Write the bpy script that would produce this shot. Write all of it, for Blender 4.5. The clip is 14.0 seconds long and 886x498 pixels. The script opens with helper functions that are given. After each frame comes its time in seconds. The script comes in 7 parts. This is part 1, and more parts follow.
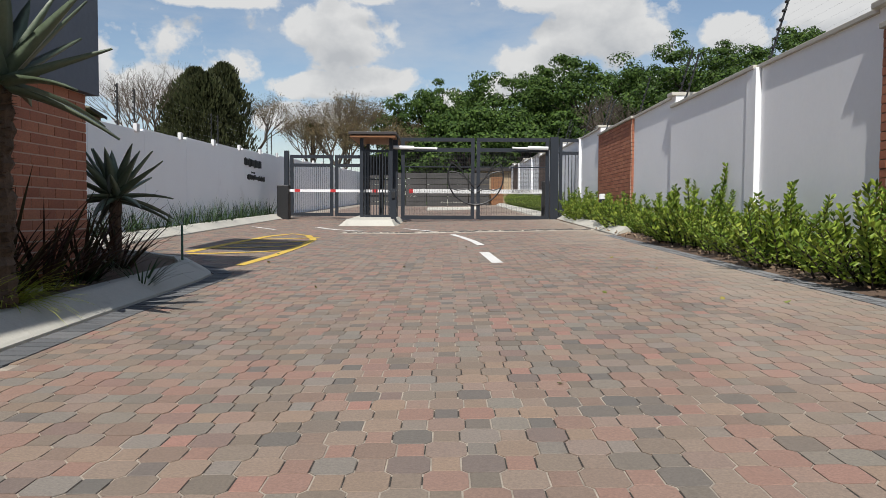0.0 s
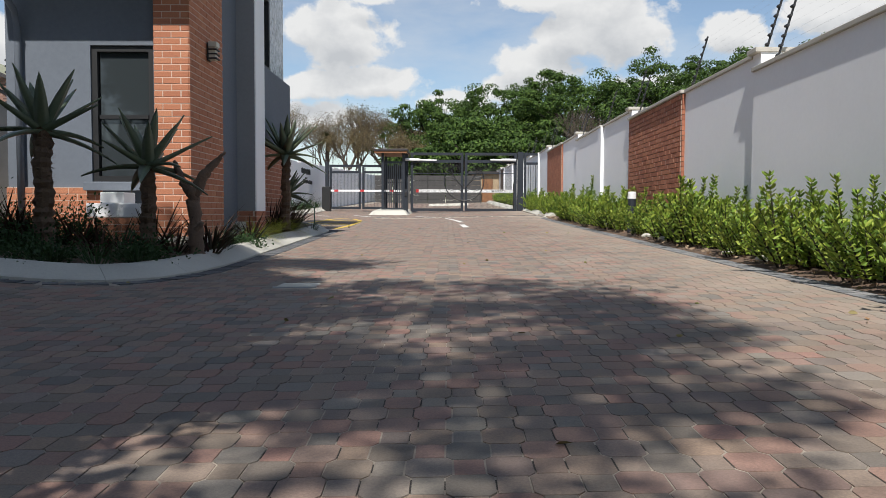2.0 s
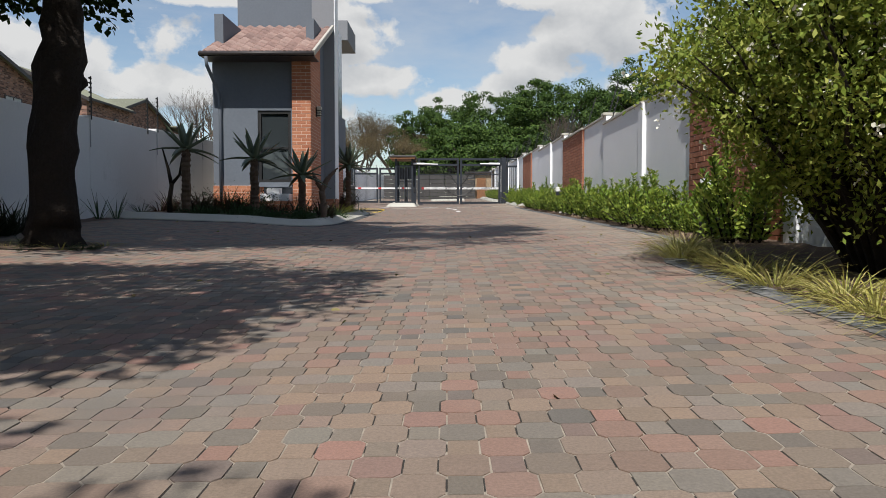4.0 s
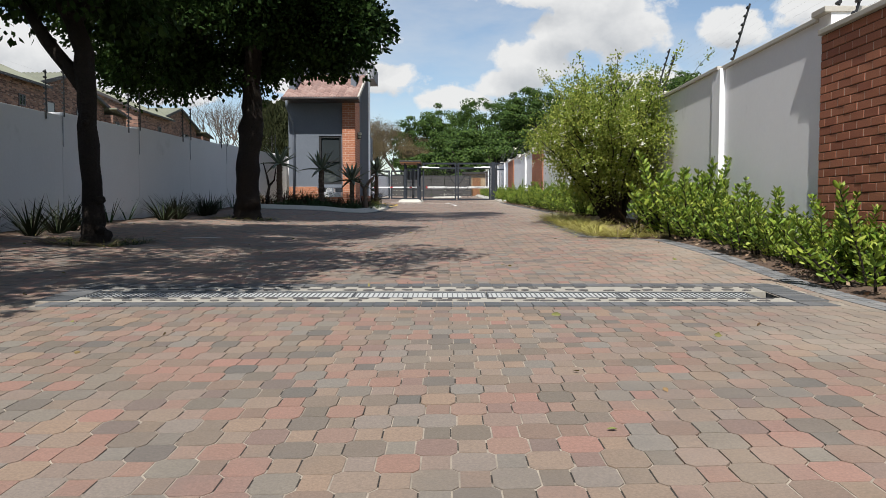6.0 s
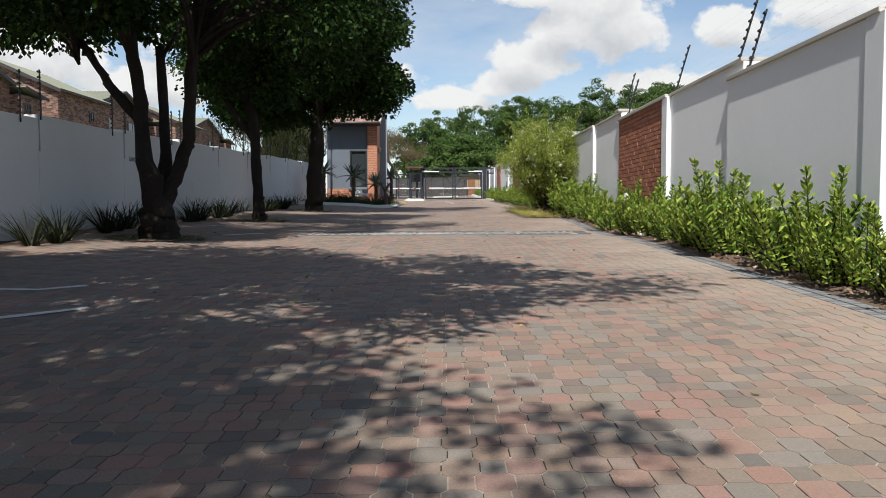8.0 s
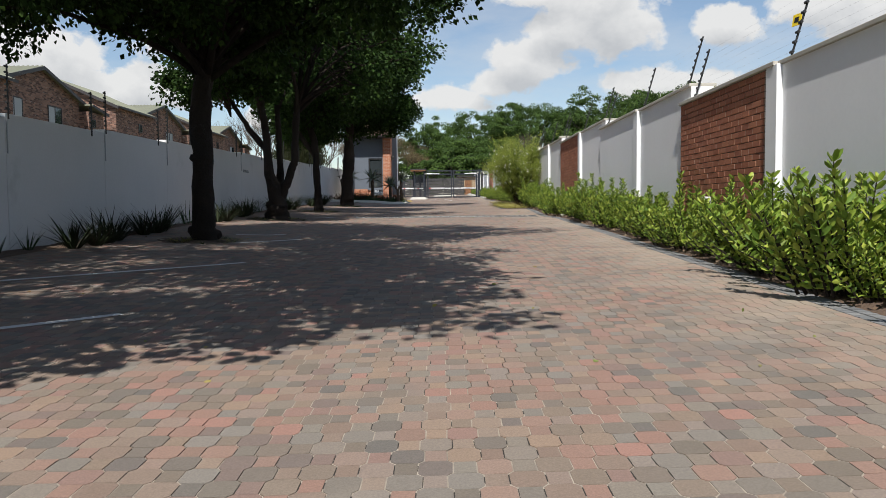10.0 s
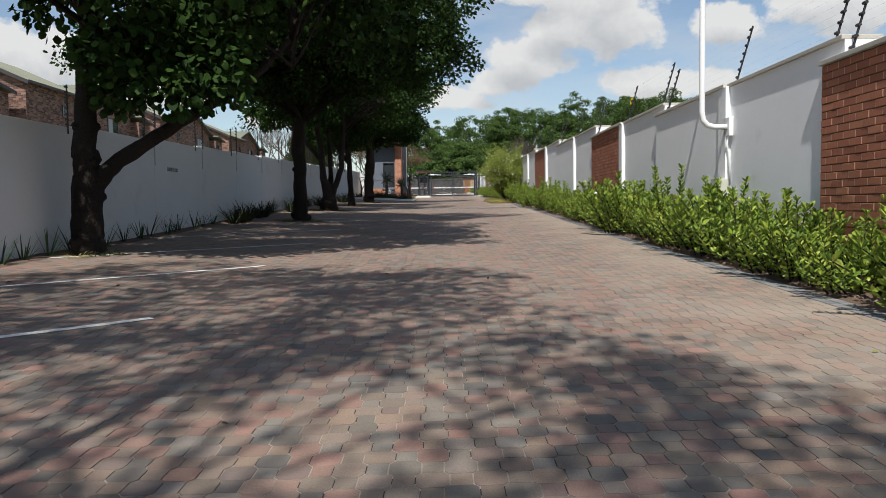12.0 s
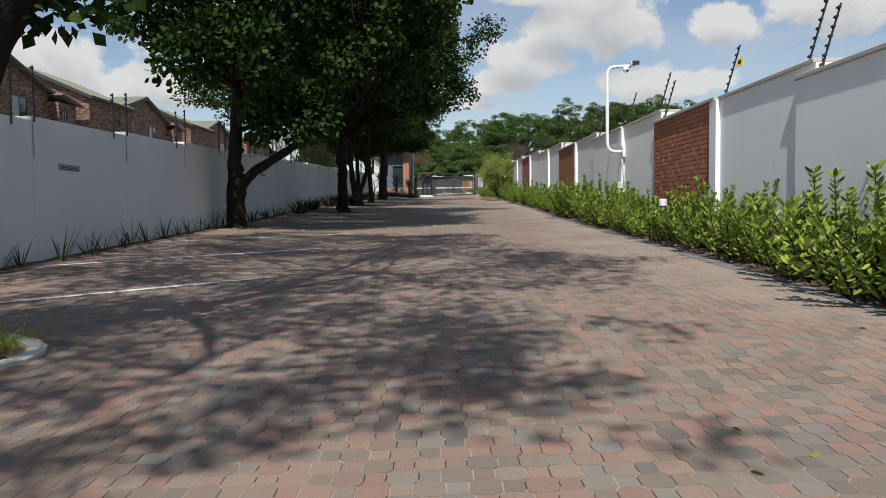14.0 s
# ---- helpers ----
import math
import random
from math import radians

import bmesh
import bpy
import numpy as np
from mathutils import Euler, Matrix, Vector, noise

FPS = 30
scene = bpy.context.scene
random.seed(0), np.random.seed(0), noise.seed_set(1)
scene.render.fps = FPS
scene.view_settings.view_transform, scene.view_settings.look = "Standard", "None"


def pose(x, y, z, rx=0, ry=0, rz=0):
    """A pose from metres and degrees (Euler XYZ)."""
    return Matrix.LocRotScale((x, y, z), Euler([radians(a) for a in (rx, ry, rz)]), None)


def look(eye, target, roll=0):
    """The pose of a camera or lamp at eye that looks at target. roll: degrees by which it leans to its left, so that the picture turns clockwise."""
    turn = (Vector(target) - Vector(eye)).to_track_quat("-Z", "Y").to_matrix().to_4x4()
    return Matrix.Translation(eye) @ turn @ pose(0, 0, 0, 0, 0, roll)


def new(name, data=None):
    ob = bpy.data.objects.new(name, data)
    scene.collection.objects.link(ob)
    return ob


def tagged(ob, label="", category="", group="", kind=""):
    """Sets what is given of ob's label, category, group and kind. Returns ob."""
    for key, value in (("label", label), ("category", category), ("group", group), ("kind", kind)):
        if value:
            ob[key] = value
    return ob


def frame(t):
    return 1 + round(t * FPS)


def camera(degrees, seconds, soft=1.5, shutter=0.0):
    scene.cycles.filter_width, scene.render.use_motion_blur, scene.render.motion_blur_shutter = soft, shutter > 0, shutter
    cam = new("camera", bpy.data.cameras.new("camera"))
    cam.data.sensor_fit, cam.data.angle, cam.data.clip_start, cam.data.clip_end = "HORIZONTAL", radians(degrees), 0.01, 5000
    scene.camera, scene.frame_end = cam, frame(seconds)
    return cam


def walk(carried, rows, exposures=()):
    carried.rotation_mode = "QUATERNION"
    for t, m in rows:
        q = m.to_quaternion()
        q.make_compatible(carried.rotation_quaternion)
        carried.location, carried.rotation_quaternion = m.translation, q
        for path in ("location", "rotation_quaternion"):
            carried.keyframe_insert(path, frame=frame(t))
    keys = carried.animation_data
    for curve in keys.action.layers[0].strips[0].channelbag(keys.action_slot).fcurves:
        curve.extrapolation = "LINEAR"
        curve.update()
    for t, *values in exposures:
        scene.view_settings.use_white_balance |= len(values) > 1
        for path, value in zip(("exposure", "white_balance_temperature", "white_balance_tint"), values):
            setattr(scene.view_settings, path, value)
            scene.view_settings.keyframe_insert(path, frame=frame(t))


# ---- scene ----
cam = camera(61.5, 14.0, soft=0.5)
METRES, EYE, TILT, LEAN, TURN = 60.0, 0.9, 0.0, 0.0, 0.33
ROWS = [
    (0.0, 0.0, 0.0, 0.0, 0.02, -2.73, -0.33),
    (0.5, 0.0, -0.0363, -0.0006, 0.03, -2.73, -0.27),
    (1.0, 0.0007, -0.0732, -0.0016, 0.06, -2.73, -0.26),
    (1.5, 0.0012, -0.1101, -0.0027, 0.06, -2.74, -0.29),
    (2.0, 0.0019, -0.1468, -0.0042, 0.05, -2.77, -0.23),
    (2.5, 0.0021, -0.1828, -0.0057, 0.06, -2.79, -0.12),
    (3.0, 0.002, -0.2193, -0.0075, 0.05, -2.82, -0.0),
    (5.5, 0.0003, -0.3999, -0.0114, -0.06, -3.01, -0.06),
    (6.0, -0.0001, -0.4372, -0.0126, -0.07, -3.06, -0.02),
    (6.5, -0.0009, -0.4754, -0.0138, -0.11, -3.09, -0.0),
    (7.0, -0.0013, -0.5127, -0.0145, -0.17, -3.09, 0.04),
    (7.5, -0.0019, -0.5501, -0.0151, -0.2, -3.07, 0.14),
    (8.0, -0.0024, -0.5864, -0.0155, -0.25, -3.07, 0.17),
    (10.5, -0.0064, -0.7675, -0.0204, -0.4, -3.11, 0.6),
    (11.0, -0.0074, -0.8034, -0.0215, -0.42, -3.14, 0.64),
    (11.5, -0.0089, -0.8388, -0.0224, -0.43, -3.15, 0.68),
    (12.0, -0.0099, -0.8728, -0.023, -0.4, -3.14, 0.72),
    (12.5, -0.0116, -0.9062, -0.0239, -0.42, -3.13, 0.81),
    (13.0, -0.0136, -0.9384, -0.0247, -0.46, -3.14, 0.85),
    (13.5, -0.0146, -0.9692, -0.0256, -0.49, -3.12, 0.76),
    (14.0, -0.0162, -0.9993, -0.0266, -0.52, -3.12, 0.7),
]
walk(cam, [(t, pose(0, 0, EYE, TILT, LEAN, TURN) @ pose(METRES * x, METRES * y, METRES * z, 90 + pitch, roll, yaw)) for t, x, y, z, yaw, pitch, roll in ROWS],
     exposures=[(0.0, -0.04), (0.5, 0.0), (1.5, 0.22), (2.5, 0.05), (3.0, -0.03), (5.5, 0.08), (6.5, 0.25), (8.0, 0.26), (11.0, 0.06), (12.5, 0.05), (14.0, -0.06)])

# ---- sky, sun, exposure ----
SUN_TO = Vector((-0.11, -0.70, 1.0)).normalized()
world = bpy.data.worlds.new("sky")
scene.world = world
world.use_nodes = True
wn, wl = world.node_tree.nodes, world.node_tree.links
wn.clear()


def wnode(kind, **props):
    n = wn.new(kind)
    for key, value in props.items():
        n.inputs[key].default_value = value
    return n


sky = wn.new("ShaderNodeTexSky")
sky.sky_type = "NISHITA"
sky.sun_disc = False
sky.sun_elevation = math.asin(SUN_TO.z)
sky.sun_rotation = math.atan2(SUN_TO.x, SUN_TO.y)
sky.air_density, sky.dust_density, sky.ozone_density = 1.0, 0.3, 0.6
coord = wn.new("ShaderNodeTexCoord")
aim = coord.outputs["Generated"]


def wvec(op, a, b):
    n = wn.new("ShaderNodeVectorMath")
    n.operation = op
    for slot, value in enumerate((a, b)):
        if value is None:
            continue
        if isinstance(value, tuple):
            n.inputs[slot].default_value = value
        else:
            wl.new(value, n.inputs[slot])
    return n.outputs["Value"] if op == "LENGTH" else n.outputs["Vector"]


def wmath(op, a, b):
    n = wn.new("ShaderNodeMath")
    n.operation = op
    for slot, value in enumerate((a, b)):
        if isinstance(value, float):
            n.inputs[slot].default_value = value
        else:
            wl.new(value, n.inputs[slot])
    return n.outputs[0]


def wnoise(vector, scale, detail, rough):
    n = wnode("ShaderNodeTexNoise", Scale=scale, Detail=detail, Roughness=rough, Distortion=0.1)
    wl.new(vector, n.inputs["Vector"])
    return n.outputs["Fac"]


# cumulus: (sideways, up, half width, half height) as slopes seen looking north, and a loose field all round
HEAPS = ((-0.136, 0.240, 0.072, 0.046), (-0.185, 0.166, 0.060, 0.020), (-0.09, 0.172, 0.065, 0.026), (-0.10, 0.285, 0.035, 0.014), (0.215, 0.252, 0.090, 0.056), (0.165, 0.235, 0.060, 0.034), (0.12, 0.288, 0.075, 0.024), (0.118, 0.196, 0.070, 0.034), (0.070, 0.165, 0.065, 0.026), (0.375, 0.243, 0.045, 0.032), (0.54, 0.268, 0.10, 0.040), (-0.33, 0.288, 0.11, 0.014), (-0.40, 0.165, 0.11, 0.034), (-0.56, 0.20, 0.13, 0.040), (-0.18, 0.130, 0.09, 0.022), (0.02, 0.145, 0.06, 0.022), (0.30, 0.165, 0.10, 0.026), (-0.62, 0.115, 0.14, 0.030))


def heap_field(vector):
    field = None
    for sx, sz, rx, rz in HEAPS:
        rx, rz = rx * 0.86, rz * 0.86
        c = Vector((sx, 1.0, sz)).normalized()
        d = wvec("LENGTH", wvec("MULTIPLY", wvec("SUBTRACT", vector, tuple(c)), (1 / rx, 1.0 / 0.3, 1 / rz)), None)
        near = wmath("SUBTRACT", 1.0, d)
        field = near if field is None else wmath("MAXIMUM", field, near)
    wide = wmath("MULTIPLY", wmath("SUBTRACT", wnoise(wvec("MULTIPLY", vector, (1.0, 1.0, 2.2)), 2.1, 3.0, 0.5), 0.66), 5.0)
    return wmath("MAXIMUM", wmath("MAXIMUM", field, wide), -1.2)


billow = wnoise(wvec("MULTIPLY", aim, (1.0, 1.0, 1.25)), 17.0, 9.0, 0.56)
mass = wmath("ADD", wmath("MULTIPLY", heap_field(aim), 0.40), billow)
cover = wn.new("ShaderNodeValToRGB")
cover.color_ramp.elements[0].position, cover.color_ramp.elements[1].position = 0.46, 0.565
cover.color_ramp.elements[0].color = (0.0, 0.0, 0.0, 1)
cover.color_ramp.elements[1].color = (0.96, 0.96, 0.96, 1)
wl.new(mass, cover.inputs[0])
above = wvec("ADD", aim, (0.0, 0.0, 0.030))
over_head = wmath("ADD", wmath("MULTIPLY", heap_field(above), 0.40), wnoise(wvec("MULTIPLY", above, (1.0, 1.0, 1.25)), 17.0, 9.0, 0.56))
shade = wn.new("ShaderNodeValToRGB")
shade.color_ramp.elements[0].position, shade.color_ramp.elements[1].position = 0.45, 0.85
shade.color_ramp.elements[0].color, shade.color_ramp.elements[1].color = (6.9, 6.9, 6.85, 1), (4.6, 4.75, 4.95, 1)
wl.new(over_head, shade.inputs[0])
# a thin streaky veil of high cloud between the heaps
veil = wn.new("ShaderNodeValToRGB")
veil.color_ramp.elements[0].position, veil.color_ramp.elements[1].position = 0.40, 0.72
veil.color_ramp.elements[0].color, veil.color_ramp.elements[1].color = (0.02, 0.02, 0.02, 1), (0.42, 0.42, 0.42, 1)
wl.new(wnoise(wvec("MULTIPLY", aim, (1.0, 1.0, 3.2)), 5.0, 7.0, 0.6), veil.inputs[0])
haze = wn.new("ShaderNodeMix")
haze.data_type = "RGBA"
haze.inputs["B"].default_value = (6.0, 6.15, 6.3, 1)
wl.new(veil.outputs[0], haze.inputs["Factor"])
wl.new(sky.outputs[0], haze.inputs["A"])
blend = wn.new("ShaderNodeMix")
blend.data_type = "RGBA"
wl.new(cover.outputs[0], blend.inputs["Factor"])
wl.new(haze.outputs["Result"], blend.inputs["A"])
wl.new(shade.outputs[0], blend.inputs["B"])
back = wnode("ShaderNodeBackground", Strength=0.108)
wl.new(blend.outputs["Result"], back.inputs[0])
wl.new(back.outputs[0], wn.new("ShaderNodeOutputWorld").inputs[0])

sun = new("sun", bpy.data.lights.new("sun", "SUN"))
sun.data.energy, sun.data.angle, sun.data.color = 5.4, radians(0.55), (1.0, 0.97, 0.93)
sun.matrix_world = look(SUN_TO * 60, (0, 0, 0))
scene.view_settings.exposure = 0.0

# ---- terrain ----
GY = (-400, -75, -50.2, -43.5, -38.7, -30.2, -27.8, -20.3, -5, -2.15, 5, 11, 22.4, 45, 60, 400)
GZ = (-3.2, -2.45, -1.56, -1.33, -1.18, -0.85, -0.76, -0.485, -0.02, 0.03, 0.20, 0.33, 0.67, 1.35, 1.6, 1.8)
_yy = np.arange(-100.0, 100.0, 0.1)
_zz = np.mean([np.interp(_yy + d, GY, GZ) for d in np.linspace(-3, 3, 13)], axis=0)


def lie(x, y):
    """Height of the paved ground, for numbers or arrays."""
    x = np.asarray(x, dtype=float)
    fall = 0.025 * (1 - np.exp(-((np.asarray(y) + 20.6) / 1.9) ** 2))
    side = np.where(x > -3, fall * np.maximum(np.minimum(x, 6), -1), -fall + 0.035 * np.minimum(-3 - x, 5))
    side = side + 0.07 * np.clip((-2.6 - x) / 1.2, 0, 1) * np.clip((np.asarray(y) + 7) / 3.5, 0, 1) * np.clip((10 - np.asarray(y)) / 3, 0, 1)
    return np.where((np.asarray(y) > -100) & (np.asarray(y) < 100), np.interp(y, _yy, _zz), np.interp(y, GY, GZ)) + side


def gz(x, y):
    return float(lie(x, y))


# ---- mesh helpers ----
class Build:
    """Collects vertices and faces for one mesh."""

    def __init__(self):
        self.v, self.f = [], []

    def add(self, verts, faces):
        n = len(self.v)
        self.v += [tuple(p) for p in verts]
        self.f += [tuple(i + n for i in f) for f in faces]
        return self

    def box(self, x0, x1, y0, y1, z0, z1, m=None, bevel=0.0):
        if bevel:
            bm = bmesh.new()
            bmesh.ops.create_cube(bm, size=1)
            for p in bm.verts:
                p.co = ((x0 + x1) / 2 + p.co.x * (x1 - x0), (y0 + y1) / 2 + p.co.y * (y1 - y0), (z0 + z1) / 2 + p.co.z * (z1 - z0))
            bmesh.ops.bevel(bm, geom=bm.edges[:], offset=bevel, segments=2, affect="EDGES", profile=0.5)
            verts, faces = [p.co.copy() for p in bm.verts], [[p.index for p in f.verts] for f in bm.faces]
            bm.free()
        else:
            verts = [Vector(p) for p in ((x0, y0, z0), (x1, y0, z0), (x1, y1, z0), (x0, y1, z0), (x0, y0, z1), (x1, y0, z1), (x1, y1, z1), (x0, y1, z1))]
            faces = [(3, 2, 1, 0), (4, 5, 6, 7), (0, 1, 5, 4), (1, 2, 6, 5), (2, 3, 7, 6), (3, 0, 4, 7)]
        if m is not None:
            verts = [m @ Vector(p) for p in verts]
        return self.add(verts, faces)

    def ring(self, x0, x1, z0, z1, t, y0, y1):
        """One closed rectangular frame in the xz plane."""
        out, inn = [(x0, z0), (x1, z0), (x1, z1), (x0, z1)], [(x0 + t, z0 + t), (x1 - t, z0 + t), (x1 - t, z1 - t), (x0 + t, z1 - t)]
        v = [(x, y, z) for y in (y0, y1) for loop in (out, inn) for x, z in loop]
        f = []
        for i in range(4):
            j = (i + 1) % 4
            f += [(i, j, 4 + j, 4 + i), (8 + j, 8 + i, 12 + i, 12 + j), (j, i, 8 + i, 8 + j), (4 + i, 4 + j, 12 + j, 12 + i)]
        return self.add(v, f)

    def tube(self, pts, radii, sides=8, rough=0.0, rng=None, caps=True):
        pts = [Vector(p) for p in pts]
        if not hasattr(radii, "__len__"):
            radii = [radii] * len(pts)
        rings, n0 = [], len(self.v)
        ref = None
        for i, p in enumerate(pts):
            d = (pts[min(i + 1, len(pts) - 1)] - pts[max(i - 1, 0)]).normalized()
            if ref is None:
                ref = Vector((1, 0, 0)) if abs(d.x) < 0.8 else Vector((0, 1, 0))
            a = (ref - d * ref.dot(d)).normalized()
            b = d.cross(a)
            ref = a
            for k in range(sides):
                w = 2 * math.pi * k / sides
                r = radii[i] * (1 + (rng.uniform(-rough, rough) if rng and rough else 0))
                self.v.append(tuple(p + (a * math.cos(w) + b * math.sin(w)) * r))
        for i in range(len(pts) - 1):
            for k in range(sides):
                q = (k + 1) % sides
                self.f.append((n0 + i * sides + k, n0 + i * sides + q, n0 + (i + 1) * sides + q, n0 + (i + 1) * sides + k))
        if caps:
            self.f.append(tuple(n0 + k for k in reversed(range(sides))))
            self.f.append(tuple(n0 + (len(pts) - 1) * sides + k for k in range(sides)))
        return self

    def blade(self, base, way, length, width, droop=0.3, steps=4, thick=0.0, up=None):
        """A tapering leaf that bends down on its way; thick gives it a fleshy keel."""
        way = Vector(way).normalized()
        p = Vector(base)
        side = way.cross(Vector((0, 0, 1)))
        side = side.normalized() if side.length > 0.05 else Vector((1, 0, 0))
        n0 = len(self.v)
        d = way.copy()
        for i in range(steps + 1):
            s = i / steps
            w = width * (1 - s) ** 0.7 * (0.75 + 0.5 * s if s < 0.5 else 1.0) + 0.0015
            n = side.cross(d).normalized()
            self.v += [tuple(p - side * w / 2 + n * thick * 0.3), tuple(p - n * (thick * (1 - s) + 0.001)), tuple(p + side * w / 2 + n * thick * 0.3)]
            d = (d + Vector((0, 0, -droop / steps))).normalized()
            p = p + d * length / steps
        for i in range(steps):
            a, b = n0 + 3 * i, n0 + 3 * i + 3
            self.f += [(a, a + 1, b + 1, b), (a + 1, a + 2, b + 2, b + 1)]
            if thick:
                self.f.append((a + 2, a, b, b + 2))
        return self

    def mesh(self, name):
        me = bpy.data.meshes.new(name)
        me.from_pydata(self.v, [], self.f)
        return me


def fast_mesh(name, verts, loops, sizes):
    """A mesh from arrays: vertices, corner indices, corners per face."""
    me = bpy.data.meshes.new(name)
    me.vertices.add(len(verts))
    me.vertices.foreach_set("co", np.asarray(verts, dtype=np.float32).ravel())
    me.loops.add(len(loops))
    me.loops.foreach_set("vertex_index", np.asarray(loops, dtype=np.int32))
    starts = np.concatenate(([0], np.cumsum(sizes)[:-1])).astype(np.int32)
    me.polygons.add(len(sizes))
    me.polygons.foreach_set("loop_start", starts)
    me.update(calc_edges=True)
    return me


def part(name, shape, material, parent=None, label="", smooth=False):
    """One mesh object, from a Build or a mesh, under a thing or a part."""
    me = shape.mesh(name) if isinstance(shape, Build) else shape
    if not me.materials:
        me.materials.append(material)
    if smooth:
        me.polygons.foreach_set("use_smooth", [True] * len(me.polygons))
    ob = new(name, me)
    ob.parent = parent
    return tagged(ob, label=label)


def thing(name, label, category, at=None, group="", kind=""):
    ob = new(name)
    ob.empty_display_size = 0.1
    if at is not None:
        ob.matrix_basis = at if isinstance(at, Matrix) else Matrix.Translation(at)
    return tagged(ob, label, category, group, kind)


def piece(name, mesh, parent, m):
    ob = new(name, mesh)
    ob.parent = parent
    ob.matrix_basis = m
    return ob


# ---- materials ----
def mat(name, c1, c2, scale=6.0, rough=0.7, bump=0.3, bump_scale=60.0, metal=0.0, pick="", tones=(), stain=None, translucent=0.0, spec=0.5, big=0.9, depth=0.01, dust=None):
    """Two colours mixed by a broad and a fine noise; pick ('island' or 'object') chooses among tones piece by piece; dust lies in patches towards the bed."""
    m = bpy.data.materials.new(name)
    m.use_nodes = True
    t, l = m.node_tree.nodes, m.node_tree.links
    b = t["Principled BSDF"]
    b.inputs["Metallic"].default_value = metal
    b.inputs["Specular IOR Level"].default_value = spec
    geo = t.new("ShaderNodeNewGeometry")

    def noise_at(s, detail=5.0, w=0.0):
        n = t.new("ShaderNodeTexNoise")
        n.inputs["Scale"].default_value = s
        n.inputs["Detail"].default_value = detail
        n.inputs["Roughness"].default_value = 0.6
        l.new(geo.outputs["Position"], n.inputs["Vector"])
        return n

    fine, broad = noise_at(scale * 8), noise_at(big)
    mixer = t.new("ShaderNodeMix")
    mixer.data_type = "RGBA"
    if tones:
        ramp = t.new("ShaderNodeValToRGB")
        ramp.color_ramp.interpolation = "LINEAR"
        els = ramp.color_ramp.elements
        els[0].position, els[0].color = 0.0, (*tones[0], 1)
        els[1].position, els[1].color = 1.0, (*tones[-1], 1)
        for i, c in enumerate(tones[1:-1]):
            els.new((i + 1) / (len(tones) - 1)).color = (*c, 1)
        if pick == "island":
            l.new(geo.outputs["Random Per Island"], ramp.inputs[0])
        else:
            l.new(t.new("ShaderNodeObjectInfo").outputs["Random"], ramp.inputs[0])
        dark = t.new("ShaderNodeMix")
        dark.data_type, dark.blend_type = "RGBA", "MULTIPLY"
        dark.inputs["Factor"].default_value = 1.0
        grain = t.new("ShaderNodeMapRange")
        grain.inputs[1].default_value, grain.inputs[2].default_value = 0.3, 0.7
        grain.inputs[3].default_value, grain.inputs[4].default_value = 0.78, 1.18
        l.new(fine.outputs["Fac"], grain.inputs[0])
        l.new(ramp.outputs[0], dark.inputs["A"])
        l.new(grain.outputs[0], dark.inputs["B"])
        out = dark.outputs["Result"]
    else:
        mixer.inputs["A"].default_value, mixer.inputs["B"].default_value = (*c1, 1), (*c2, 1)
        add = t.new("ShaderNodeMath")
        add.operation = "MULTIPLY_ADD"
        l.new(fine.outputs["Fac"], add.inputs[0])
        add.inputs[1].default_value = 1.1
        sub = t.new("ShaderNodeMath")
        sub.operation = "MULTIPLY_ADD"
        l.new(broad.outputs["Fac"], sub.inputs[0])
        sub.inputs[1].default_value, sub.inputs[2].default_value = 1.6, -0.85
        l.new(sub.outputs[0], add.inputs[2])
        add.use_clamp = True
        l.new(add.outputs[0], mixer.inputs["Factor"])
        out = mixer.outputs["Result"]
    if stain:
        colour, cut, size = stain
        spot = noise_at(size, 6.0)
        edge = t.new("ShaderNodeMapRange")
        edge.inputs[1].default_value, edge.inputs[2].default_value = cut, cut + 0.14
        l.new(spot.outputs["Fac"], edge.inputs[0])
        over = t.new("ShaderNodeMix")
        over.data_type = "RGBA"
        over.inputs["B"].default_value = (*colour, 1)
        half = t.new("ShaderNodeMath")
        half.operation = "MULTIPLY"
        half.inputs[1].default_value = 0.75
        l.new(edge.outputs[0], half.inputs[0])
        l.new(half.outputs[0], over.inputs["Factor"])
        l.new(out, over.inputs["A"])
        out = over.outputs["Result"]
    if dust:
        split = t.new("ShaderNodeSeparateXYZ")
        l.new(geo.outputs["Position"], split.inputs[0])
        near = t.new("ShaderNodeMapRange")
        near.inputs[1].default_value, near.inputs[2].default_value, near.inputs[3].default_value, near.inputs[4].default_value = 0.9, 3.0, -0.12, 0.30
        l.new(split.outputs["X"], near.inputs[0])
        patch = t.new("ShaderNodeMath")
        l.new(near.outputs[0], patch.inputs[0])
        l.new(noise_at(0.9, 6.0).outputs["Fac"], patch.inputs[1])
        cover = t.new("ShaderNodeMapRange")
        cover.inputs[1].default_value, cover.inputs[2].default_value, cover.inputs[4].default_value = 0.50, 0.95, 0.75
        l.new(patch.outputs[0], cover.inputs[0])
        veil = t.new("ShaderNodeMix")
        veil.data_type = "RGBA"
        veil.inputs["B"].default_value = (*dust, 1)
        l.new(cover.outputs[0], veil.inputs["Factor"])
        l.new(out, veil.inputs["A"])
        out = veil.outputs["Result"]
    l.new(out, b.inputs["Base Color"])
    rr = t.new("ShaderNodeMapRange")
    rr.inputs[3].default_value, rr.inputs[4].default_value = max(0.05, rough - 0.12), min(1, rough + 0.12)
    l.new(fine.outputs["Fac"], rr.inputs[0])
    l.new(rr.outputs[0], b.inputs["Roughness"])
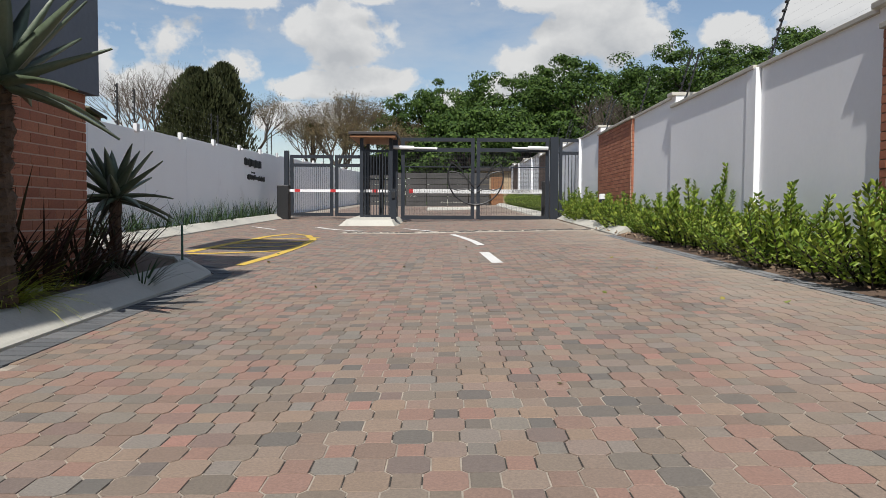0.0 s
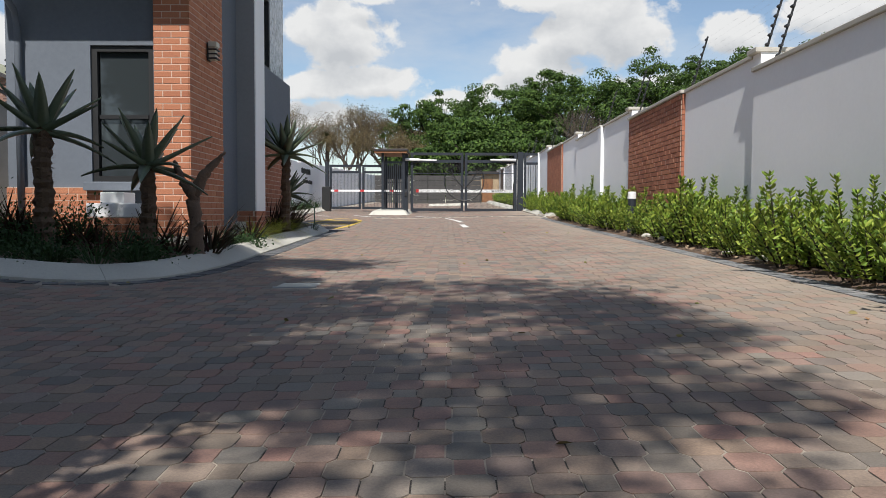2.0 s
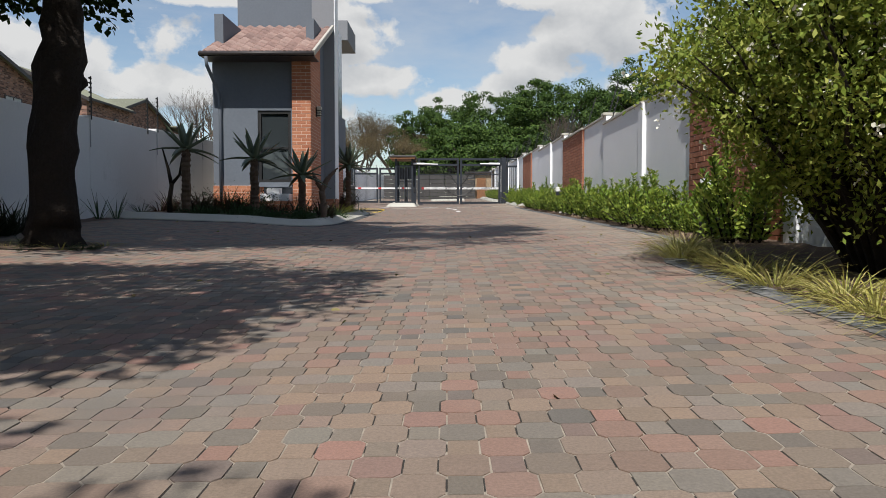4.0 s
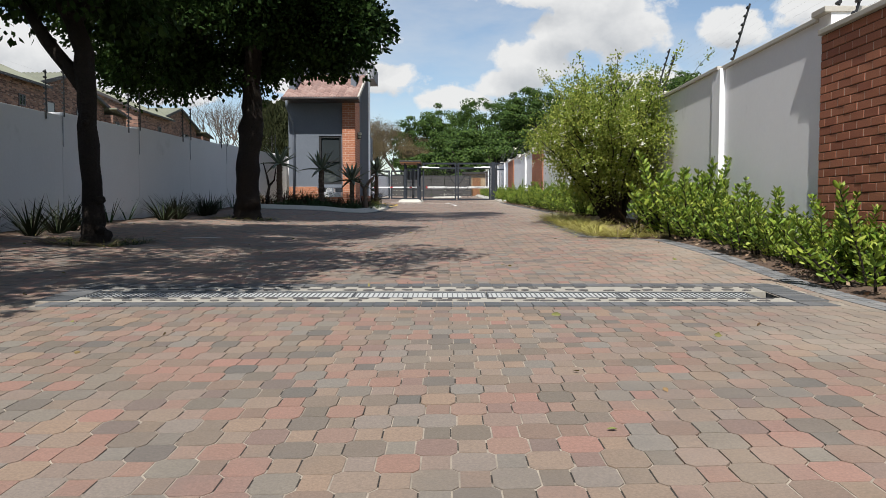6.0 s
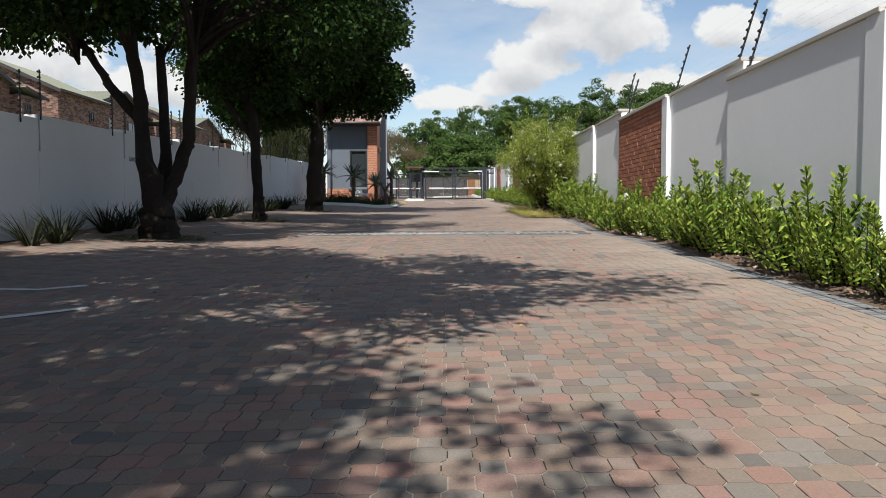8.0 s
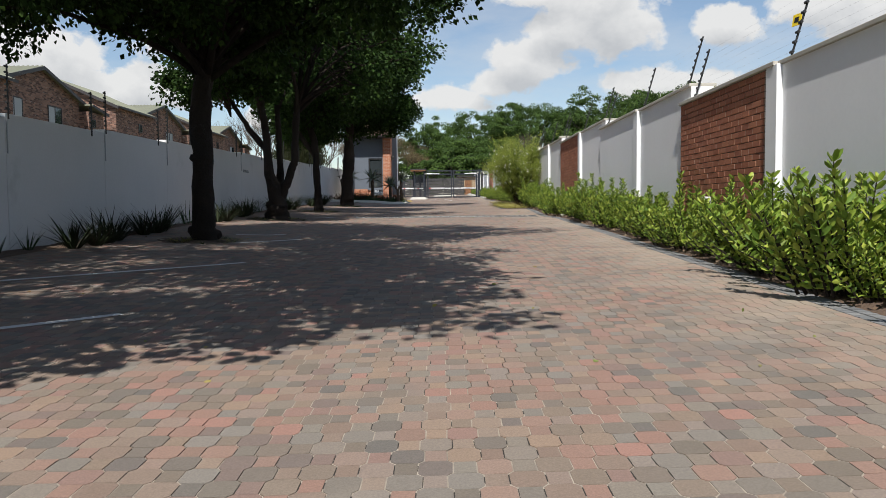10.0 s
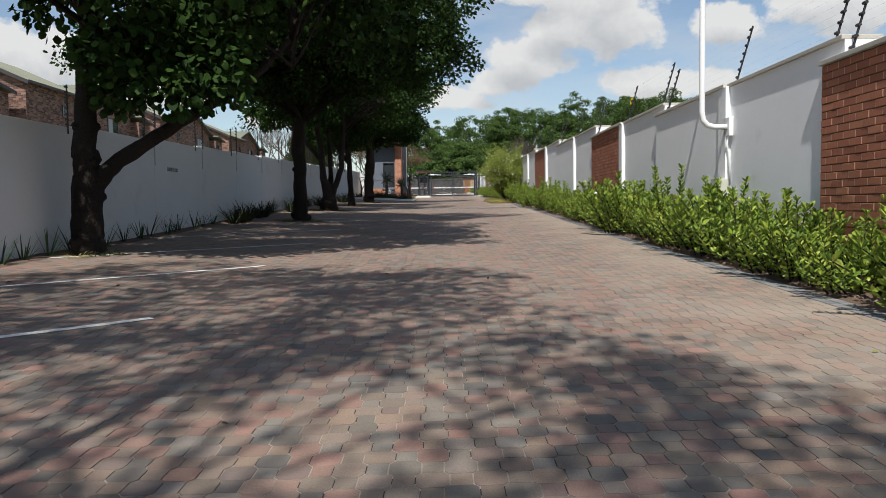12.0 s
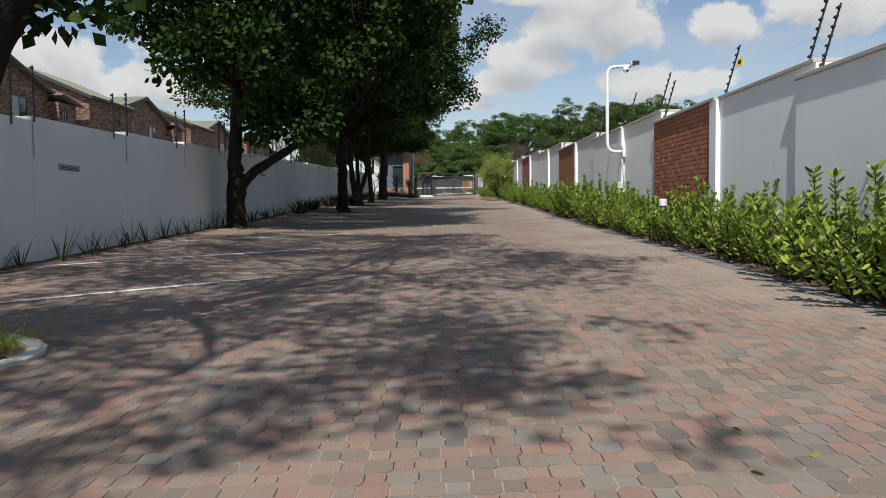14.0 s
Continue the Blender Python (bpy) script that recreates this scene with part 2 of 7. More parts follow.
    if bump:
        bp = t.new("ShaderNodeBump")
        bp.inputs["Strength"].default_value, bp.inputs["Distance"].default_value = bump, depth
        l.new(noise_at(bump_scale, 8.0).outputs["Fac"], bp.inputs["Height"])
        l.new(bp.outputs[0], b.inputs["Normal"])
    if translucent:
        tr = t.new("ShaderNodeBsdfTranslucent")
        l.new(out, tr.inputs["Color"])
        ms = t.new("ShaderNodeMixShader")
        ms.inputs[0].default_value = translucent
        l.new(b.outputs[0], ms.inputs[1])
        l.new(tr.outputs[0], ms.inputs[2])
        l.new(ms.outputs[0], t["Material Output"].inputs[0])
    return m


PAVE_TONES = ((0.287, 0.16, 0.124), (0.192, 0.136, 0.103), (0.227, 0.173, 0.133), (0.257, 0.181, 0.128), (0.15, 0.125, 0.098), (0.201, 0.178, 0.151), (0.25, 0.168, 0.128), (0.246, 0.146, 0.111), (0.197, 0.175, 0.143), (0.199, 0.152, 0.114), (0.125, 0.114, 0.099), (0.248, 0.15, 0.119))
paver_mat = mat("paver", (0.3, 0.2, 0.15), (0.2, 0.15, 0.12), 14, 0.8, 0.35, 180, pick="island", tones=PAVE_TONES, stain=((0.145, 0.128, 0.112), 0.60, 0.55), depth=0.004, dust=(0.33, 0.275, 0.215))
paver_piece_mat = mat("paver_piece", (0.3, 0.2, 0.15), (0.2, 0.15, 0.12), 14, 0.8, 0.35, 180, pick="object", tones=PAVE_TONES, stain=((0.145, 0.128, 0.112), 0.60, 0.55), depth=0.004, dust=(0.33, 0.275, 0.215))
joint_mat = mat("joint_sand", (0.17, 0.145, 0.12), (0.43, 0.37, 0.295), 1.6, 0.95, 0.3, 200, big=7.0)
grey_block_mat = mat("grey_block", (0.17, 0.175, 0.185), (0.1, 0.1, 0.105), 12, 0.8, 0.4, 120, pick="island", tones=((0.065, 0.07, 0.075), (0.10, 0.104, 0.108), (0.145, 0.145, 0.145), (0.085, 0.09, 0.092)), depth=0.004)
edge_block_mat = mat("edge_block", (0.17, 0.175, 0.185), (0.1, 0.1, 0.105), 12, 0.8, 0.4, 120, pick="island", tones=((0.15, 0.157, 0.163), (0.20, 0.203, 0.205), (0.245, 0.24, 0.232), (0.125, 0.13, 0.136)), depth=0.004)
# near-black, stands for the shade down in empty paver joints
joint_shade_mat = mat("joint_shade", (0.022, 0.018, 0.015), (0.045, 0.037, 0.03), 9, 0.95, 0.3, 200)
soil_mat = mat("soil", (0.085, 0.055, 0.038), (0.16, 0.105, 0.07), 9, 0.95, 0.8, 40, depth=0.03)
earth_mat = mat("earth", (0.16, 0.13, 0.08), (0.10, 0.11, 0.05), 1.2, 0.95, 0.5, 12, big=0.08)
plaster_mat = mat("white_plaster", (0.88, 0.885, 0.89), (0.83, 0.835, 0.845), 2.5, 0.75, 0.12, 260, stain=((0.62, 0.61, 0.58), 0.66, 0.8), depth=0.003)
# same finish as white_plaster in a lower, greyer tone
left_plaster_mat = mat("dull_white_plaster", (0.67, 0.665, 0.655), (0.61, 0.605, 0.595), 2.5, 0.8, 0.14, 240, stain=((0.42, 0.42, 0.40), 0.63, 0.7), depth=0.003)
coping_mat = mat("coping", (0.52, 0.49, 0.43), (0.40, 0.375, 0.325), 7, 0.85, 0.35, 90, depth=0.004)
concrete_mat = mat("kerb_concrete", (0.52, 0.50, 0.43), (0.41, 0.39, 0.335), 6, 0.85, 0.3, 110, stain=((0.27, 0.25, 0.21), 0.62, 1.6), depth=0.004)
mortar_mat = mat("mortar", (0.50, 0.44, 0.36), (0.38, 0.33, 0.27), 20, 0.95, 0.4, 160)
# wall mortar darkened, painting the shade that falls in raked bed joints
shaded_mortar_mat = mat("shaded_raked_mortar", (0.15, 0.10, 0.075), (0.10, 0.065, 0.05), 20, 0.95, 0.4, 160)
wall_mortar_mat = mat("wall_mortar", (0.62, 0.48, 0.39), (0.48, 0.35, 0.27), 20, 0.95, 0.4, 160)
BRICK_TONES = ((0.35, 0.13, 0.07), (0.40, 0.155, 0.085), (0.31, 0.11, 0.06), (0.43, 0.175, 0.095), (0.29, 0.10, 0.056))
brick_mat = mat("brick", (0.3, 0.1, 0.06), (0.3, 0.1, 0.06), 10, 0.8, 0.4, 120, pick="object", tones=BRICK_TONES, depth=0.004)
brick_join_mat = mat("brick_rows", (0.3, 0.1, 0.06), (0.3, 0.1, 0.06), 10, 0.8, 0.4, 120, pick="island", tones=BRICK_TONES, depth=0.004)
pillar_brick_mat = mat("orange_brick", (0.3, 0.1, 0.06), (0.3, 0.1, 0.06), 10, 0.8, 0.35, 120, pick="object", tones=((0.40, 0.15, 0.075), (0.44, 0.175, 0.09), (0.36, 0.13, 0.066), (0.47, 0.20, 0.105)), depth=0.004)
pillar_join_mat = mat("orange_brick_rows", (0.3, 0.1, 0.06), (0.3, 0.1, 0.06), 10, 0.8, 0.35, 120, pick="island", tones=((0.40, 0.15, 0.075), (0.44, 0.175, 0.09), (0.36, 0.13, 0.066), (0.47, 0.20, 0.105)), depth=0.004)
plain_brick_mat = mat("clinker_brick", (0.15, 0.065, 0.045), (0.26, 0.13, 0.09), 3, 0.85, 0.4, 25, pick="island", tones=((0.17, 0.075, 0.052), (0.24, 0.12, 0.085), (0.13, 0.06, 0.045), (0.29, 0.17, 0.125), (0.20, 0.09, 0.06)))
far_brick_mat = plain_brick_mat
_t, _l = far_brick_mat.node_tree.nodes, far_brick_mat.node_tree.links
_geo, _sx, _cx, _sum = _t.new("ShaderNodeNewGeometry"), _t.new("ShaderNodeSeparateXYZ"), _t.new("ShaderNodeCombineXYZ"), _t.new("ShaderNodeMath")
_l.new(_geo.outputs["Position"], _sx.inputs[0])
_l.new(_sx.outputs["X"], _sum.inputs[0])
_l.new(_sx.outputs["Y"], _sum.inputs[1])
_l.new(_sum.outputs[0], _cx.inputs[0])
_l.new(_sx.outputs["Z"], _cx.inputs[1])
_bt = _t.new("ShaderNodeTexBrick")
for _k, _v in (("Scale", 1.0), ("Brick Width", 0.30), ("Row Height", 0.11), ("Mortar Size", 0.008), ("Bias", -0.15)):
    _bt.inputs[_k].default_value = _v
_bt.inputs["Color1"].default_value, _bt.inputs["Color2"].default_value, _bt.inputs["Mortar"].default_value = (0.085, 0.042, 0.032, 1), (0.36, 0.20, 0.14, 1), (0.20, 0.15, 0.12, 1)
_l.new(_cx.outputs[0], _bt.inputs["Vector"])
_l.new(_bt.outputs["Color"], _t["Principled BSDF"].inputs["Base Color"])
grey_wall_mat = mat("grey_render", (0.135, 0.154, 0.182), (0.113, 0.13, 0.154), 2.5, 0.8, 0.12, 240, depth=0.003)
tile_mat = mat("roof_tile", (0.4, 0.25, 0.18), (0.3, 0.2, 0.15), 8, 0.8, 0.4, 90, pick="object", tones=((0.25, 0.155, 0.13), (0.29, 0.185, 0.155), (0.21, 0.13, 0.11), (0.33, 0.225, 0.19), (0.18, 0.112, 0.096)), depth=0.004)
far_roof_mat = mat("green_roof", (0.215, 0.22, 0.155), (0.165, 0.17, 0.125), 1.5, 0.8, 0.3, 20)
fascia_mat = mat("dark_fascia", (0.035, 0.03, 0.03), (0.05, 0.042, 0.04), 5, 0.5, 0.1, 80)
steel_mat = mat("charcoal_steel", (0.020, 0.024, 0.031), (0.03, 0.035, 0.043), 6, 0.5, 0.08, 120, spec=0.3)
black_mat = mat("black_paint", (0.012, 0.012, 0.013), (0.02, 0.02, 0.02), 8, 0.5, 0.1, 120)
white_mat = mat("white_enamel", (0.80, 0.80, 0.79), (0.74, 0.74, 0.73), 6, 0.4, 0.05, 120)
red_mat = mat("red_tape", (0.50, 0.03, 0.03), (0.42, 0.025, 0.025), 6, 0.45, 0.05, 120)
# pale tone of the long grating bars paints their sunlit south faces
sunlit_zinc_mat = mat("sunlit_zinc", (0.60, 0.61, 0.60), (0.46, 0.47, 0.46), 14, 0.5, 0.2, 90)
weathered_zinc_mat = mat("weathered_zinc", (0.096, 0.102, 0.105), (0.144, 0.15, 0.153), 14, 0.6, 0.2, 90)
galv_mat = mat("galvanised_steel", (0.45, 0.47, 0.48), (0.33, 0.35, 0.36), 14, 0.45, 0.2, 90, metal=0.6)
cream_mat = mat("cream_box", (0.55, 0.54, 0.46), (0.48, 0.47, 0.40), 6, 0.5, 0.1, 120)
line_mat = mat("road_paint", (0.72, 0.71, 0.68), (0.56, 0.54, 0.50), 16, 0.75, 0.2, 120, stain=((0.36, 0.29, 0.25), 0.60, 5.0))
yellow_line_mat = mat("yellow_paint", (0.62, 0.42, 0.06), (0.50, 0.33, 0.05), 16, 0.75, 0.2, 120, stain=((0.30, 0.21, 0.12), 0.62, 5.0))
yellow_sign_mat = mat("yellow_sign", (0.75, 0.55, 0.02), (0.68, 0.50, 0.02), 6, 0.5, 0.0)
stone_mat = mat("bluestone", (0.2, 0.2, 0.2), (0.1, 0.1, 0.1), 10, 0.8, 0.5, 90, pick="island", tones=((0.085, 0.08, 0.075), (0.13, 0.115, 0.10), (0.055, 0.055, 0.058), (0.16, 0.14, 0.115)), depth=0.006)
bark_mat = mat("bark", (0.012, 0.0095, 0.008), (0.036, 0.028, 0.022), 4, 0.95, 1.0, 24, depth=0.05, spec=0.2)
bud_mat = mat("brown_bud", (0, 0, 0), (0, 0, 0), 4, 0.8, 0, pick="island", tones=((0.13, 0.085, 0.035), (0.10, 0.09, 0.03), (0.17, 0.11, 0.05), (0.075, 0.06, 0.03)))
grey_bark_mat = mat("bare_branch", (0.065, 0.05, 0.038), (0.12, 0.094, 0.07), 6, 0.95, 0.6, 40)
dead_wood_mat = mat("dead_wood", (0.085, 0.055, 0.037), (0.17, 0.115, 0.08), 5, 0.9, 0.7, 30, depth=0.02)
LEAF = dict(rough=0.6, bump=0.0, pick="island", spec=0.14)
tree_leaf_mat = mat("tree_leaf", (0, 0, 0), (0, 0, 0), 4, tones=((0.018, 0.038, 0.010), (0.030, 0.060, 0.013), (0.011, 0.024, 0.007), (0.046, 0.082, 0.018)), translucent=0.05, **{**LEAF, "spec": 0.06})
far_leaf_mat = mat("far_tree_leaf", (0, 0, 0), (0, 0, 0), 1, tones=((0.034, 0.068, 0.014), (0.062, 0.110, 0.020), (0.018, 0.038, 0.010), (0.10, 0.155, 0.030)), translucent=0.06, **LEAF)
cypress_mat = mat("cypress_leaf", (0, 0, 0), (0, 0, 0), 1, tones=((0.035, 0.045, 0.018), (0.055, 0.06, 0.025), (0.03, 0.035, 0.016)), **LEAF)
hedge_leaf_mat = mat("hedge_leaf", (0, 0, 0), (0, 0, 0), 4, tones=((0.15, 0.245, 0.028), (0.27, 0.36, 0.045), (0.055, 0.11, 0.016), (0.40, 0.46, 0.075), (0.16, 0.26, 0.034), (0.075, 0.135, 0.02)), translucent=0.22, **{**LEAF, "spec": 0.28, "rough": 0.5})
bush_leaf_mat = mat("bush_leaf", (0, 0, 0), (0, 0, 0), 4, tones=((0.17, 0.24, 0.035), (0.30, 0.36, 0.06), (0.09, 0.14, 0.025), (0.42, 0.44, 0.10), (0.12, 0.18, 0.03)), translucent=0.32, **LEAF)
flower_mat = mat("white_flower", (0.78, 0.76, 0.66), (0.7, 0.68, 0.55), 6, 0.7, 0)
aloe_mat = mat("aloe_leaf", (0.075, 0.10, 0.06), (0.13, 0.16, 0.10), 5, 0.45, 0.15, 60)
aloe_trunk_mat = mat("dry_aloe_skirt", (0.07, 0.046, 0.03), (0.15, 0.10, 0.064), 10, 0.95, 0.6, 50, depth=0.02)
flax_mat = mat("flax_leaf", (0, 0, 0), (0, 0, 0), 4, tones=((0.040, 0.022, 0.018), (0.060, 0.033, 0.026), (0.035, 0.040, 0.022), (0.085, 0.050, 0.036)), translucent=0.1, **{**LEAF, "spec": 0.05})
dark_flax_mat = mat("dark_flax_leaf", (0, 0, 0), (0, 0, 0), 4, tones=((0.018, 0.028, 0.014), (0.030, 0.042, 0.02), (0.028, 0.026, 0.018), (0.040, 0.052, 0.026)), translucent=0.08, **{**LEAF, "spec": 0.05})
strap_mat = mat("strap_leaf", (0, 0, 0), (0, 0, 0), 4, tones=((0.028, 0.056, 0.02), (0.044, 0.08, 0.028), (0.036, 0.064, 0.03)), translucent=0.12, **LEAF)
lime_mat = mat("lime_grass", (0, 0, 0), (0, 0, 0), 4, tones=((0.30, 0.33, 0.05), (0.40, 0.42, 0.07), (0.22, 0.27, 0.05)), translucent=0.25, **LEAF)
straw_mat = mat("dry_grass", (0, 0, 0), (0, 0, 0), 4, tones=((0.46, 0.40, 0.12), (0.36, 0.36, 0.09), (0.54, 0.47, 0.2), (0.27, 0.29, 0.07)), translucent=0.2, **LEAF)
timber_mat = mat("timber_soffit", (0.28, 0.13, 0.055), (0.21, 0.095, 0.04), 8, 0.6, 0.2, 60)
tan_wall_mat = mat("tan_wall", (0.42, 0.32, 0.20), (0.36, 0.27, 0.17), 2, 0.8, 0.2, 60)
block_wall_mat = mat("dark_block_wall", (0.05, 0.048, 0.046), (0.085, 0.08, 0.076), 3, 0.9, 0.4, 60)
glass_mat = bpy.data.materials.new("glass")
glass_mat.use_nodes = True
_g = glass_mat.node_tree.nodes["Principled BSDF"]
_g.inputs["Base Color"].default_value, _g.inputs["Roughness"].default_value = (0.035, 0.042, 0.045, 1), 0.04
_g.inputs["Specular IOR Level"].default_value = 0.6
_g.inputs["IOR"].default_value = 1.6
pebbled_mat = mat("pebbled_glass", (0.52, 0.57, 0.60), (0.06, 0.07, 0.08), 2.6, 0.2, 0.2, 40, big=9.0)
blind_mat = mat("pale_blind", (0.45, 0.47, 0.48), (0.38, 0.40, 0.41), 4, 0.8, 0.1, 60)

# ---- ground ----
def sheet(name, xs, ys, dz, material, label, category, kind="structure", hole=None):
    X, Y = np.meshgrid(np.asarray(xs, float), np.asarray(ys, float))
    Z = lie(X, Y) + dz
    nx, ny = len(xs), len(ys)
    idx = np.arange(nx * ny).reshape(ny, nx)
    quads = np.stack([idx[:-1, :-1], idx[:-1, 1:], idx[1:, 1:], idx[1:, :-1]], -1).reshape(-1, 4)
    if hole:
        mx, my = X.ravel()[quads].mean(1), Y.ravel()[quads].mean(1)
        quads = quads[~((mx > hole[0]) & (mx < hole[1]) & (my > hole[2]) & (my < hole[3]))]
    me = fast_mesh(name, np.stack([X, Y, Z], -1).reshape(-1, 3), quads.ravel(), np.full(len(quads), 4))
    return tagged(part(name, me, material, smooth=True), label, category, kind=kind)


ROAD_X0, ROAD_X1, EDGE = -6.55, 3.02, 3.20
sheet("ground", [-400, -120, -60, -30, -12, -6.6, -3, -1, 0, 3.2, 6, 30, 120, 400], [-400, -150, *np.arange(-100, 101, 2.0), 150, 400], -0.16, earth_mat, "bare earth and dry grass ground around the drive", "ground")
DX0, DX1, DY0, DY1 = -2.55, 2.62, -20.99, -20.21
road_xs = sorted([*np.arange(-6.62, EDGE, 0.16), DX0, DX1, EDGE])
road_ys = sorted([*np.arange(-66, 60.1, 0.2), DY0, DY1])
road = sheet("road", road_xs, road_ys, -0.0012, joint_mat, "sandy bedding and half-open joints of the brick driveway", "road", hole=(DX0, DX1, DY0, DY1))
# the joint sand lies a little lower here and there
for v in road.data.vertices:
    v.co.z -= 0.010 * max(0.0, noise.noise(Vector((v.co.x * 1.9, v.co.y * 1.9, 3.0))) + 0.12)

# ---- boundary wall on the road's east side ----
STEP, Y0, LAP = 6.36, 6.48, 0.36
TOPS = {-7: 3.92, -6: 3.73, -5: 3.55, -4: 3.37, -3: 3.18, -2: 3.00, -1: 2.82, 0: 2.64, 1: 2.445, 2: 2.285, 3: 2.12, 4: 1.945, 5: 1.745, 6: 1.475, 7: 1.30, 8: 1.085, 9: 0.925, 10: 0.74}
PROUD, BACK, FARX = 3.92, 3.975, 4.34
wall_east = thing("wall_east", "stepped white plastered boundary wall with brick panels and stone coping", "wall", kind="structure")
brick_full, brick_half = Build(), Build()
for shape, length in ((brick_full, 0.220), (brick_half, 0.104)):
    shape.box(-0.0035, 0.02, -length / 2, length / 2, -0.0365, 0.0365, bevel=0.003)
brick_full_me, brick_half_me = brick_full.mesh("brick"), brick_half.mesh("brick")
for me in (brick_full_me, brick_half_me):
    me.materials.append(brick_mat)
brick_jobs = []
for k, top in TOPS.items():
    far, mid, near = Y0 - STEP * k + LAP, Y0 - STEP * k - STEP / 2, Y0 - STEP * (k + 1) + LAP
    low = gz(3.9, near) - 0.4
    brick = k % 2 == 0
    capped = k <= 3
    # past the capped piers the upper coping runs on behind the next bay's lower one
    end = near if capped else near - 0.38
    face = PROUD + 0.008 if brick else PROUD
    w = Build().box(face + (0.008 if brick else 0), FARX, mid, far, low, top - 0.055)
    part("brick_backing" if brick else "panel", w, shaded_mortar_mat if brick else plaster_mat, wall_east)
    part("panel", Build().box(BACK, FARX - 0.006, end, mid, low, top - 0.055), plaster_mat, wall_east)
    if brick:
        brick_jobs.append((k, face, mid, far, low, top))
    if not (brick and k in (0, -2)):
        part("pilaster", Build().box(PROUD - 0.02, FARX - 0.02, mid - 0.10, mid + 0.20, low, top - 0.045, bevel=0.006), plaster_mat, wall_east)
    part("coping", Build().box(PROUD - 0.035, FARX + 0.05, mid - 0.03, far, top - 0.055, top, bevel=0.008), coping_mat, wall_east)
    part("coping", Build().box(BACK - 0.035, FARX + 0.045, end + (0.10 if capped else 0.0), mid - 0.03, top - 0.055, top - 0.002, bevel=0.008), coping_mat, wall_east)
    if capped:
        part("pier", Build().box(PROUD + 0.03, FARX + 0.01, near - 0.14, near + 0.10, low, top - 0.03), plaster_mat, wall_east)
        part("pier_cap", Build().box(PROUD - 0.045, FARX + 0.05, near - 0.16, near + 0.12, top - 0.03, top + 0.03, bevel=0.008), coping_mat, wall_east)

# ---- walls on the west side ----
def west_wall(name, x, joints, top_at, label, finish):
    """Panels with level tops that step up from joint to joint, each joint a narrow groove."""
    w = thing(name, label, "wall", kind="structure")
    for a, b in zip(joints[:-1], joints[1:]):
        low, top, half = min(gz(x, a), gz(x, b)) - 0.4, top_at((a + b) / 2), (b - a) / 2
        panel = Build().box(x - 0.23, x, a + 0.004, b - 0.004, low, top, bevel=0.004)
        panel.v = [(px, py, pz + (0.012 * (py - a - half) if pz > low + 0.1 else 0)) for px, py, pz in panel.v]
        part("panel", panel, finish, w)
        part("core", Build().box(x - 0.21, x - 0.012, b - 0.02, b + 0.02, low, top - 0.012), finish, w)
    return w


WEST_JOINT, WEST_STEP = -48.97, 3.26


def south_top(y):
    return 0.86 + 0.0310 * (y + 43.8)


def north_top(y):
    return 2.36 + 0.033 * (y - 12.5)


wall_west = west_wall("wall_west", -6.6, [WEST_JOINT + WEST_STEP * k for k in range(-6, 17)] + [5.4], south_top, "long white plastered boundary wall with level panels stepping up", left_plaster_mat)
wall_north_west = west_wall("wall_north_west", -5.6, [5.0 + 2.2 * k for k in range(25)], north_top, "white plastered boundary wall beside the entrance gate", plaster_mat)
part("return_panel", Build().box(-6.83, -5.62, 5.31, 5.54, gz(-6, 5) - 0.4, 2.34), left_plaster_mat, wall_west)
wall_south = thing("wall_south", "plain white wall closing the drive behind", "wall", kind="structure")
part("panel", Build().box(-6.9, 4.4, -68.6, -68.3, -3, 0.4), plaster_mat, wall_south)

# ---- gatehouse ----
fin_grey_mat = mat("mid_grey_render", (0.225, 0.23, 0.245), (0.195, 0.20, 0.213), 2.5, 0.8, 0.12, 240, depth=0.003)
house = thing("gatehouse", "grey rendered gatehouse with an orange brick pillar and tiled roof", "building")
gl = gz(-4, 0) - 0.3
WX0, WX1, WZ0, WZ1 = -4.48, -3.66, 1.04, 2.80
fw = Build()
fw.box(-5.58, WX0, 0.92, 1.14, gl, 4.05).box(WX1, -3.6, 0.92, 1.14, gl, 4.05).box(WX0, WX1, 0.92, 1.14, WZ1, 4.05).box(WX0, WX1, 0.92, 1.14, gl, WZ0)
part("front_wall", fw, grey_wall_mat, house)
part("side_wall", Build().box(-5.58, -5.36, 1.14, 3.3, gl, 5.2), grey_wall_mat, house)
part("east_wall", Build().box(-3.40, -3.20, 1.6, 3.3, gl, 5.2), grey_wall_mat, house)
part("rear_wall", Build().box(-5.60, -3.52, 3.30, 3.56, gl, 6.25), grey_wall_mat, house)
part("parapet", Build().box(-5.66, -3.53, 3.24, 3.62, 6.25, 6.33, bevel=0.01), plaster_mat, house)
part("fin", Build().box(-3.52, -2.915, 3.10, 3.68, 0.67, 6.9, bevel=0.006), fin_grey_mat, house)
part("fin_edge", Build().box(-2.915, -2.895, 3.104, 3.676, 0.67, 6.9), plaster_mat, house, "white painted edge face")
part("rear_block", Build().box(-5.6, -3.10, 3.68, 6.65, 1.92, 3.24), grey_wall_mat, house)
part("upper_wall", Build().box(-5.6, -3.26, 3.68, 6.4, 3.24, 5.86), grey_wall_mat, house)
part("canopy", Build().box(-4.6, -3.1, 7.3, 9.4, 5.95, 6.6, bevel=0.012), fin_grey_mat, house)
part("brick_core", Build().box(-5.6, -3.20, 3.62, 6.5, gl, 1.92), shaded_mortar_mat, house)
part("floor_slab", Build().box(-5.5, -3.0, 0.7, 5.9, gl, gz(-4, 3) + 0.1), concrete_mat, house)
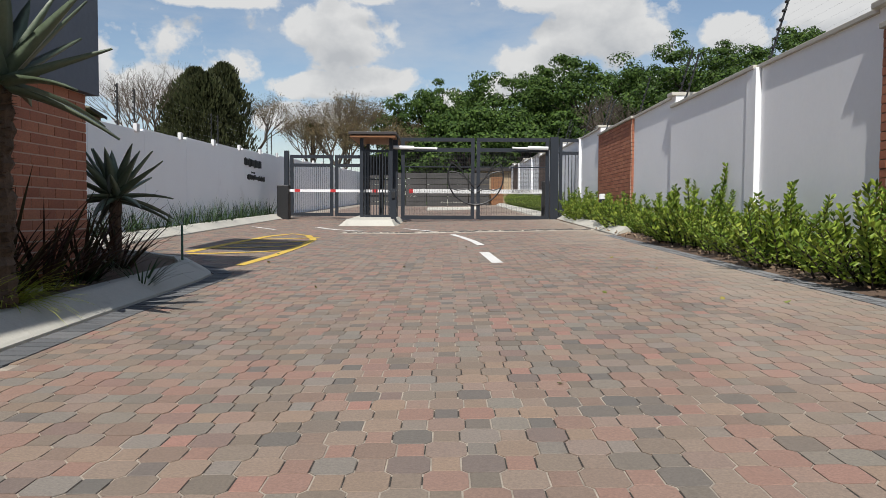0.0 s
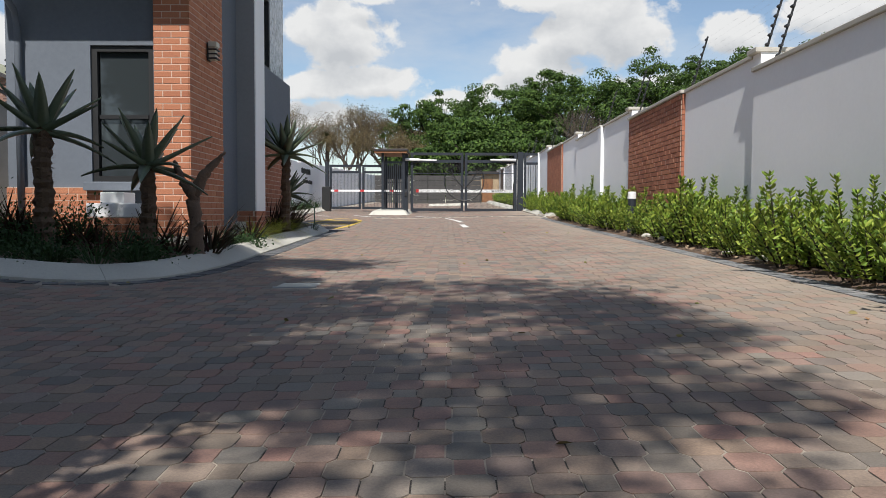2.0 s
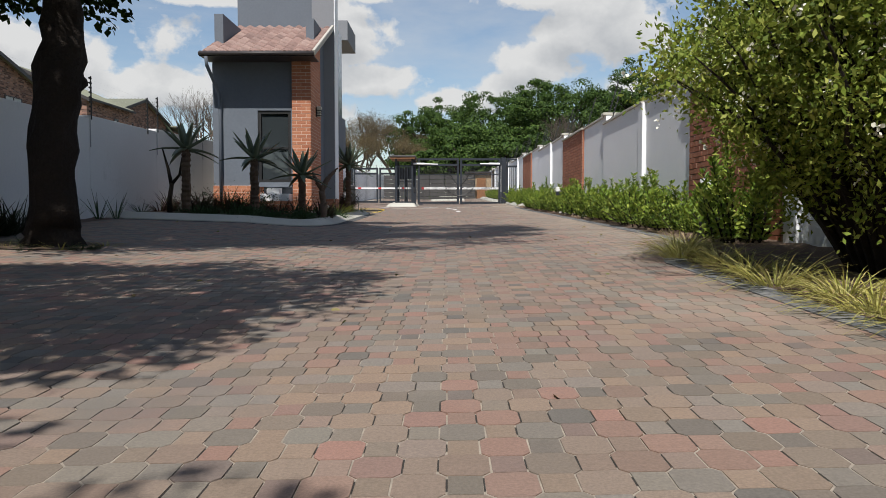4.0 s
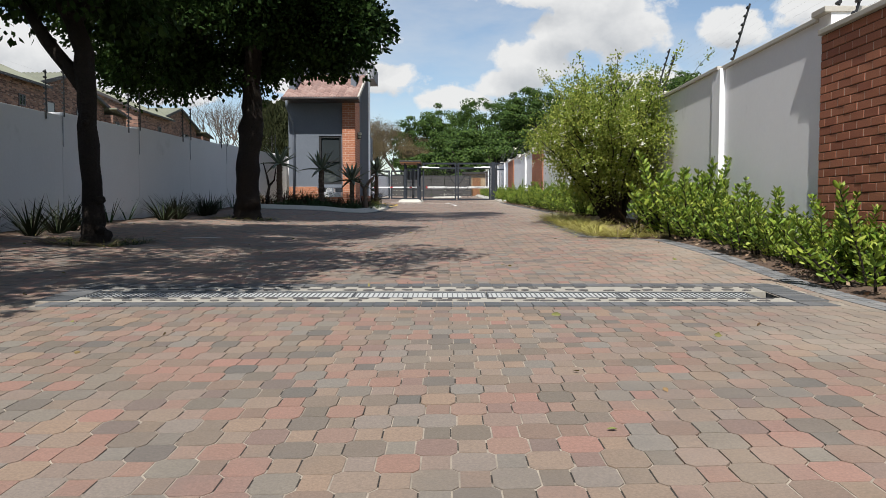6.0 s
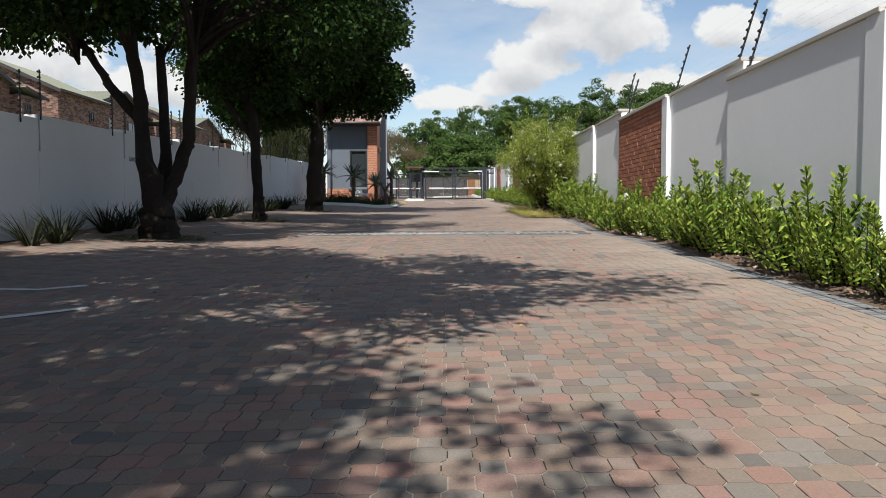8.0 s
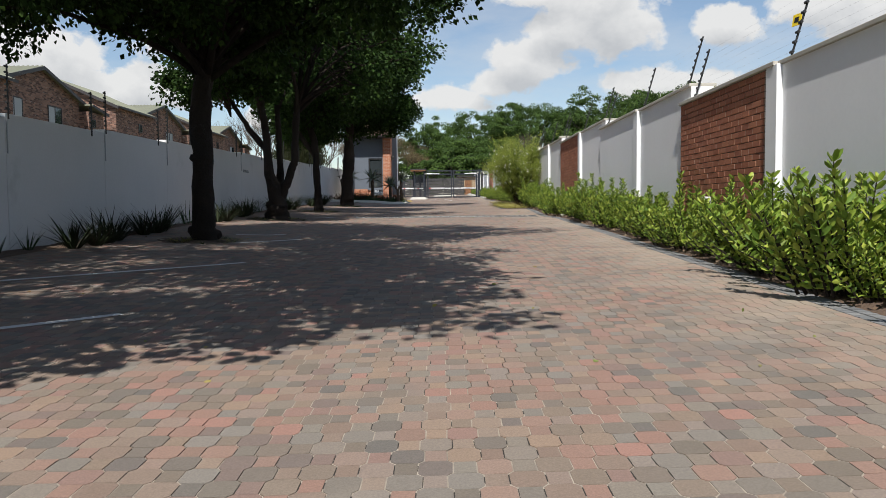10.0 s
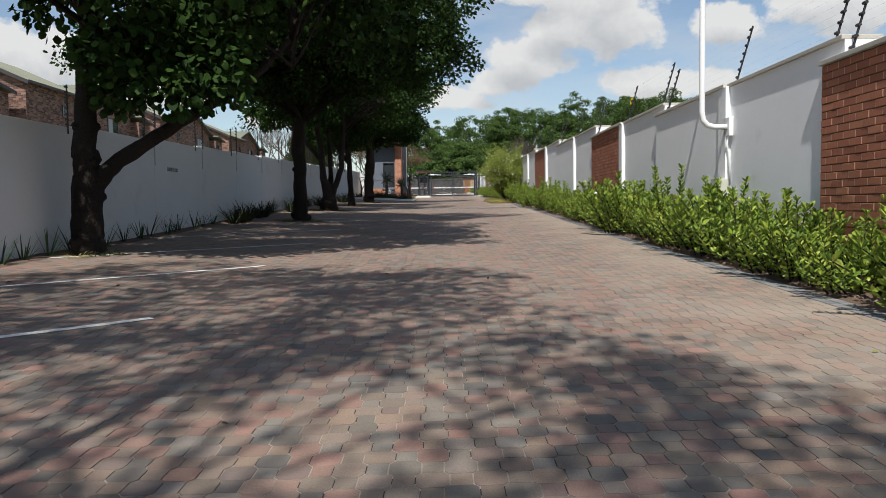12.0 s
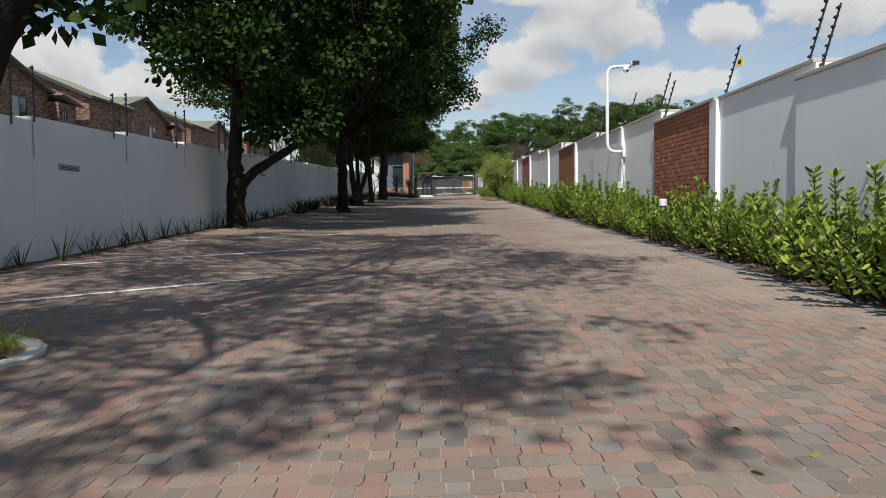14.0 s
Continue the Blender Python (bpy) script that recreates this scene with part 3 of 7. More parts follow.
win = part("window", Build().ring(WX0, WX1, WZ0, WZ1, 0.075, 0.95, 1.05), black_mat, house, "black aluminium window frame")
part("transom", Build().box(WX0 + 0.09, WX1 - 0.09, 0.96, 1.04, 1.86, 1.91), black_mat, win)
part("pane", Build().box(WX0 + 0.09, WX1 - 0.09, 1.005, 1.015, 1.91, WZ1 - 0.075), glass_mat, win)
part("pane", Build().box(WX0 + 0.09, WX1 - 0.09, 1.005, 1.015, WZ0 + 0.075, 1.86), glass_mat, win)
win2 = part("window", Build().box(-3.23, -3.14, 3.72, 3.80, 3.24, 5.85), black_mat, house, "black upper window frame")
for y0, y1, z0, z1 in ((5.02, 5.10, 3.24, 5.85), (3.80, 5.02, 3.24, 3.30), (3.80, 4.30, 4.5, 4.56), (4.36, 5.02, 4.5, 4.56), (4.3, 4.36, 3.30, 5.85)):
    part("frame_bar", Build().box(-3.23, -3.14, y0, y1, z0, z1), black_mat, win2)
part("pane", Build().box(-3.205, -3.195, 3.80, 4.3, 3.30, 5.85), glass_mat, win2)
part("pane", Build().box(-3.205, -3.195, 4.36, 5.02, 3.30, 5.85), glass_mat, win2)
part("screen", Build().box(-3.22, -3.16, 5.14, 6.3, 3.26, 5.85), pebbled_mat, house, "pebbled glass screen")
part("step", Build().box(-3.35, -3.06, 2.75, 3.2, gl, gz(-3, 3) + 0.34, bevel=0.008), concrete_mat, house)
# roof: boarding, gutter line, tiles laid in courses
RY0, RZ0, RY1, RZ1 = 0.22, 4.08, 3.24, 5.40
pitch = math.atan2(RZ1 - RZ0, RY1 - RY0)
rl = math.hypot(RY1 - RY0, RZ1 - RZ0)
roof = part("roof", Build().box(-5.64, -2.97, 0, rl, -0.09, -0.03, m=pose(0, RY0, RZ0, math.degrees(pitch))), fascia_mat, house)
part("fascia", Build().box(-5.66, -2.94, RY0 - 0.03, RY0, RZ0 - 0.11, RZ0 + 0.02), fascia_mat, house)
part("soffit", Build().box(-5.64, -2.96, RY0, 0.92, RZ0 - 0.11, RZ0 - 0.09), fascia_mat, house)
tile = Build()
prof = [(-0.15 + 0.3 * i / 10, 0.028 * math.cos(2 * math.pi * i / 10 - math.pi)) for i in range(11)]
tv = []
for yy, zz in ((0.0, 0.02), (0.36, 0.0)):
    tv += [(x, yy, z + zz) for x, z in prof] + [(x, yy, z + zz - 0.018) for x, z in prof]
tf = []
for i in range(10):
    tf += [(i, i + 1, 22 + i + 1, 22 + i), (11 + i + 1, 11 + i, 33 + i, 33 + i + 1), (11 + i, 11 + i + 1, i + 1, i)]
tile.add(tv, tf)
tile_me = tile.mesh("tile")
tile_me.materials.append(tile_mat)
tile_me.polygons.foreach_set("use_smooth", [True] * len(tile_me.polygons))
frame_roof = pose(0, RY0, RZ0, math.degrees(pitch))
for row in range(11):
    for col in range(10):
        if row * 0.332 + 0.3 > rl + 0.05:
            continue
        piece("tile", tile_me, roof, frame_roof @ pose(-5.51 + col * 0.268, -0.05 + row * 0.332, 0.0, 1.5))
part("verge", Build().box(-2.99, -2.92, -0.06, rl, -0.08, 0.06, m=frame_roof, bevel=0.02), coping_mat, house)
part("downpipe", Build().tube([(-5.48, 0.12, 3.95), (-5.48, 0.20, 3.76), (-5.40, 0.82, 3.22), (-5.38, 0.85, 3.0), (-5.38, 0.85, 0.2)], 0.042, 10), grey_wall_mat, house, smooth=True)
part("gutter", Build().tube([(-5.66, RY0 - 0.07, RZ0 - 0.05), (-2.95, RY0 - 0.07, RZ0 - 0.05)], 0.045, 8), fascia_mat, house, smooth=True)
lamp = thing("wall_lamp", "black louvred wall lamp on the brick pillar", "lamp", (-3.14, 1.53, 2.84))
part("back_plate", Build().box(0.0, 0.02, -0.07, 0.07, -0.12, 0.12), black_mat, lamp)
for i in range(3):
    part("louvre", Build().box(0.02, 0.14, -0.08, 0.08, -0.10 + i * 0.06, -0.08 + i * 0.06, bevel=0.005), black_mat, lamp)
part("hood", Build().box(0.02, 0.135, -0.075, 0.075, 0.065, 0.135, bevel=0.008), cream_mat, lamp)
part("diffuser", Build().box(0.02, 0.115, -0.06, 0.06, -0.11, 0.065, bevel=0.008), cream_mat, lamp)
plinth = thing("white_plinth", "white stepped plinth block below the gatehouse window", "plinth", (0, 0, 0))
part("slab", Build().box(-4.32, -3.62, 0.40, 0.86, 0.58, 0.75, bevel=0.01), white_mat, plinth)
part("block", Build().box(-4.17, -3.87, 0.46, 0.80, 0.752, 0.89, bevel=0.01), white_mat, plinth)
part("window_sill", Build().box(WX0 - 0.06, -3.63, 0.78, 0.95, 0.92, 1.03, bevel=0.008), grey_wall_mat, house)
# ---- entrance gates ----
def bars(b, y, x0, x1, z0, z1, gap, r):
    n = int(round((x1 - x0) / gap))
    for i in range(1, n):
        x = x0 + (x1 - x0) * i / n
        b.box(x - r, x + r, y - r, y + r, z0, z1)


gate = thing("double_gate", "closed charcoal steel double gate with mesh and round emblem", "gate")
GYY, GB, GT = 22.4, 0.73, 3.16
for side, (a, b) in enumerate(((-1.40, 0.80), (0.86, 3.03))):
    leaf = part("leaf", Build().ring(a, b, GB, GT, 0.11, GYY - 0.04, GYY + 0.04), steel_mat, gate)
    for z0, z1 in ((2.74, 2.86), (2.28, 2.31)):
        part("rail", Build().box(a + 0.11, b - 0.11, GYY - 0.035, GYY + 0.035, z0, z1), steel_mat, leaf)
    mesh_b = Build()
    bars(mesh_b, GYY, a + 0.11, b - 0.11, GB + 0.13, 2.74, 0.05, 0.0026)
    for i in range(50):
        z = GB + 0.13 + i * 0.0392
        mesh_b.box(a + 0.11, b - 0.11, GYY - 0.002, GYY + 0.002, z - 0.0022, z + 0.0022)
    part("wire_mesh", mesh_b, black_mat, leaf)
    arc = []
    for i in range(25):
        w = -math.pi / 2 - (i / 24) * math.pi * 0.66 if side == 0 else -math.pi / 2 + (i / 24) * math.pi * 0.66
        arc.append((0.83 + 0.83 * math.cos(w), GYY - 0.05, 2.0 + 0.83 * math.sin(w)))
    part("emblem_ring", Build().tube(arc, 0.024, 6), black_mat, leaf)
    sg = -1 if side == 0 else 1
    for pts in (((0.06, -0.45), (0.25, -0.36), (0.55, -0.40), (0.76, -0.33)), ((0.05, -0.30), (0.30, -0.02), (0.42, 0.18), (0.55, 0.45)), ((0.30, -0.02), (0.5, 0.12), (0.72, 0.16), (0.82, 0.12)), ((0.42, 0.18), (0.62, 0.36), (0.74, 0.42))):
        part("emblem_branch", Build().tube([(0.83 + sg * x, GYY - 0.05, 2.0 + z) for x, z in pts], 0.02, 6), black_mat, leaf)
    xa = (-1.62, -0.32) if side == 0 else (1.92, 2.98)
    arm = part("actuator", Build().tube([(xa[0], GYY - 0.12, 2.86), (xa[1], GYY - 0.12, 2.83)], 0.03, 8), white_mat, gate, "white ram actuator")
    body = (xa[0], xa[0] + 0.6) if side == 0 else (xa[1] - 0.6, xa[1])
    part("motor", Build().tube([(body[0], GYY - 0.12, 2.86), (body[1], GYY - 0.12, 2.85)], 0.055, 8), white_mat, arm)
    part("post", Build().box(*((-1.66, -1.50) if side == 0 else (3.06, 3.30)), GYY - 0.1, GYY + 0.1, 0.4, GT + 0.03), steel_mat, gate)
side_panel = thing("side_fence_panel", "charcoal steel fence panel closing the gap to the wall", "fence")
for bx in ((3.33, 3.42, 0.7, 3.17), (4.0, 4.09, 1.2, 3.17)):
    part("post", Build().box(bx[0], bx[1], GYY - 0.04, GYY + 0.04, bx[2], bx[3]), steel_mat, side_panel)
for z in (3.1, 2.72, 1.0):
    part("rail", Build().box(3.42, 4.0, GYY - 0.03, GYY + 0.03, z - 0.05, z + 0.05), steel_mat, side_panel)
for i in range(5):
    part("bar", Build().box(3.5 + i * 0.1, 3.52 + i * 0.1, GYY - 0.01, GYY + 0.01, 1.05, 2.67), steel_mat, side_panel)
gate2 = thing("exit_gate", "closed charcoal steel exit gate with vertical bars", "gate")
EY = 23.6
for a, b in ((-4.98, -3.62), (-3.56, -2.62)):
    lf = part("leaf", Build().ring(a, b, 0.80, 2.72, 0.10, EY - 0.04, EY + 0.04), steel_mat, gate2)
    for z in (2.40,):
        part("rail", Build().box(a + 0.1, b - 0.1, EY - 0.03, EY + 0.03, z - 0.05, z + 0.05), steel_mat, lf)
    mb = Build()
    bars(mb, EY, a + 0.1, b - 0.1, 0.9, 2.36, 0.06, 0.004)
    part("bar_infill", mb, steel_mat, lf)
part("post", Build().box(-5.16, -5.02, EY - 0.08, EY + 0.08, 0.6, 2.85), steel_mat, gate2)
boom_box = thing("barrier_cabinet", "black boom barrier cabinet beside the exit gate", "barrier", (-4.85, 22.3, 0))
part("cabinet", Build().box(-0.22, 0.12, -0.18, 0.18, gz(-4.8, 22.3) - 0.05, 1.72, bevel=0.02), black_mat, boom_box)
part("boom", Build().box(0.12, 3.1, -0.03, 0.03, 1.52, 1.60), white_mat, boom_box, "white and red boom")
for x in (0.28, 1.35, 2.60):
    part("tape", Build().box(x, x + 0.16, -0.034, 0.034, 1.516, 1.604), red_mat, boom_box, "red reflective tape")
boom2 = thing("entry_barrier", "white boom barrier lettered for residents behind the gate", "barrier", (3.12, 24.0, 0))
part("cabinet", Build().box(-0.1, 0.2, -0.15, 0.15, gz(3, 24) - 0.05, 1.95, bevel=0.02), black_mat, boom2)
part("boom", Build().box(-4.3, -0.1, -0.03, 0.03, 1.55, 1.68), white_mat, boom2)
part("tape", Build().box(-4.36, -4.24, -0.034, 0.034, 1.546, 1.684), red_mat, boom2, "red end tape")
fc = bpy.data.curves.new("lettering", "FONT")
fc.body, fc.size, fc.extrude = "RESIDENTS", 0.12, 0.002
fc.materials.append(black_mat)
letters = new("lettering", fc)
letters.parent = boom2
letters.matrix_basis = pose(-1.05, -0.034, 1.57, 90, 0, 0)
part("pole", Build().tube([(0.02, -0.3, 0.5), (0.02, -0.3, 2.85)], 0.04, 8), white_mat, boom2)

stop_post = thing("stop_post", "short charcoal steel post standing before the gate", "post", (-1.50, 20.7, gz(-1.5, 20.7)))
part("shaft", Build().box(-0.075, 0.075, -0.075, 0.075, -0.05, 0.98, bevel=0.006), steel_mat, stop_post)
part("reader", Build().box(-0.05, 0.05, -0.11, -0.076, 0.72, 0.9, bevel=0.006), black_mat, stop_post)

# ---- pedestrian kiosk ----
kiosk = thing("pedestrian_kiosk", "steel barred pedestrian gate kiosk with flat timber lined roof", "kiosk")
KZ = gz(-2, 22)
part("roof", Build().box(-2.88, -1.48, 21.6, 24.0, 3.17, 3.25, bevel=0.01), fascia_mat, kiosk)
part("soffit", Build().box(-2.84, -1.52, 21.64, 23.96, 3.09, 3.156), timber_mat, kiosk, "varnished timber soffit")
for x, y in ((-2.58, 21.9), (-1.72, 21.9), (-2.58, 23.7), (-1.72, 23.7)):
    part("post", Build().box(x, x + 0.10, y, y + 0.10, KZ, 3.09), steel_mat, kiosk)
for z in (2.72, KZ + 0.18):
    part("rail", Build().box(-2.48, -1.72, 21.92, 21.98, z - 0.04, z + 0.04), steel_mat, kiosk)
for i in range(9):
    part("bar", Build().box(-2.44 + i * 0.085, -2.415 + i * 0.085, 21.935, 21.96, KZ + 0.22, 2.68), steel_mat, kiosk)
for i in range(10):
    part("bar", Build().box(-2.565, -2.54, 22.1 + i * 0.16, 22.125 + i * 0.16, KZ + 0.1, 2.9), steel_mat, kiosk)
part("turnstile", Build().box(-2.1, -1.95, 22.7, 22.85, KZ, 2.7).box(-2.42, -1.75, 22.75, 22.8, 1.4, 1.45).box(-2.42, -1.75, 22.75, 22.8, 1.9, 1.95), black_mat, kiosk)
part("back_panel", Build().box(-2.48, -1.72, 23.74, 23.78, 2.1, 2.7), black_mat, kiosk)
island = thing("traffic_island", "raised paved island with sloping concrete kerb before the kiosk", "island", kind="structure")
iv = [(-2.92, 19.6), (-1.36, 19.6), (-1.30, 22.6), (-2.92, 24.2)]
ivt = [(-2.72, 19.95), (-1.5, 19.95), (-1.46, 22.6), (-2.76, 24.2)]
part("kerb", Build().add([(x, y, gz(x, y) - 0.05) for x, y in iv] + [(x, y, gz(x, y) + 0.15) for x, y in ivt], [(0, 1, 5, 4), (1, 2, 6, 5), (2, 3, 7, 6), (3, 0, 4, 7), (4, 5, 6, 7)]), concrete_mat, island)

# ---- beyond the gates ----
dark_wall = thing("block_wall", "dark precast block wall across the end of the drive", "wall", kind="structure")
for j in range(6):
    for i in range(6):
        part("panel", Build().box(-5.2 + i * 1.3, -3.93 + i * 1.3, 46.0, 46.12, 1.25 + j * 0.36, 1.59 + j * 0.36, bevel=0.01), block_wall_mat, dark_wall)
garage = thing("tan_outbuilding", "low tan walled outbuilding beyond the gate", "building")
part("wall", Build().box(2.0, 4.0, 47.0, 50.0, 1.2, 3.6), tan_wall_mat, garage)
part("roof", Build().box(1.7, 4.3, 46.7, 50.3, 3.6, 3.75), fascia_mat, garage)
part("door", Build().box(2.7, 3.5, 46.95, 47.0, 1.3, 3.2), timber_mat, garage)

# ---- far houses ----
def slab(name, corners, thick, parent, material=None):
    """A roof slope of four corners with thickness, and ribs running down it."""
    c = [Vector(p) for p in corners]
    up = (c[1] - c[0]).cross(c[3] - c[0]).normalized()
    up = up if up.z > 0 else -up
    b = Build().add([p + up * 0.0 for p in c] + [p - up * thick for p in c], [(0, 1, 2, 3), (7, 6, 5, 4), (0, 3, 7, 4), (3, 2, 6, 7), (2, 1, 5, 6), (1, 0, 4, 5)])
    r = part(name, b, material or far_roof_mat, parent)
    n = int((c[1] - c[0]).length / 0.30)
    ribs = Build()
    for i in range(n):
        f0, f1, f2 = i / n, (i + 0.28) / n, (i + 0.56) / n
        v = [c[0].lerp(c[1], f0), c[3].lerp(c[2], f0), c[0].lerp(c[1], f1) + up * 0.05, c[3].lerp(c[2], f1) + up * 0.05, c[0].lerp(c[1], f2), c[3].lerp(c[2], f2)]
        ribs.add(v, [(0, 1, 3, 2), (2, 3, 5, 4)])
    tagged(part("tile_ribs", ribs, far_roof_mat, r), kind="stuff")
    return r


def beam(name, p0, p1, thick, deep, parent, material):
    """A board between two points, deep downwards."""
    p0, p1 = Vector(p0), Vector(p1)
    side = (p1 - p0).cross(Vector((0, 0, 1))).normalized() * thick / 2
    dn = Vector((0, 0, -deep))
    b = Build().add([p0 - side, p0 + side, p1 + side, p1 - side, p0 - side + dn, p0 + side + dn, p1 + side + dn, p1 - side + dn], [(0, 1, 2, 3), (7, 6, 5, 4), (0, 4, 5, 1), (1, 5, 6, 2), (2, 6, 7, 3), (3, 7, 4, 0)])
    return part(name, b, material, parent)


def house_window(parent, x, y0, y1, z0, z1, curtain):
    w = part("window", Build().box(x - 0.05, x + 0.05, y0, y0 + 0.07, z0, z1).box(x - 0.05, x + 0.05, y1 - 0.07, y1, z0, z1).box(x - 0.05, x + 0.05, y0 + 0.07, y1 - 0.07, z0, z0 + 0.07).box(x - 0.05, x + 0.05, y0 + 0.07, y1 - 0.07, z1 - 0.07, z1), fascia_mat, parent)
    mid = (y0 + y1) / 2
    part("mullion", Build().box(x - 0.04, x + 0.045, mid - 0.03, mid + 0.03, z0 + 0.07, z1 - 0.07), fascia_mat, w)
    for k, (a, b) in enumerate(((y0 + 0.07, mid - 0.03), (mid + 0.03, y1 - 0.07))):
        part("pane", Build().box(x + 0.005, x + 0.02, a, b, z0 + 0.07, z1 - 0.07), blind_mat if curtain[k] else glass_mat, w, "pale curtain behind the pane" if curtain[k] else "")
    part("sill", Build().box(x - 0.02, x + 0.12, y0 - 0.1, y1 + 0.1, z0 - 0.10, z0 - 0.01), far_brick_mat, w)


def townhouse(y, eave, curtains):
    """A clinker brick house: a gable towards the drive, a main block south of it, a low lean-to north of it."""
    base, x, w, rise = 0.3, -26.2, 5.2, 1.55
    h = thing("townhouse", "brown clinker brick townhouse with a mossy green tiled gable roof", "house", (0, y, 0), group="townhouses")
    part("gable_wall", Build().add([(x, -w, base), (x, w, base), (x, w, eave), (x, 0, eave + rise), (x, -w, eave), (x - 11, -w, base), (x - 11, w, base), (x - 11, w, eave), (x - 11, 0, eave + rise), (x - 11, -w, eave)], [(0, 1, 2, 3, 4), (9, 8, 7, 6, 5), (0, 4, 9, 5), (1, 6, 7, 2)]), far_brick_mat, h)
    over = 0.35
    for sg in (-1, 1):
        ye, ze = sg * (w + over), eave - over * rise / w + 0.10
        slab("roof", [(x + over, 0, eave + rise + 0.10), (x - 11, 0, eave + rise + 0.10), (x - 11, ye, ze), (x + over, ye, ze)], 0.10, h)
        beam("barge_board", (x + over + 0.02, 0, eave + rise + 0.10), (x + over + 0.02, ye, ze), 0.05, 0.24, h, fascia_mat)
    for (a, b), cur in zip(((-4.0, -2.1), (0.9, 2.7)), curtains):
        house_window(h, x, a, b, eave - 2.35, eave - 0.72, cur)
    # main block, its ridge along the row, its end wall to the south
    bx, bw, s0, s1 = x + 1.2, 9.0, -12.6, -w
    top = eave - 0.15
    part("block_wall", Build().add([(bx, s0, base), (bx - bw, s0, base), (bx - bw, s0, top), (bx - bw / 2, s0, top + 2.0), (bx, s0, top), (bx, s1, base), (bx - bw, s1, base), (bx - bw, s1, top), (bx - bw / 2, s1, top + 2.0), (bx, s1, top)], [(4, 3, 2, 1, 0), (5, 6, 7, 8, 9), (0, 5, 9, 4), (1, 2, 7, 6)]), far_brick_mat, h)
    for sg, ex in ((1, bx + 0.35), (-1, bx - bw - 0.35)):
        ze = top - 0.35 * 2.0 / (bw / 2) + 0.10
        slab("roof", [(bx - bw / 2, s0 - 0.3, top + 2.10), (bx - bw / 2, s1, top + 2.10), (ex, s1, ze), (ex, s0 - 0.3, ze)], 0.10, h)
        beam("barge_board", (bx - bw / 2, s0 - 0.32, top + 2.10), (ex, s0 - 0.32, ze), 0.05, 0.24, h, fascia_mat)
    beam("eave_board", (bx + 0.36, s0 - 0.3, top - 0.02), (bx + 0.36, s1, top - 0.02), 0.05, 0.16, h, fascia_mat)
    house_window(h, bx, -8.4, -7.7, top - 1.6, top - 0.9, (False, False))
    # lean-to north of the gable
    lx = x + 0.7
    part("lean_to_wall", Build().box(x - 6, lx, w + 0.005, w + 2.3, base, eave - 0.62), far_brick_mat, h)
    slab("lean_to_roof", [(x - 6, w, eave - 0.10), (lx + 0.3, w, eave - 0.10), (lx + 0.3, w + 2.6, eave - 0.52), (x - 6, w + 2.6, eave - 0.52)], 0.10, h)
    beam("barge_board", (lx + 0.32, w, eave - 0.11), (lx + 0.32, w + 2.6, eave - 0.53), 0.05, 0.20, h, fascia_mat)
    house_window(h, lx, w + 0.35, w + 1.0, eave - 1.75, eave - 1.1, (False, False))
    chim = part("chimney", Build().box(x - 4.2, x - 3.5, w - 1.2, w - 0.5, eave - 0.3, eave + 1.25), far_brick_mat, h)
    part("cap", Build().box(x - 4.26, x - 3.44, w - 1.26, w - 0.44, eave + 1.25, eave + 1.35), coping_mat, chim)
    return h


CURTAINS = (((False, True), (True, False)), ((True, True), (True, False)), ((False, True), (True, True)), ((False, False), (True, False)))
for hy, he, hc in zip((-16.0, 5.05, 26.2, 47.4), (7.2, 7.6, 8.0, 8.4), CURTAINS):
    townhouse(hy, he, hc)

# ---- planting helpers ----
def leaf_arrays(at, way, size, rng, round_leaf=False, width=0.5, facing=None):
    """Small folded leaves at points, pointing along way."""
    n = len(at)
    way = way / np.maximum(np.linalg.norm(way, axis=1, keepdims=True), 1e-6)
    rnd = rng.normal(size=(n, 3))
    if facing is not None:
        rnd = facing + rnd * 0.35
    side = np.cross(way, rnd)
    side /= np.maximum(np.linalg.norm(side, axis=1, keepdims=True), 1e-6)
    nor = np.cross(side, way)
    s = (size * rng.uniform(0.65, 1.25, n))[:, None]
    w = s * width * 0.5
    if round_leaf:
        v = np.stack([at, at + way * s * 0.38 + side * w + nor * s * 0.06, at + way * s * 0.78 + side * w * 0.8 + nor * s * 0.05, at + way * s - nor * s * 0.06,
                      at + way * s * 0.78 - side * w * 0.8 + nor * s * 0.05, at + way * s * 0.38 - side * w + nor * s * 0.06], 1).reshape(-1, 3)
        o = (np.arange(n) * 6)[:, None]
        loops = np.concatenate([o + np.array([[0, 1, 2, 3]]), o + np.array([[0, 3, 4, 5]])], 1).ravel()
        return v, loops, np.full(2 * n, 4)
    v = np.stack([at, at + way * s * 0.5 + side * w + nor * s * 0.08, at + way * s, at + way * s * 0.5 - side * w + nor * s * 0.08], 1).reshape(-1, 3)
    loops = ((np.arange(n) * 4)[:, None] + np.array([[0, 1, 2, 3]])).ravel()
    return v, loops, np.full(n, 4)


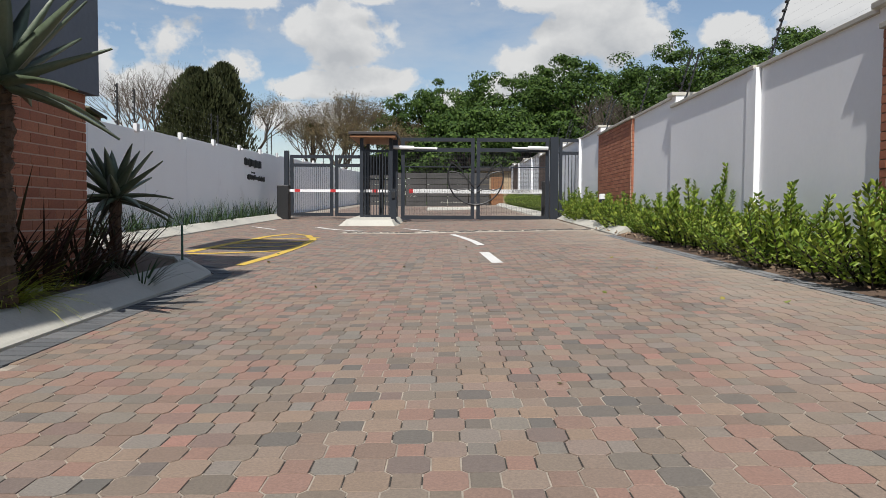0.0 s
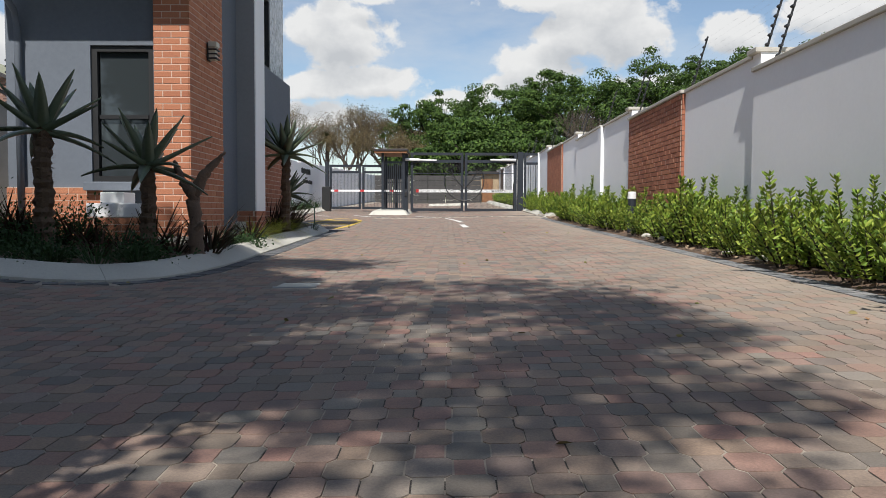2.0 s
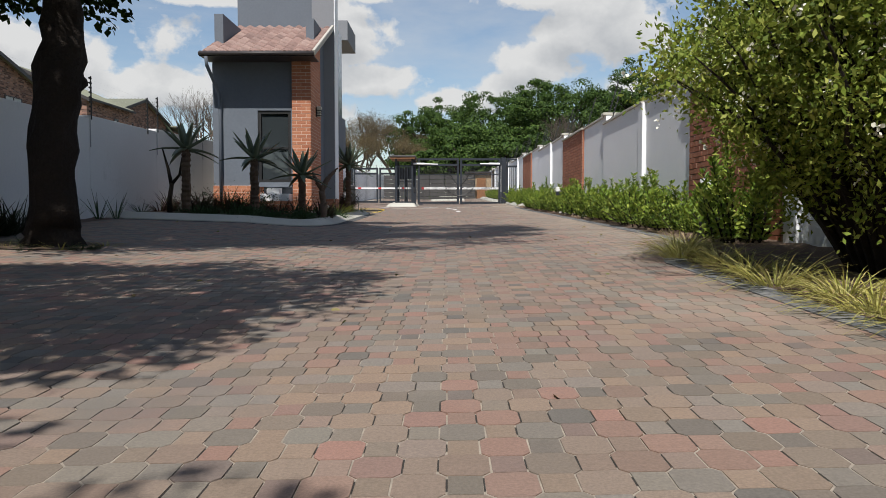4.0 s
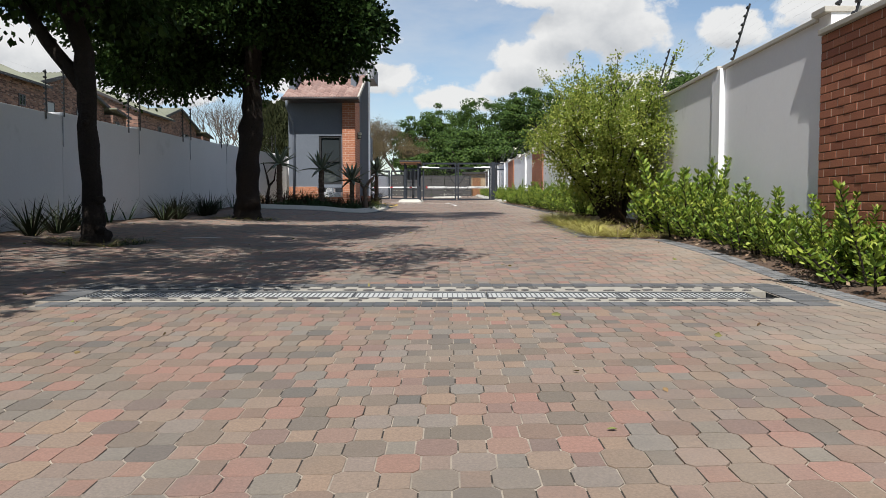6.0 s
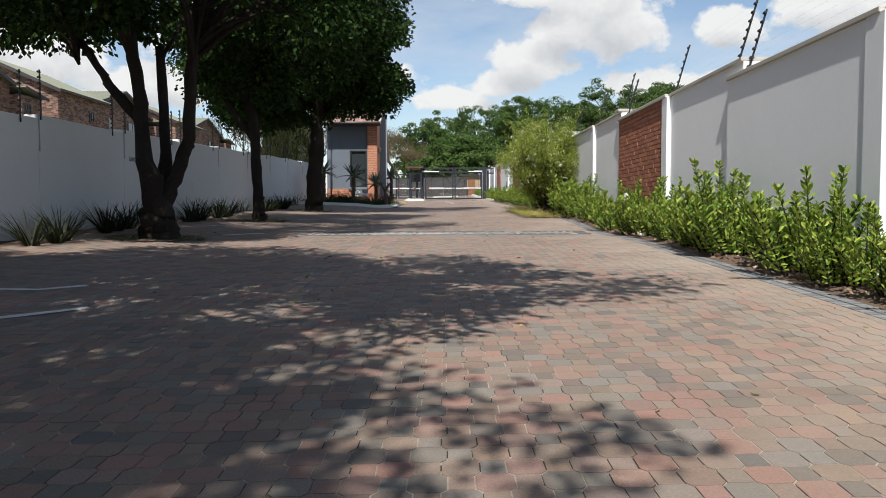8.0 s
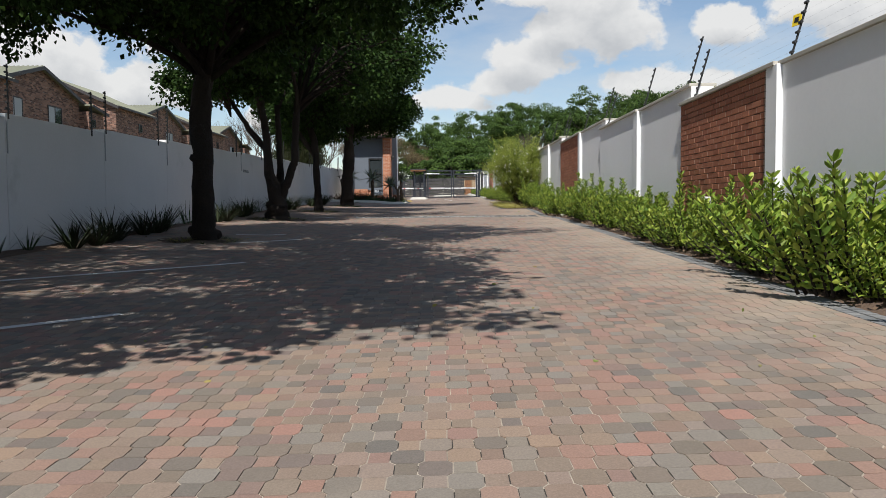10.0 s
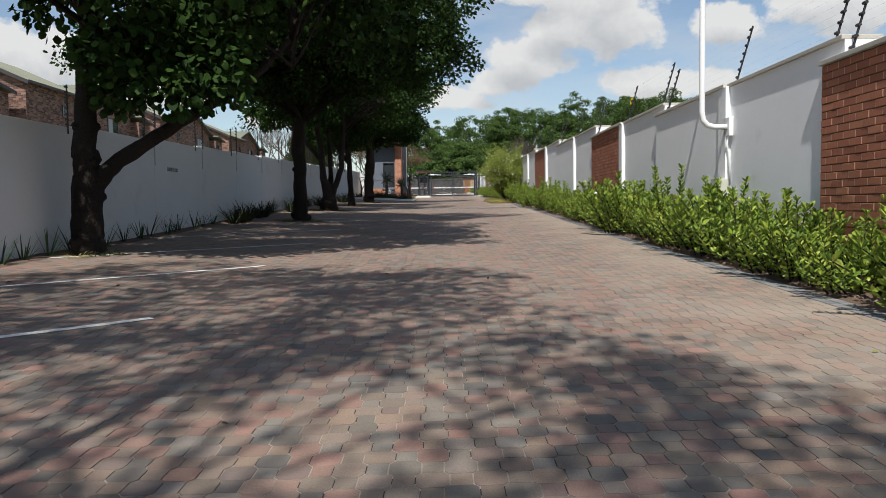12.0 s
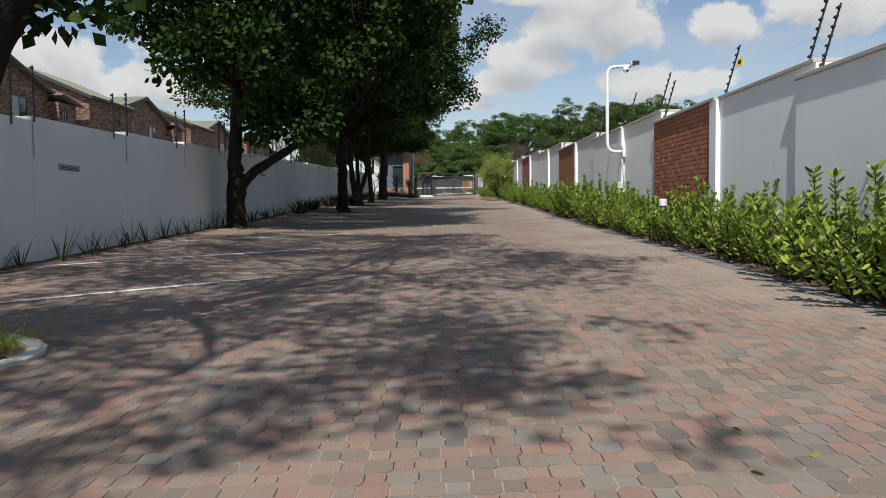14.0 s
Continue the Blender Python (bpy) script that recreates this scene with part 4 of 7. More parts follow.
def crown_points(rng, centre, radii, clumps, leaves, clump_r, hollow=0.45, flat=0.7, low=-0.75, seed=0.0):
    """Clump centres on and inside an uneven ellipsoid, and leaf points round them."""
    d = rng.normal(size=(clumps * 3, 3))
    d /= np.linalg.norm(d, axis=1, keepdims=True)
    d = d[d[:, 2] > low][:clumps]
    lump = np.array([noise.noise(Vector(p * 1.7) + Vector((seed, seed * 2.1, 0))) for p in d]) * 0.42 + np.array([noise.noise(Vector(p * 4.1) + Vector((0, seed, 5))) for p in d]) * 0.25
    r = (1 + lump) * (hollow + (1 - hollow) * rng.uniform(0, 1, len(d)) ** 0.45)
    c = np.asarray(centre) + d * r[:, None] * np.asarray(radii)
    k = np.repeat(np.arange(len(c)), leaves)
    off = rng.normal(size=(len(k), 3))
    off *= (rng.uniform(0, 1, len(k)) ** 0.5 / np.linalg.norm(off, axis=1))[:, None]
    off *= np.array([1, 1, flat]) * (clump_r * rng.uniform(0.6, 1.3, len(c)))[k][:, None]
    return c, c[k] + off, d[k] * 0.5 + off / clump_r + rng.normal(size=(len(k), 3)) * 0.6 + np.array([0, 0, -0.35])


def limb(b, p0, p1, r0, r1, rng, sag=0.12, steps=6, sides=7):
    p0, p1 = Vector(p0), Vector(p1)
    L = (p1 - p0).length
    pts = []
    for i in range(steps + 1):
        s = i / steps
        q = p0.lerp(p1, s) + Vector((rng.uniform(-1, 1), rng.uniform(-1, 1), rng.uniform(-0.6, 0.6))) * L * 0.035 * math.sin(math.pi * s) + Vector((0, 0, L * sag * math.sin(math.pi * s)))
        pts.append(q)
    b.tube(pts, [r0 + (r1 - r0) * i / steps for i in range(steps + 1)], sides, 0.10, rng)
    return pts


def shade_tree(at, stems, lobes, seed, label, clumps=480, leaves=150, leaf=0.118, broad=False, stout=0.5):
    """A tree with bent stems, limbs and a crown of leaves. stems: lists of (dx, dy, z, radius) from the base."""
    rng, nr = random.Random(seed), np.random.default_rng(seed)
    base = Vector((at[0], at[1], gz(*at)))
    tree = thing("tree", label, "tree", base, group="trees along the wall")
    trunk, tops = Build(), []
    for stem in stems:
        dense, rad = [], []
        for (x0, y0, z0, r0), (x1, y1, z1, r1) in zip(stem[:-1], stem[1:]):
            for i in range(5):
                s = i / 5
                dense.append((x0 + (x1 - x0) * s + rng.uniform(-0.02, 0.02), y0 + (y1 - y0) * s + rng.uniform(-0.02, 0.02), z0 + (z1 - z0) * s))
                rad.append((r0 + (r1 - r0) * s) * rng.uniform(0.94, 1.08))
        dense.append(stem[-1][:3])
        rad.append(stem[-1][3])
        trunk.tube(dense, rad, 16, 0.10, rng)
        # knots and cut stubs on the bole
        for _ in range(5):
            q = rng.randrange(2, max(3, len(dense) * 2 // 3))
            w = rng.uniform(0, 6.28)
            p, r = Vector(dense[q]), rad[q]
            d = Vector((math.cos(w), math.sin(w), 0.25))
            trunk.tube([p + d * r * 0.3, p + d * r * 0.9, p + d * r * 1.25], [r * 0.55, r * 0.5, r * 0.22], 8, 0.15, rng)
        tops.append((Vector(stem[-1][:3]), stem[-1][3]))
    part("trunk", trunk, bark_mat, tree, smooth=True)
    sets = [crown_points(nr, np.asarray(lobe[0]) - np.array(base), lobe[1], lobe[2], leaves, 0.54, low=-0.82, seed=seed + k) for k, lobe in enumerate(lobes)]
    c, at_l, way = (np.concatenate(a) for a in zip(*sets))
    limbs = Build()
    for i in range(0, len(c), max(1, len(c) // 42)):
        t, r = min(tops, key=lambda q: (q[0] - Vector(c[i])).length)
        mid = limb(limbs, t - Vector((0, 0, rng.uniform(0, 0.5))), c[i], r * stout, 0.02 * stout + 0.008, rng)
        for j in range(3):
            limb(limbs, mid[3 + j % 3], c[rng.randrange(len(c))] * 0.35 + np.array(mid[5]) * 0.65, 0.025, 0.006, rng, steps=4, sides=5)
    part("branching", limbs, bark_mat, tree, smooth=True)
    me = fast_mesh("crown", *leaf_arrays(at_l, way, leaf, nr, broad, 0.8 if broad else 0.72))
    part("crown", me, tree_leaf_mat, tree, "dense dark green leaf crown")
    return tree


# high and outlying crown lobes are added out of view to shade drive and bed
shade_tree((-4.58, -8.5), [[(0, 0, -0.1, 0.36), (0, 0, 0.25, 0.28), (0.02, 0, 1.4, 0.25), (0.1, 0.1, 2.3, 0.27), (0.1, 0.1, 3.2, 0.2), (0.6, -1.0, 6.0, 0.14)]], [((-5.0, -8.9, 5.45), (3.7, 3.2, 2.4), 690), ((-6.6, -8.9, 3.45), (1.15, 1.1, 0.75), 48), ((-2.5, -9.0, 4.15), (1.25, 1.4, 0.9), 75), ((-4.9, -8.2, 3.5), (1.2, 1.0, 0.5), 34), ((-1.65, -11.3, 9.9), (2.6, 1.9, 1.6), 105), ((-4.5, -6.6, 7.2), (2.2, 1.5, 1.3), 170), ((-3.9, -8.6, 9.2), (1.6, 1.1, 1.0), 70), ((-4.8, -6.3, 8.8), (2.3, 1.1, 0.8), 55), ((-2.5, -6.9, 9.4), (0.6, 0.45, 0.4), 13), ((-1.6, -13.0, 8.0), (1.6, 1.1, 0.9), 12)], 11, "mature shade tree with a thick straight trunk beside the drive")
shade_tree((-4.70, -16.0), [[(0, 0, -0.1, 0.20), (0, 0, 0.3, 0.14), (-0.05, 0, 1.6, 0.125), (-0.12, 0.1, 2.4, 0.13), (-0.3, 0.1, 3.4, 0.10)], [(-0.12, 0.1, 2.1, 0.1), (-0.7, 0.0, 2.9, 0.08), (-1.2, 0, 3.8, 0.06)]], [((-3.9, -16.5, 4.9), (2.8, 2.5, 2.2), 150), ((-4.9, -16.2, 3.4), (1.3, 1.4, 0.8), 55)], 12, "slender shade tree with a single dark trunk beside the drive")
shade_tree((-4.78, -22.5), [[(0, 0, -0.1, 0.36), (0, 0, 0.25, 0.29), (-0.04, 0, 0.55, 0.22), (-0.22, 0, 1.3, 0.14), (-0.33, 0.1, 2.3, 0.11), (-0.5, 0.1, 3.6, 0.09)], [(0.03, 0.05, 0.5, 0.15), (0.22, 0.1, 1.0, 0.12), (0.45, 0.2, 1.7, 0.11), (0.55, 0.2, 3.4, 0.09)], [(-0.02, 0.1, 0.6, 0.12), (0.02, 0.3, 1.5, 0.095), (-0.05, 0.3, 3.3, 0.075)], [(-0.33, 0.1, 2.0, 0.09), (-0.8, 0.0, 2.6, 0.075), (-1.3, 0, 3.4, 0.05)]], [((-4.4, -21.5, 5.2), (3.5, 2.6, 2.6), 170), ((-5.2, -24.8, 4.6), (1.6, 1.3, 1.4), 150), ((-6.3, -22.4, 3.5), (1.6, 1.6, 0.8), 60)], 13, "multi-stemmed shade tree forking low beside the parking bays")
# lobes south of y -34 are unseen, placed only for their shadow patches
shade_tree((-4.55, -29.9), [[(0, 0, -0.1, 0.27), (0, 0, 0.3, 0.20), (0, 0, 1.5, 0.19), (-0.06, 0.1, 2.4, 0.2), (0.1, 0.1, 3.4, 0.14)]], [((-3.0, -32.1, 5.0), (3.9, 2.6, 2.4), 172), ((-3.8, -30.2, 5.2), (2.3, 1.8, 1.8), 110), ((-6.4, -31.6, 4.5), (2.1, 2.2, 2.0), 160), ((-7.2, -32.6, 4.0), (2.0, 1.9, 1.6), 110), ((-3.4, -36.4, 6.0), (2.5, 1.3, 1.1), 24), ((-3.5, -35.0, 5.8), (2.5, 1.4, 1.2), 62), ((-1.6, -37.2, 6.3), (1.7, 0.9, 0.8), 13), ((-4.1, -30.3, 3.3), (1.9, 1.7, 0.8), 62), ((-0.9, -30.8, 3.7), (1.7, 1.5, 0.9), 24)], 14, "shade tree with a straight dark trunk, crown over the drive")
shade_tree((-6.0, -40.4), [[(0, 0, -0.1, 0.30), (0, 0, 0.3, 0.23), (0.05, 0, 1.25, 0.22), (0.02, 0, 1.7, 0.18), (0.10, 0, 3.2, 0.15), (0.2, 0, 4.0, 0.12)], [(0.1, 0, 1.05, 0.14), (0.55, 0.0, 1.5, 0.12), (1.5, 0.1, 2.1, 0.10), (2.6, 0.1, 2.7, 0.07), (3.3, 0.2, 3.4, 0.05)]], [((-4.4, -39.8, 5.2), (4.6, 3.3, 3.0), 345), ((-4.3, -40.9, 1.75), (1.1, 0.9, 0.7), 34), ((-5.6, -42.2, 3.0), (1.4, 1.0, 0.8), 26)], 15, "knotted shade tree with one leaning side limb near the wall", leaves=84, leaf=0.155, broad=True)
# this tree's high lobes are never in view; they are set to dapple the paving
shade_tree((-4.7, -54.7), [[(0, 0, -0.1, 0.26), (0.1, 0, 0.5, 0.21), (0.62, 0.0, 1.6, 0.18), (1.12, 0.1, 2.6, 0.15), (1.6, 0.3, 4.2, 0.10), (2.0, -0.6, 7.0, 0.065), (2.2, -1.4, 9.2, 0.05)], [(1.12, 0.1, 2.6, 0.09), (1.2, -2.0, 5.2, 0.07), (1.3, -4.5, 7.6, 0.055), (1.4, -6.6, 9.3, 0.04)], [(1.6, 0.3, 4.2, 0.08), (2.0, 1.6, 6.5, 0.06), (2.3, 3.2, 9.3, 0.04)]], [((-3.6, -61.8, 9.0), (3.2, 2.4, 1.5), 185), ((-6.6, -60.6, 8.4), (2.4, 3.0, 1.4), 110), ((-2.7, -56.3, 9.0), (4.5, 2.8, 1.6), 205), ((-7.0, -56.0, 8.4), (2.2, 2.6, 1.4), 80), ((-4.3, -52.0, 9.2), (3.7, 2.8, 1.6), 270), ((-3.42, -54.3, 0.95), (0.34, 0.3, 0.16), 7)], 16, "leaning shade tree in a planting pocket by the wall", leaves=46, leaf=0.135, stout=0.5)

# ---- trees behind the gate ----
def far_tree(at, height, radii, seed, leaf=0.245, clumps=190, leaves=150, low=-0.5, tuft_size=1.05):
    rng, nr = random.Random(seed), np.random.default_rng(seed)
    z = gz(*at)
    height *= 0.96
    t = thing("tree", "broad spreading green tree behind the entrance", "tree", (at[0], at[1], z), group="trees behind the gate")
    b = Build().tube([(0, 0, -0.2), (0.2, 0, height * 0.25), (0.1, 0.2, height * 0.45)], [0.45, 0.36, 0.28], 9, 0.08, rng)
    part("trunk", b, bark_mat, t, smooth=True)
    c, _, _ = crown_points(nr, (0, 0, height - radii[2] * 1.05), radii, clumps, 1, 1.0, hollow=0.6, flat=0.5, low=low, seed=seed)
    # each clump is a rounded tuft of leaves, thick on its upper side
    k = np.repeat(np.arange(len(c)), leaves)
    u = nr.normal(size=(len(k), 3)) + np.array([0, 0, 0.55])
    u /= np.linalg.norm(u, axis=1, keepdims=True)
    tuft_r = (tuft_size * nr.uniform(0.55, 1.25, len(c)))[k][:, None]
    pts = c[k] + u * tuft_r * np.array([1.0, 1.0, 0.62]) * nr.uniform(0.55, 1.08, len(k))[:, None]
    way = np.cross(u, nr.normal(size=u.shape))
    lb = Build()
    for i in range(0, len(c), max(1, len(c) // 26)):
        limb(lb, (0.1, 0.2, height * rng.uniform(0.3, 0.45)), c[i], 0.16, 0.03, rng, steps=5, sides=5)
    part("branching", lb, bark_mat, t)
    part("crown", fast_mesh("crown", *leaf_arrays(pts, way, leaf, nr, width=0.75, facing=u)), far_leaf_mat, t, "layered bright green crown")
    return t


for i, (x, y, h, rx, ry, rz) in enumerate(((-1.5, 72, 10.5, 6.5, 5, 4.2), (6, 78, 14.5, 8, 6, 5), (13, 70, 13.5, 8, 6, 4.8), (17, 86, 17, 9, 7, 5.5), (26, 74, 16.8, 9, 7, 5.6), (32, 62, 15.5, 8.5, 7, 5.2), (39, 74, 16, 9, 7, 5), (21, 62, 12.5, 6, 5, 4.2), (3, 62, 8, 5, 4, 3.6), (46, 66, 13, 8, 6, 5))):
    far_tree((x, y), h, (rx, ry, rz), 30 + i)
for i, (x, y, h, rx) in enumerate(((-2.0, 54, 5.0, 2.6), (1.5, 53, 5.4, 3.0), (5.5, 54, 5.8, 3.4), (9.5, 56, 6.4, 3.4))):
    far_tree((x, y), h, (rx, 2.2, 2.4), 60 + i, clumps=80, leaves=120, low=-0.95, tuft_size=0.8)


def bare_tree(at, height, seed, label, buds=0):
    rng = random.Random(seed)
    t = thing("bare_tree", label, "tree", (at[0], at[1], gz(*at)), group="leafless trees")
    b, ends = Build(), []

    def grow(p, d, length, r, level):
        q = p + d * length
        if level > 3:
            ends.append(tuple(q))
        b.tube([p, (p + q) / 2 + Vector((rng.uniform(-1, 1), rng.uniform(-1, 1), 0)) * length * 0.05, q], [r, r * 0.85, r * 0.65], 4 if level else 7, caps=False)
        if level > 6:
            return
        for _ in range(3 if level < 4 else 2):
            nd = (d + Vector((rng.uniform(-1, 1), rng.uniform(-1, 1), rng.uniform(-0.25, 0.6))) * 0.62).normalized()
            grow(q, nd, length * rng.uniform(0.66, 0.85), r * 0.62, level + 1)

    grow(Vector((0, 0, -0.2)), Vector((0, 0, 1)), height * 0.27, 0.20, 0)
    part("branching", b, grey_bark_mat, t)
    nr = np.random.default_rng(seed)
    e = np.repeat(np.array(ends), buds, axis=0)
    if len(e):
        tagged(part("bud_spray", fast_mesh("bud_spray", *leaf_arrays(e + nr.normal(size=e.shape) * 0.22, nr.normal(size=e.shape), 0.10, nr, width=0.6)), bud_mat, t, "brown budding twigs"), kind="stuff")
    return t


for i, (x, y, h) in enumerate(((-24, 62, 11.5), (-17.5, 66, 9.5), (-9.5, 62, 9.5), (-13.5, 74, 9.5), (-30, 75, 13), (-6.0, 70, 9.0), (12, 52, 8.0), (-8.0, 56, 6.5), (-4.4, 58, 6.0))):
    bare_tree((x, y), h, 70 + i, "brown budding tree beyond the wall" if i in (1, 2, 3, 5, 7, 8) else "bare branched winter tree beyond the wall", 7 if i in (1, 2, 3, 5, 7, 8) else 0)
for i, (x, y, h, r) in enumerate(((-20.9, 62, 11.0, 1.3), (-18.9, 63, 11.6, 1.3), (-19.9, 61, 10.4, 1.6), (-21.8, 61.5, 9.4, 1.2))):
    nr = np.random.default_rng(90 + i)
    t = thing("cypress", "tall dark narrow cypress beyond the wall", "tree", (x, y, gz(x, y)), group="cypresses")
    n = 9000
    s = nr.uniform(0, 1, n) ** 0.8
    w = nr.uniform(0, 2 * math.pi, n)
    rr = r * 1.5 * (np.clip(1 - s ** 4, 0, 1) ** 0.5) * np.clip(0.7 + s * 1.5, 0, 1) * nr.uniform(0.45, 1.12, n) * (1 + 0.28 * np.sin(w * 3 + s * 19) + 0.15 * np.sin(w * 7 - s * 41))
    pts = np.stack([np.cos(w) * rr, np.sin(w) * rr, 0.4 + s * (h - 0.6)], 1)
    way = np.stack([np.cos(w) * 0.4, np.sin(w) * 0.4, np.ones(n)], 1)
    part("trunk", Build().tube([(0, 0, -0.2), (0, 0, h * 0.5)], [0.18, 0.10], 7), bark_mat, t)
    part("crown", fast_mesh("crown", *leaf_arrays(pts, way, 0.42, nr, width=0.35)), cypress_mat, t)
palm = thing("palm", "distant fan palm beyond the wall", "tree", (-12.0, 66, gz(-12, 66)))
part("trunk", Build().tube([(0, 0, -0.2), (0.1, 0, 6.4)], [0.25, 0.18], 8), bark_mat, palm)
pb, prng = Build(), random.Random(5)
for i in range(46):
    w, e = prng.uniform(0, 6.28), prng.uniform(-0.5, 1.2)
    pb.blade((0.1, 0, 6.4), (math.cos(w), math.sin(w), e), 1.5, 0.28, 0.8, 4)
part("fronds", pb, cypress_mat, palm)

# ---- hedge ----
def hedge_variant(seed, tall):
    rng, nr = random.Random(seed), np.random.default_rng(seed)
    stems, pts, ways = Build(), [], []
    for i in range(31):
        w, r = rng.uniform(0, 6.28), rng.uniform(0.02, 0.24)
        h = tall * rng.uniform(0.35, 1.0)
        lean = rng.uniform(0.06, 0.36)
        if i < 4:
            h, lean = tall * rng.uniform(1.0, 1.38), rng.uniform(0.02, 0.2)
        p0 = Vector((math.cos(w) * r, math.sin(w) * r * 1.4, 0))
        p1 = Vector((math.cos(w) * (r + lean), math.sin(w) * (r + lean) * 1.25, h))
        stems.tube([p0, p0.lerp(p1, 0.5) + Vector((0, 0, 0.03)), p1], [0.010, 0.007, 0.003], 5)
        n = int(h / 0.034)
        for j in range(1, n + 1):
            s = j / n
            for q in range(4 if j < n else 6):
                a = j * 0.8 + q * (1.57 if j < n else 1.05) + w + rng.uniform(-0.3, 0.3)
                up = 0.35 + 0.75 * s + rng.uniform(-0.35, 0.3)
                pts.append(tuple(p0.lerp(p1, s)))
                ways.append((math.cos(a), math.sin(a), up))
    st = stems.mesh("stem")
    st.materials.append(bark_mat)
    lf = fast_mesh("leaves", *leaf_arrays(np.array(pts), np.array(ways), 0.064, nr, True, 0.38))
    lf.materials.append(hedge_leaf_mat)
    return st, lf


variants = [hedge_variant(200 + i, 0.47 + 0.04 * (i % 4)) for i in range(8)]
hr = random.Random(77)
y = 21.6
while y > -63:
    st, lf = variants[hr.randrange(8)]
    x = (3.55 if y < 12.5 else 3.72) + hr.uniform(-0.08, 0.08)
    skip = -14.6 < y < -9.0 or -27.1 < y < -26.5 or abs(y - 4.5) < 0.42 or -21.35 < y < -20.7 or any(abs(y - b) < 0.2 for b in (17.6, -8.0, -33.4, -46.2))
    if not skip:
        s = hr.uniform(0.72, 1.24) * float(np.interp(y, [-60, -40, -30, -26.5, -22, -17, -6, 12, 22], [1.32, 1.24, 1.2, 0.98, 1.1, 1.2, 1.0, 0.98, 1.05])) * (1 + 0.20 * math.sin(y * 1.9) * math.sin(y * 0.73 + 1))
        bush = thing("hedge_shrub", "glossy bright green leafy hedge shrub in the planting bed", "shrub", Matrix.Translation((x, y, gz(x, y) + 0.03)) @ pose(0, 0, 0, 0, 0, hr.uniform(0, 360)) @ Matrix.Diagonal((s, s, s * hr.uniform(0.92, 1.12), 1)), group="hedge shrubs")
        part("stem", st, bark_mat, bush)
        part("leaves", lf, hedge_leaf_mat, bush)
    y -= hr.uniform(0.36, 0.56)
for y in np.arange(25.0, 44, 0.8):
    st, lf = variants[hr.randrange(8)]
    bush = thing("hedge_shrub", "green leafy hedge shrub beyond the gate", "shrub", Matrix.Translation((3.6, float(y), gz(3.6, float(y)) + 0.03)), group="hedge shrubs")
    part("stem", st, bark_mat, bush)
    part("leaves", lf, hedge_leaf_mat, bush)

# ---- flowering bush at the bed's bulge ----
nr, rng = np.random.default_rng(301), random.Random(301)
fb = thing("flowering_bush", "tall airy yellow-green bush dotted with small white flowers", "shrub", (3.30, -12.2, gz(3.25, -12.2)))
fbs, tips, sprays = Build(), [], []
def over_bed(p):
    """Keeps a twig on the drive's side of the wall while it is below the coping."""
    return Vector((min(p.x, 0.52) if p.z < 2.75 else p.x, p.y, p.z))
for i in range(92):
    w, f = rng.uniform(0, 6.28), rng.uniform(0.15, 1.0) ** 0.6
    h = 2.55 * math.sqrt(1 - (f * 0.78) ** 2) * rng.uniform(0.72, 1.0)
    end = over_bed(Vector((math.cos(w) * 1.45 * f, math.sin(w) * 1.8 * f, h + 0.25)))
    mid = [over_bed(q) for q in limb(fbs, (math.cos(w) * 0.14, math.sin(w) * 0.3, 0), end, 0.03, 0.005, rng, sag=0.10, steps=6, sides=5)]
    for q in mid[2:]:
        for _ in range(3):
            tips.append(over_bed(q + Vector((rng.gauss(0, 0.16), rng.gauss(0, 0.22), rng.gauss(0, 0.12)))))
for i in range(26):
    w = rng.uniform(0, 6.28)
    reach, h = rng.uniform(0.8, 1.7), rng.uniform(2.3, 3.1)
    mid = [over_bed(q) for q in limb(fbs, (math.cos(w) * 0.3, math.sin(w) * 0.4, 1.2), over_bed(Vector((math.cos(w) * reach, math.sin(w) * reach * 1.4, h))), 0.012, 0.003, rng, sag=0.06, steps=14, sides=4)]
    sprays += mid[4:]
part("stem", fbs, bark_mat, fb)
c = np.array([tuple(p) for p in tips])
k = np.repeat(np.arange(len(c)), 58)
off = nr.normal(size=(len(k), 3)) * 0.08
e = np.repeat(np.array([tuple(p) for p in sprays]), 14, axis=0)
pts = np.concatenate([c[k] + off, e + nr.normal(size=e.shape) * 0.03])
way = np.concatenate([off * 6 + nr.normal(size=off.shape) * 0.7 + np.array([0, 0, 0.2]), nr.normal(size=e.shape) + np.array([0, 0, 0.6])])
part("leaves", fast_mesh("leaves", *leaf_arrays(pts, way, 0.052, nr, False, 0.5)), bush_leaf_mat, fb)
sel = c[(c[:, 2] > 0.8)]
k = nr.integers(0, len(sel), 720)
at_f = np.repeat(sel[k] + nr.normal(size=(720, 3)) * 0.15, 6, axis=0)
tagged(part("blossom", fast_mesh("blossom", *leaf_arrays(at_f + nr.normal(size=at_f.shape) * 0.022, nr.normal(size=at_f.shape), 0.028, nr, True, 0.95)), flower_mat, fb, "small white flowers"), kind="stuff")


# ---- tufts, flax, aloes ----
def tuft(name, label, category, at, n, length, width, droop, material, seed, spread=0.06, upright=1.4, group="", lift=0.0):
    rng = random.Random(seed)
    b = Build()
    for i in range(n):
        w = rng.uniform(0, 6.28)
        r = spread * math.sqrt(rng.random())
        b.blade((math.cos(w) * r, math.sin(w) * r, -0.02), (math.cos(w), math.sin(w), rng.uniform(0.5, 1.3) * upright), length * rng.uniform(0.6, 1.15), width * rng.uniform(0.7, 1.2), droop * rng.uniform(0.5, 1.4), 4)
    t = thing(name, label, category, (at[0], at[1], gz(*at) + lift), group=group)
    part("leaves", b, material, t)
    return t


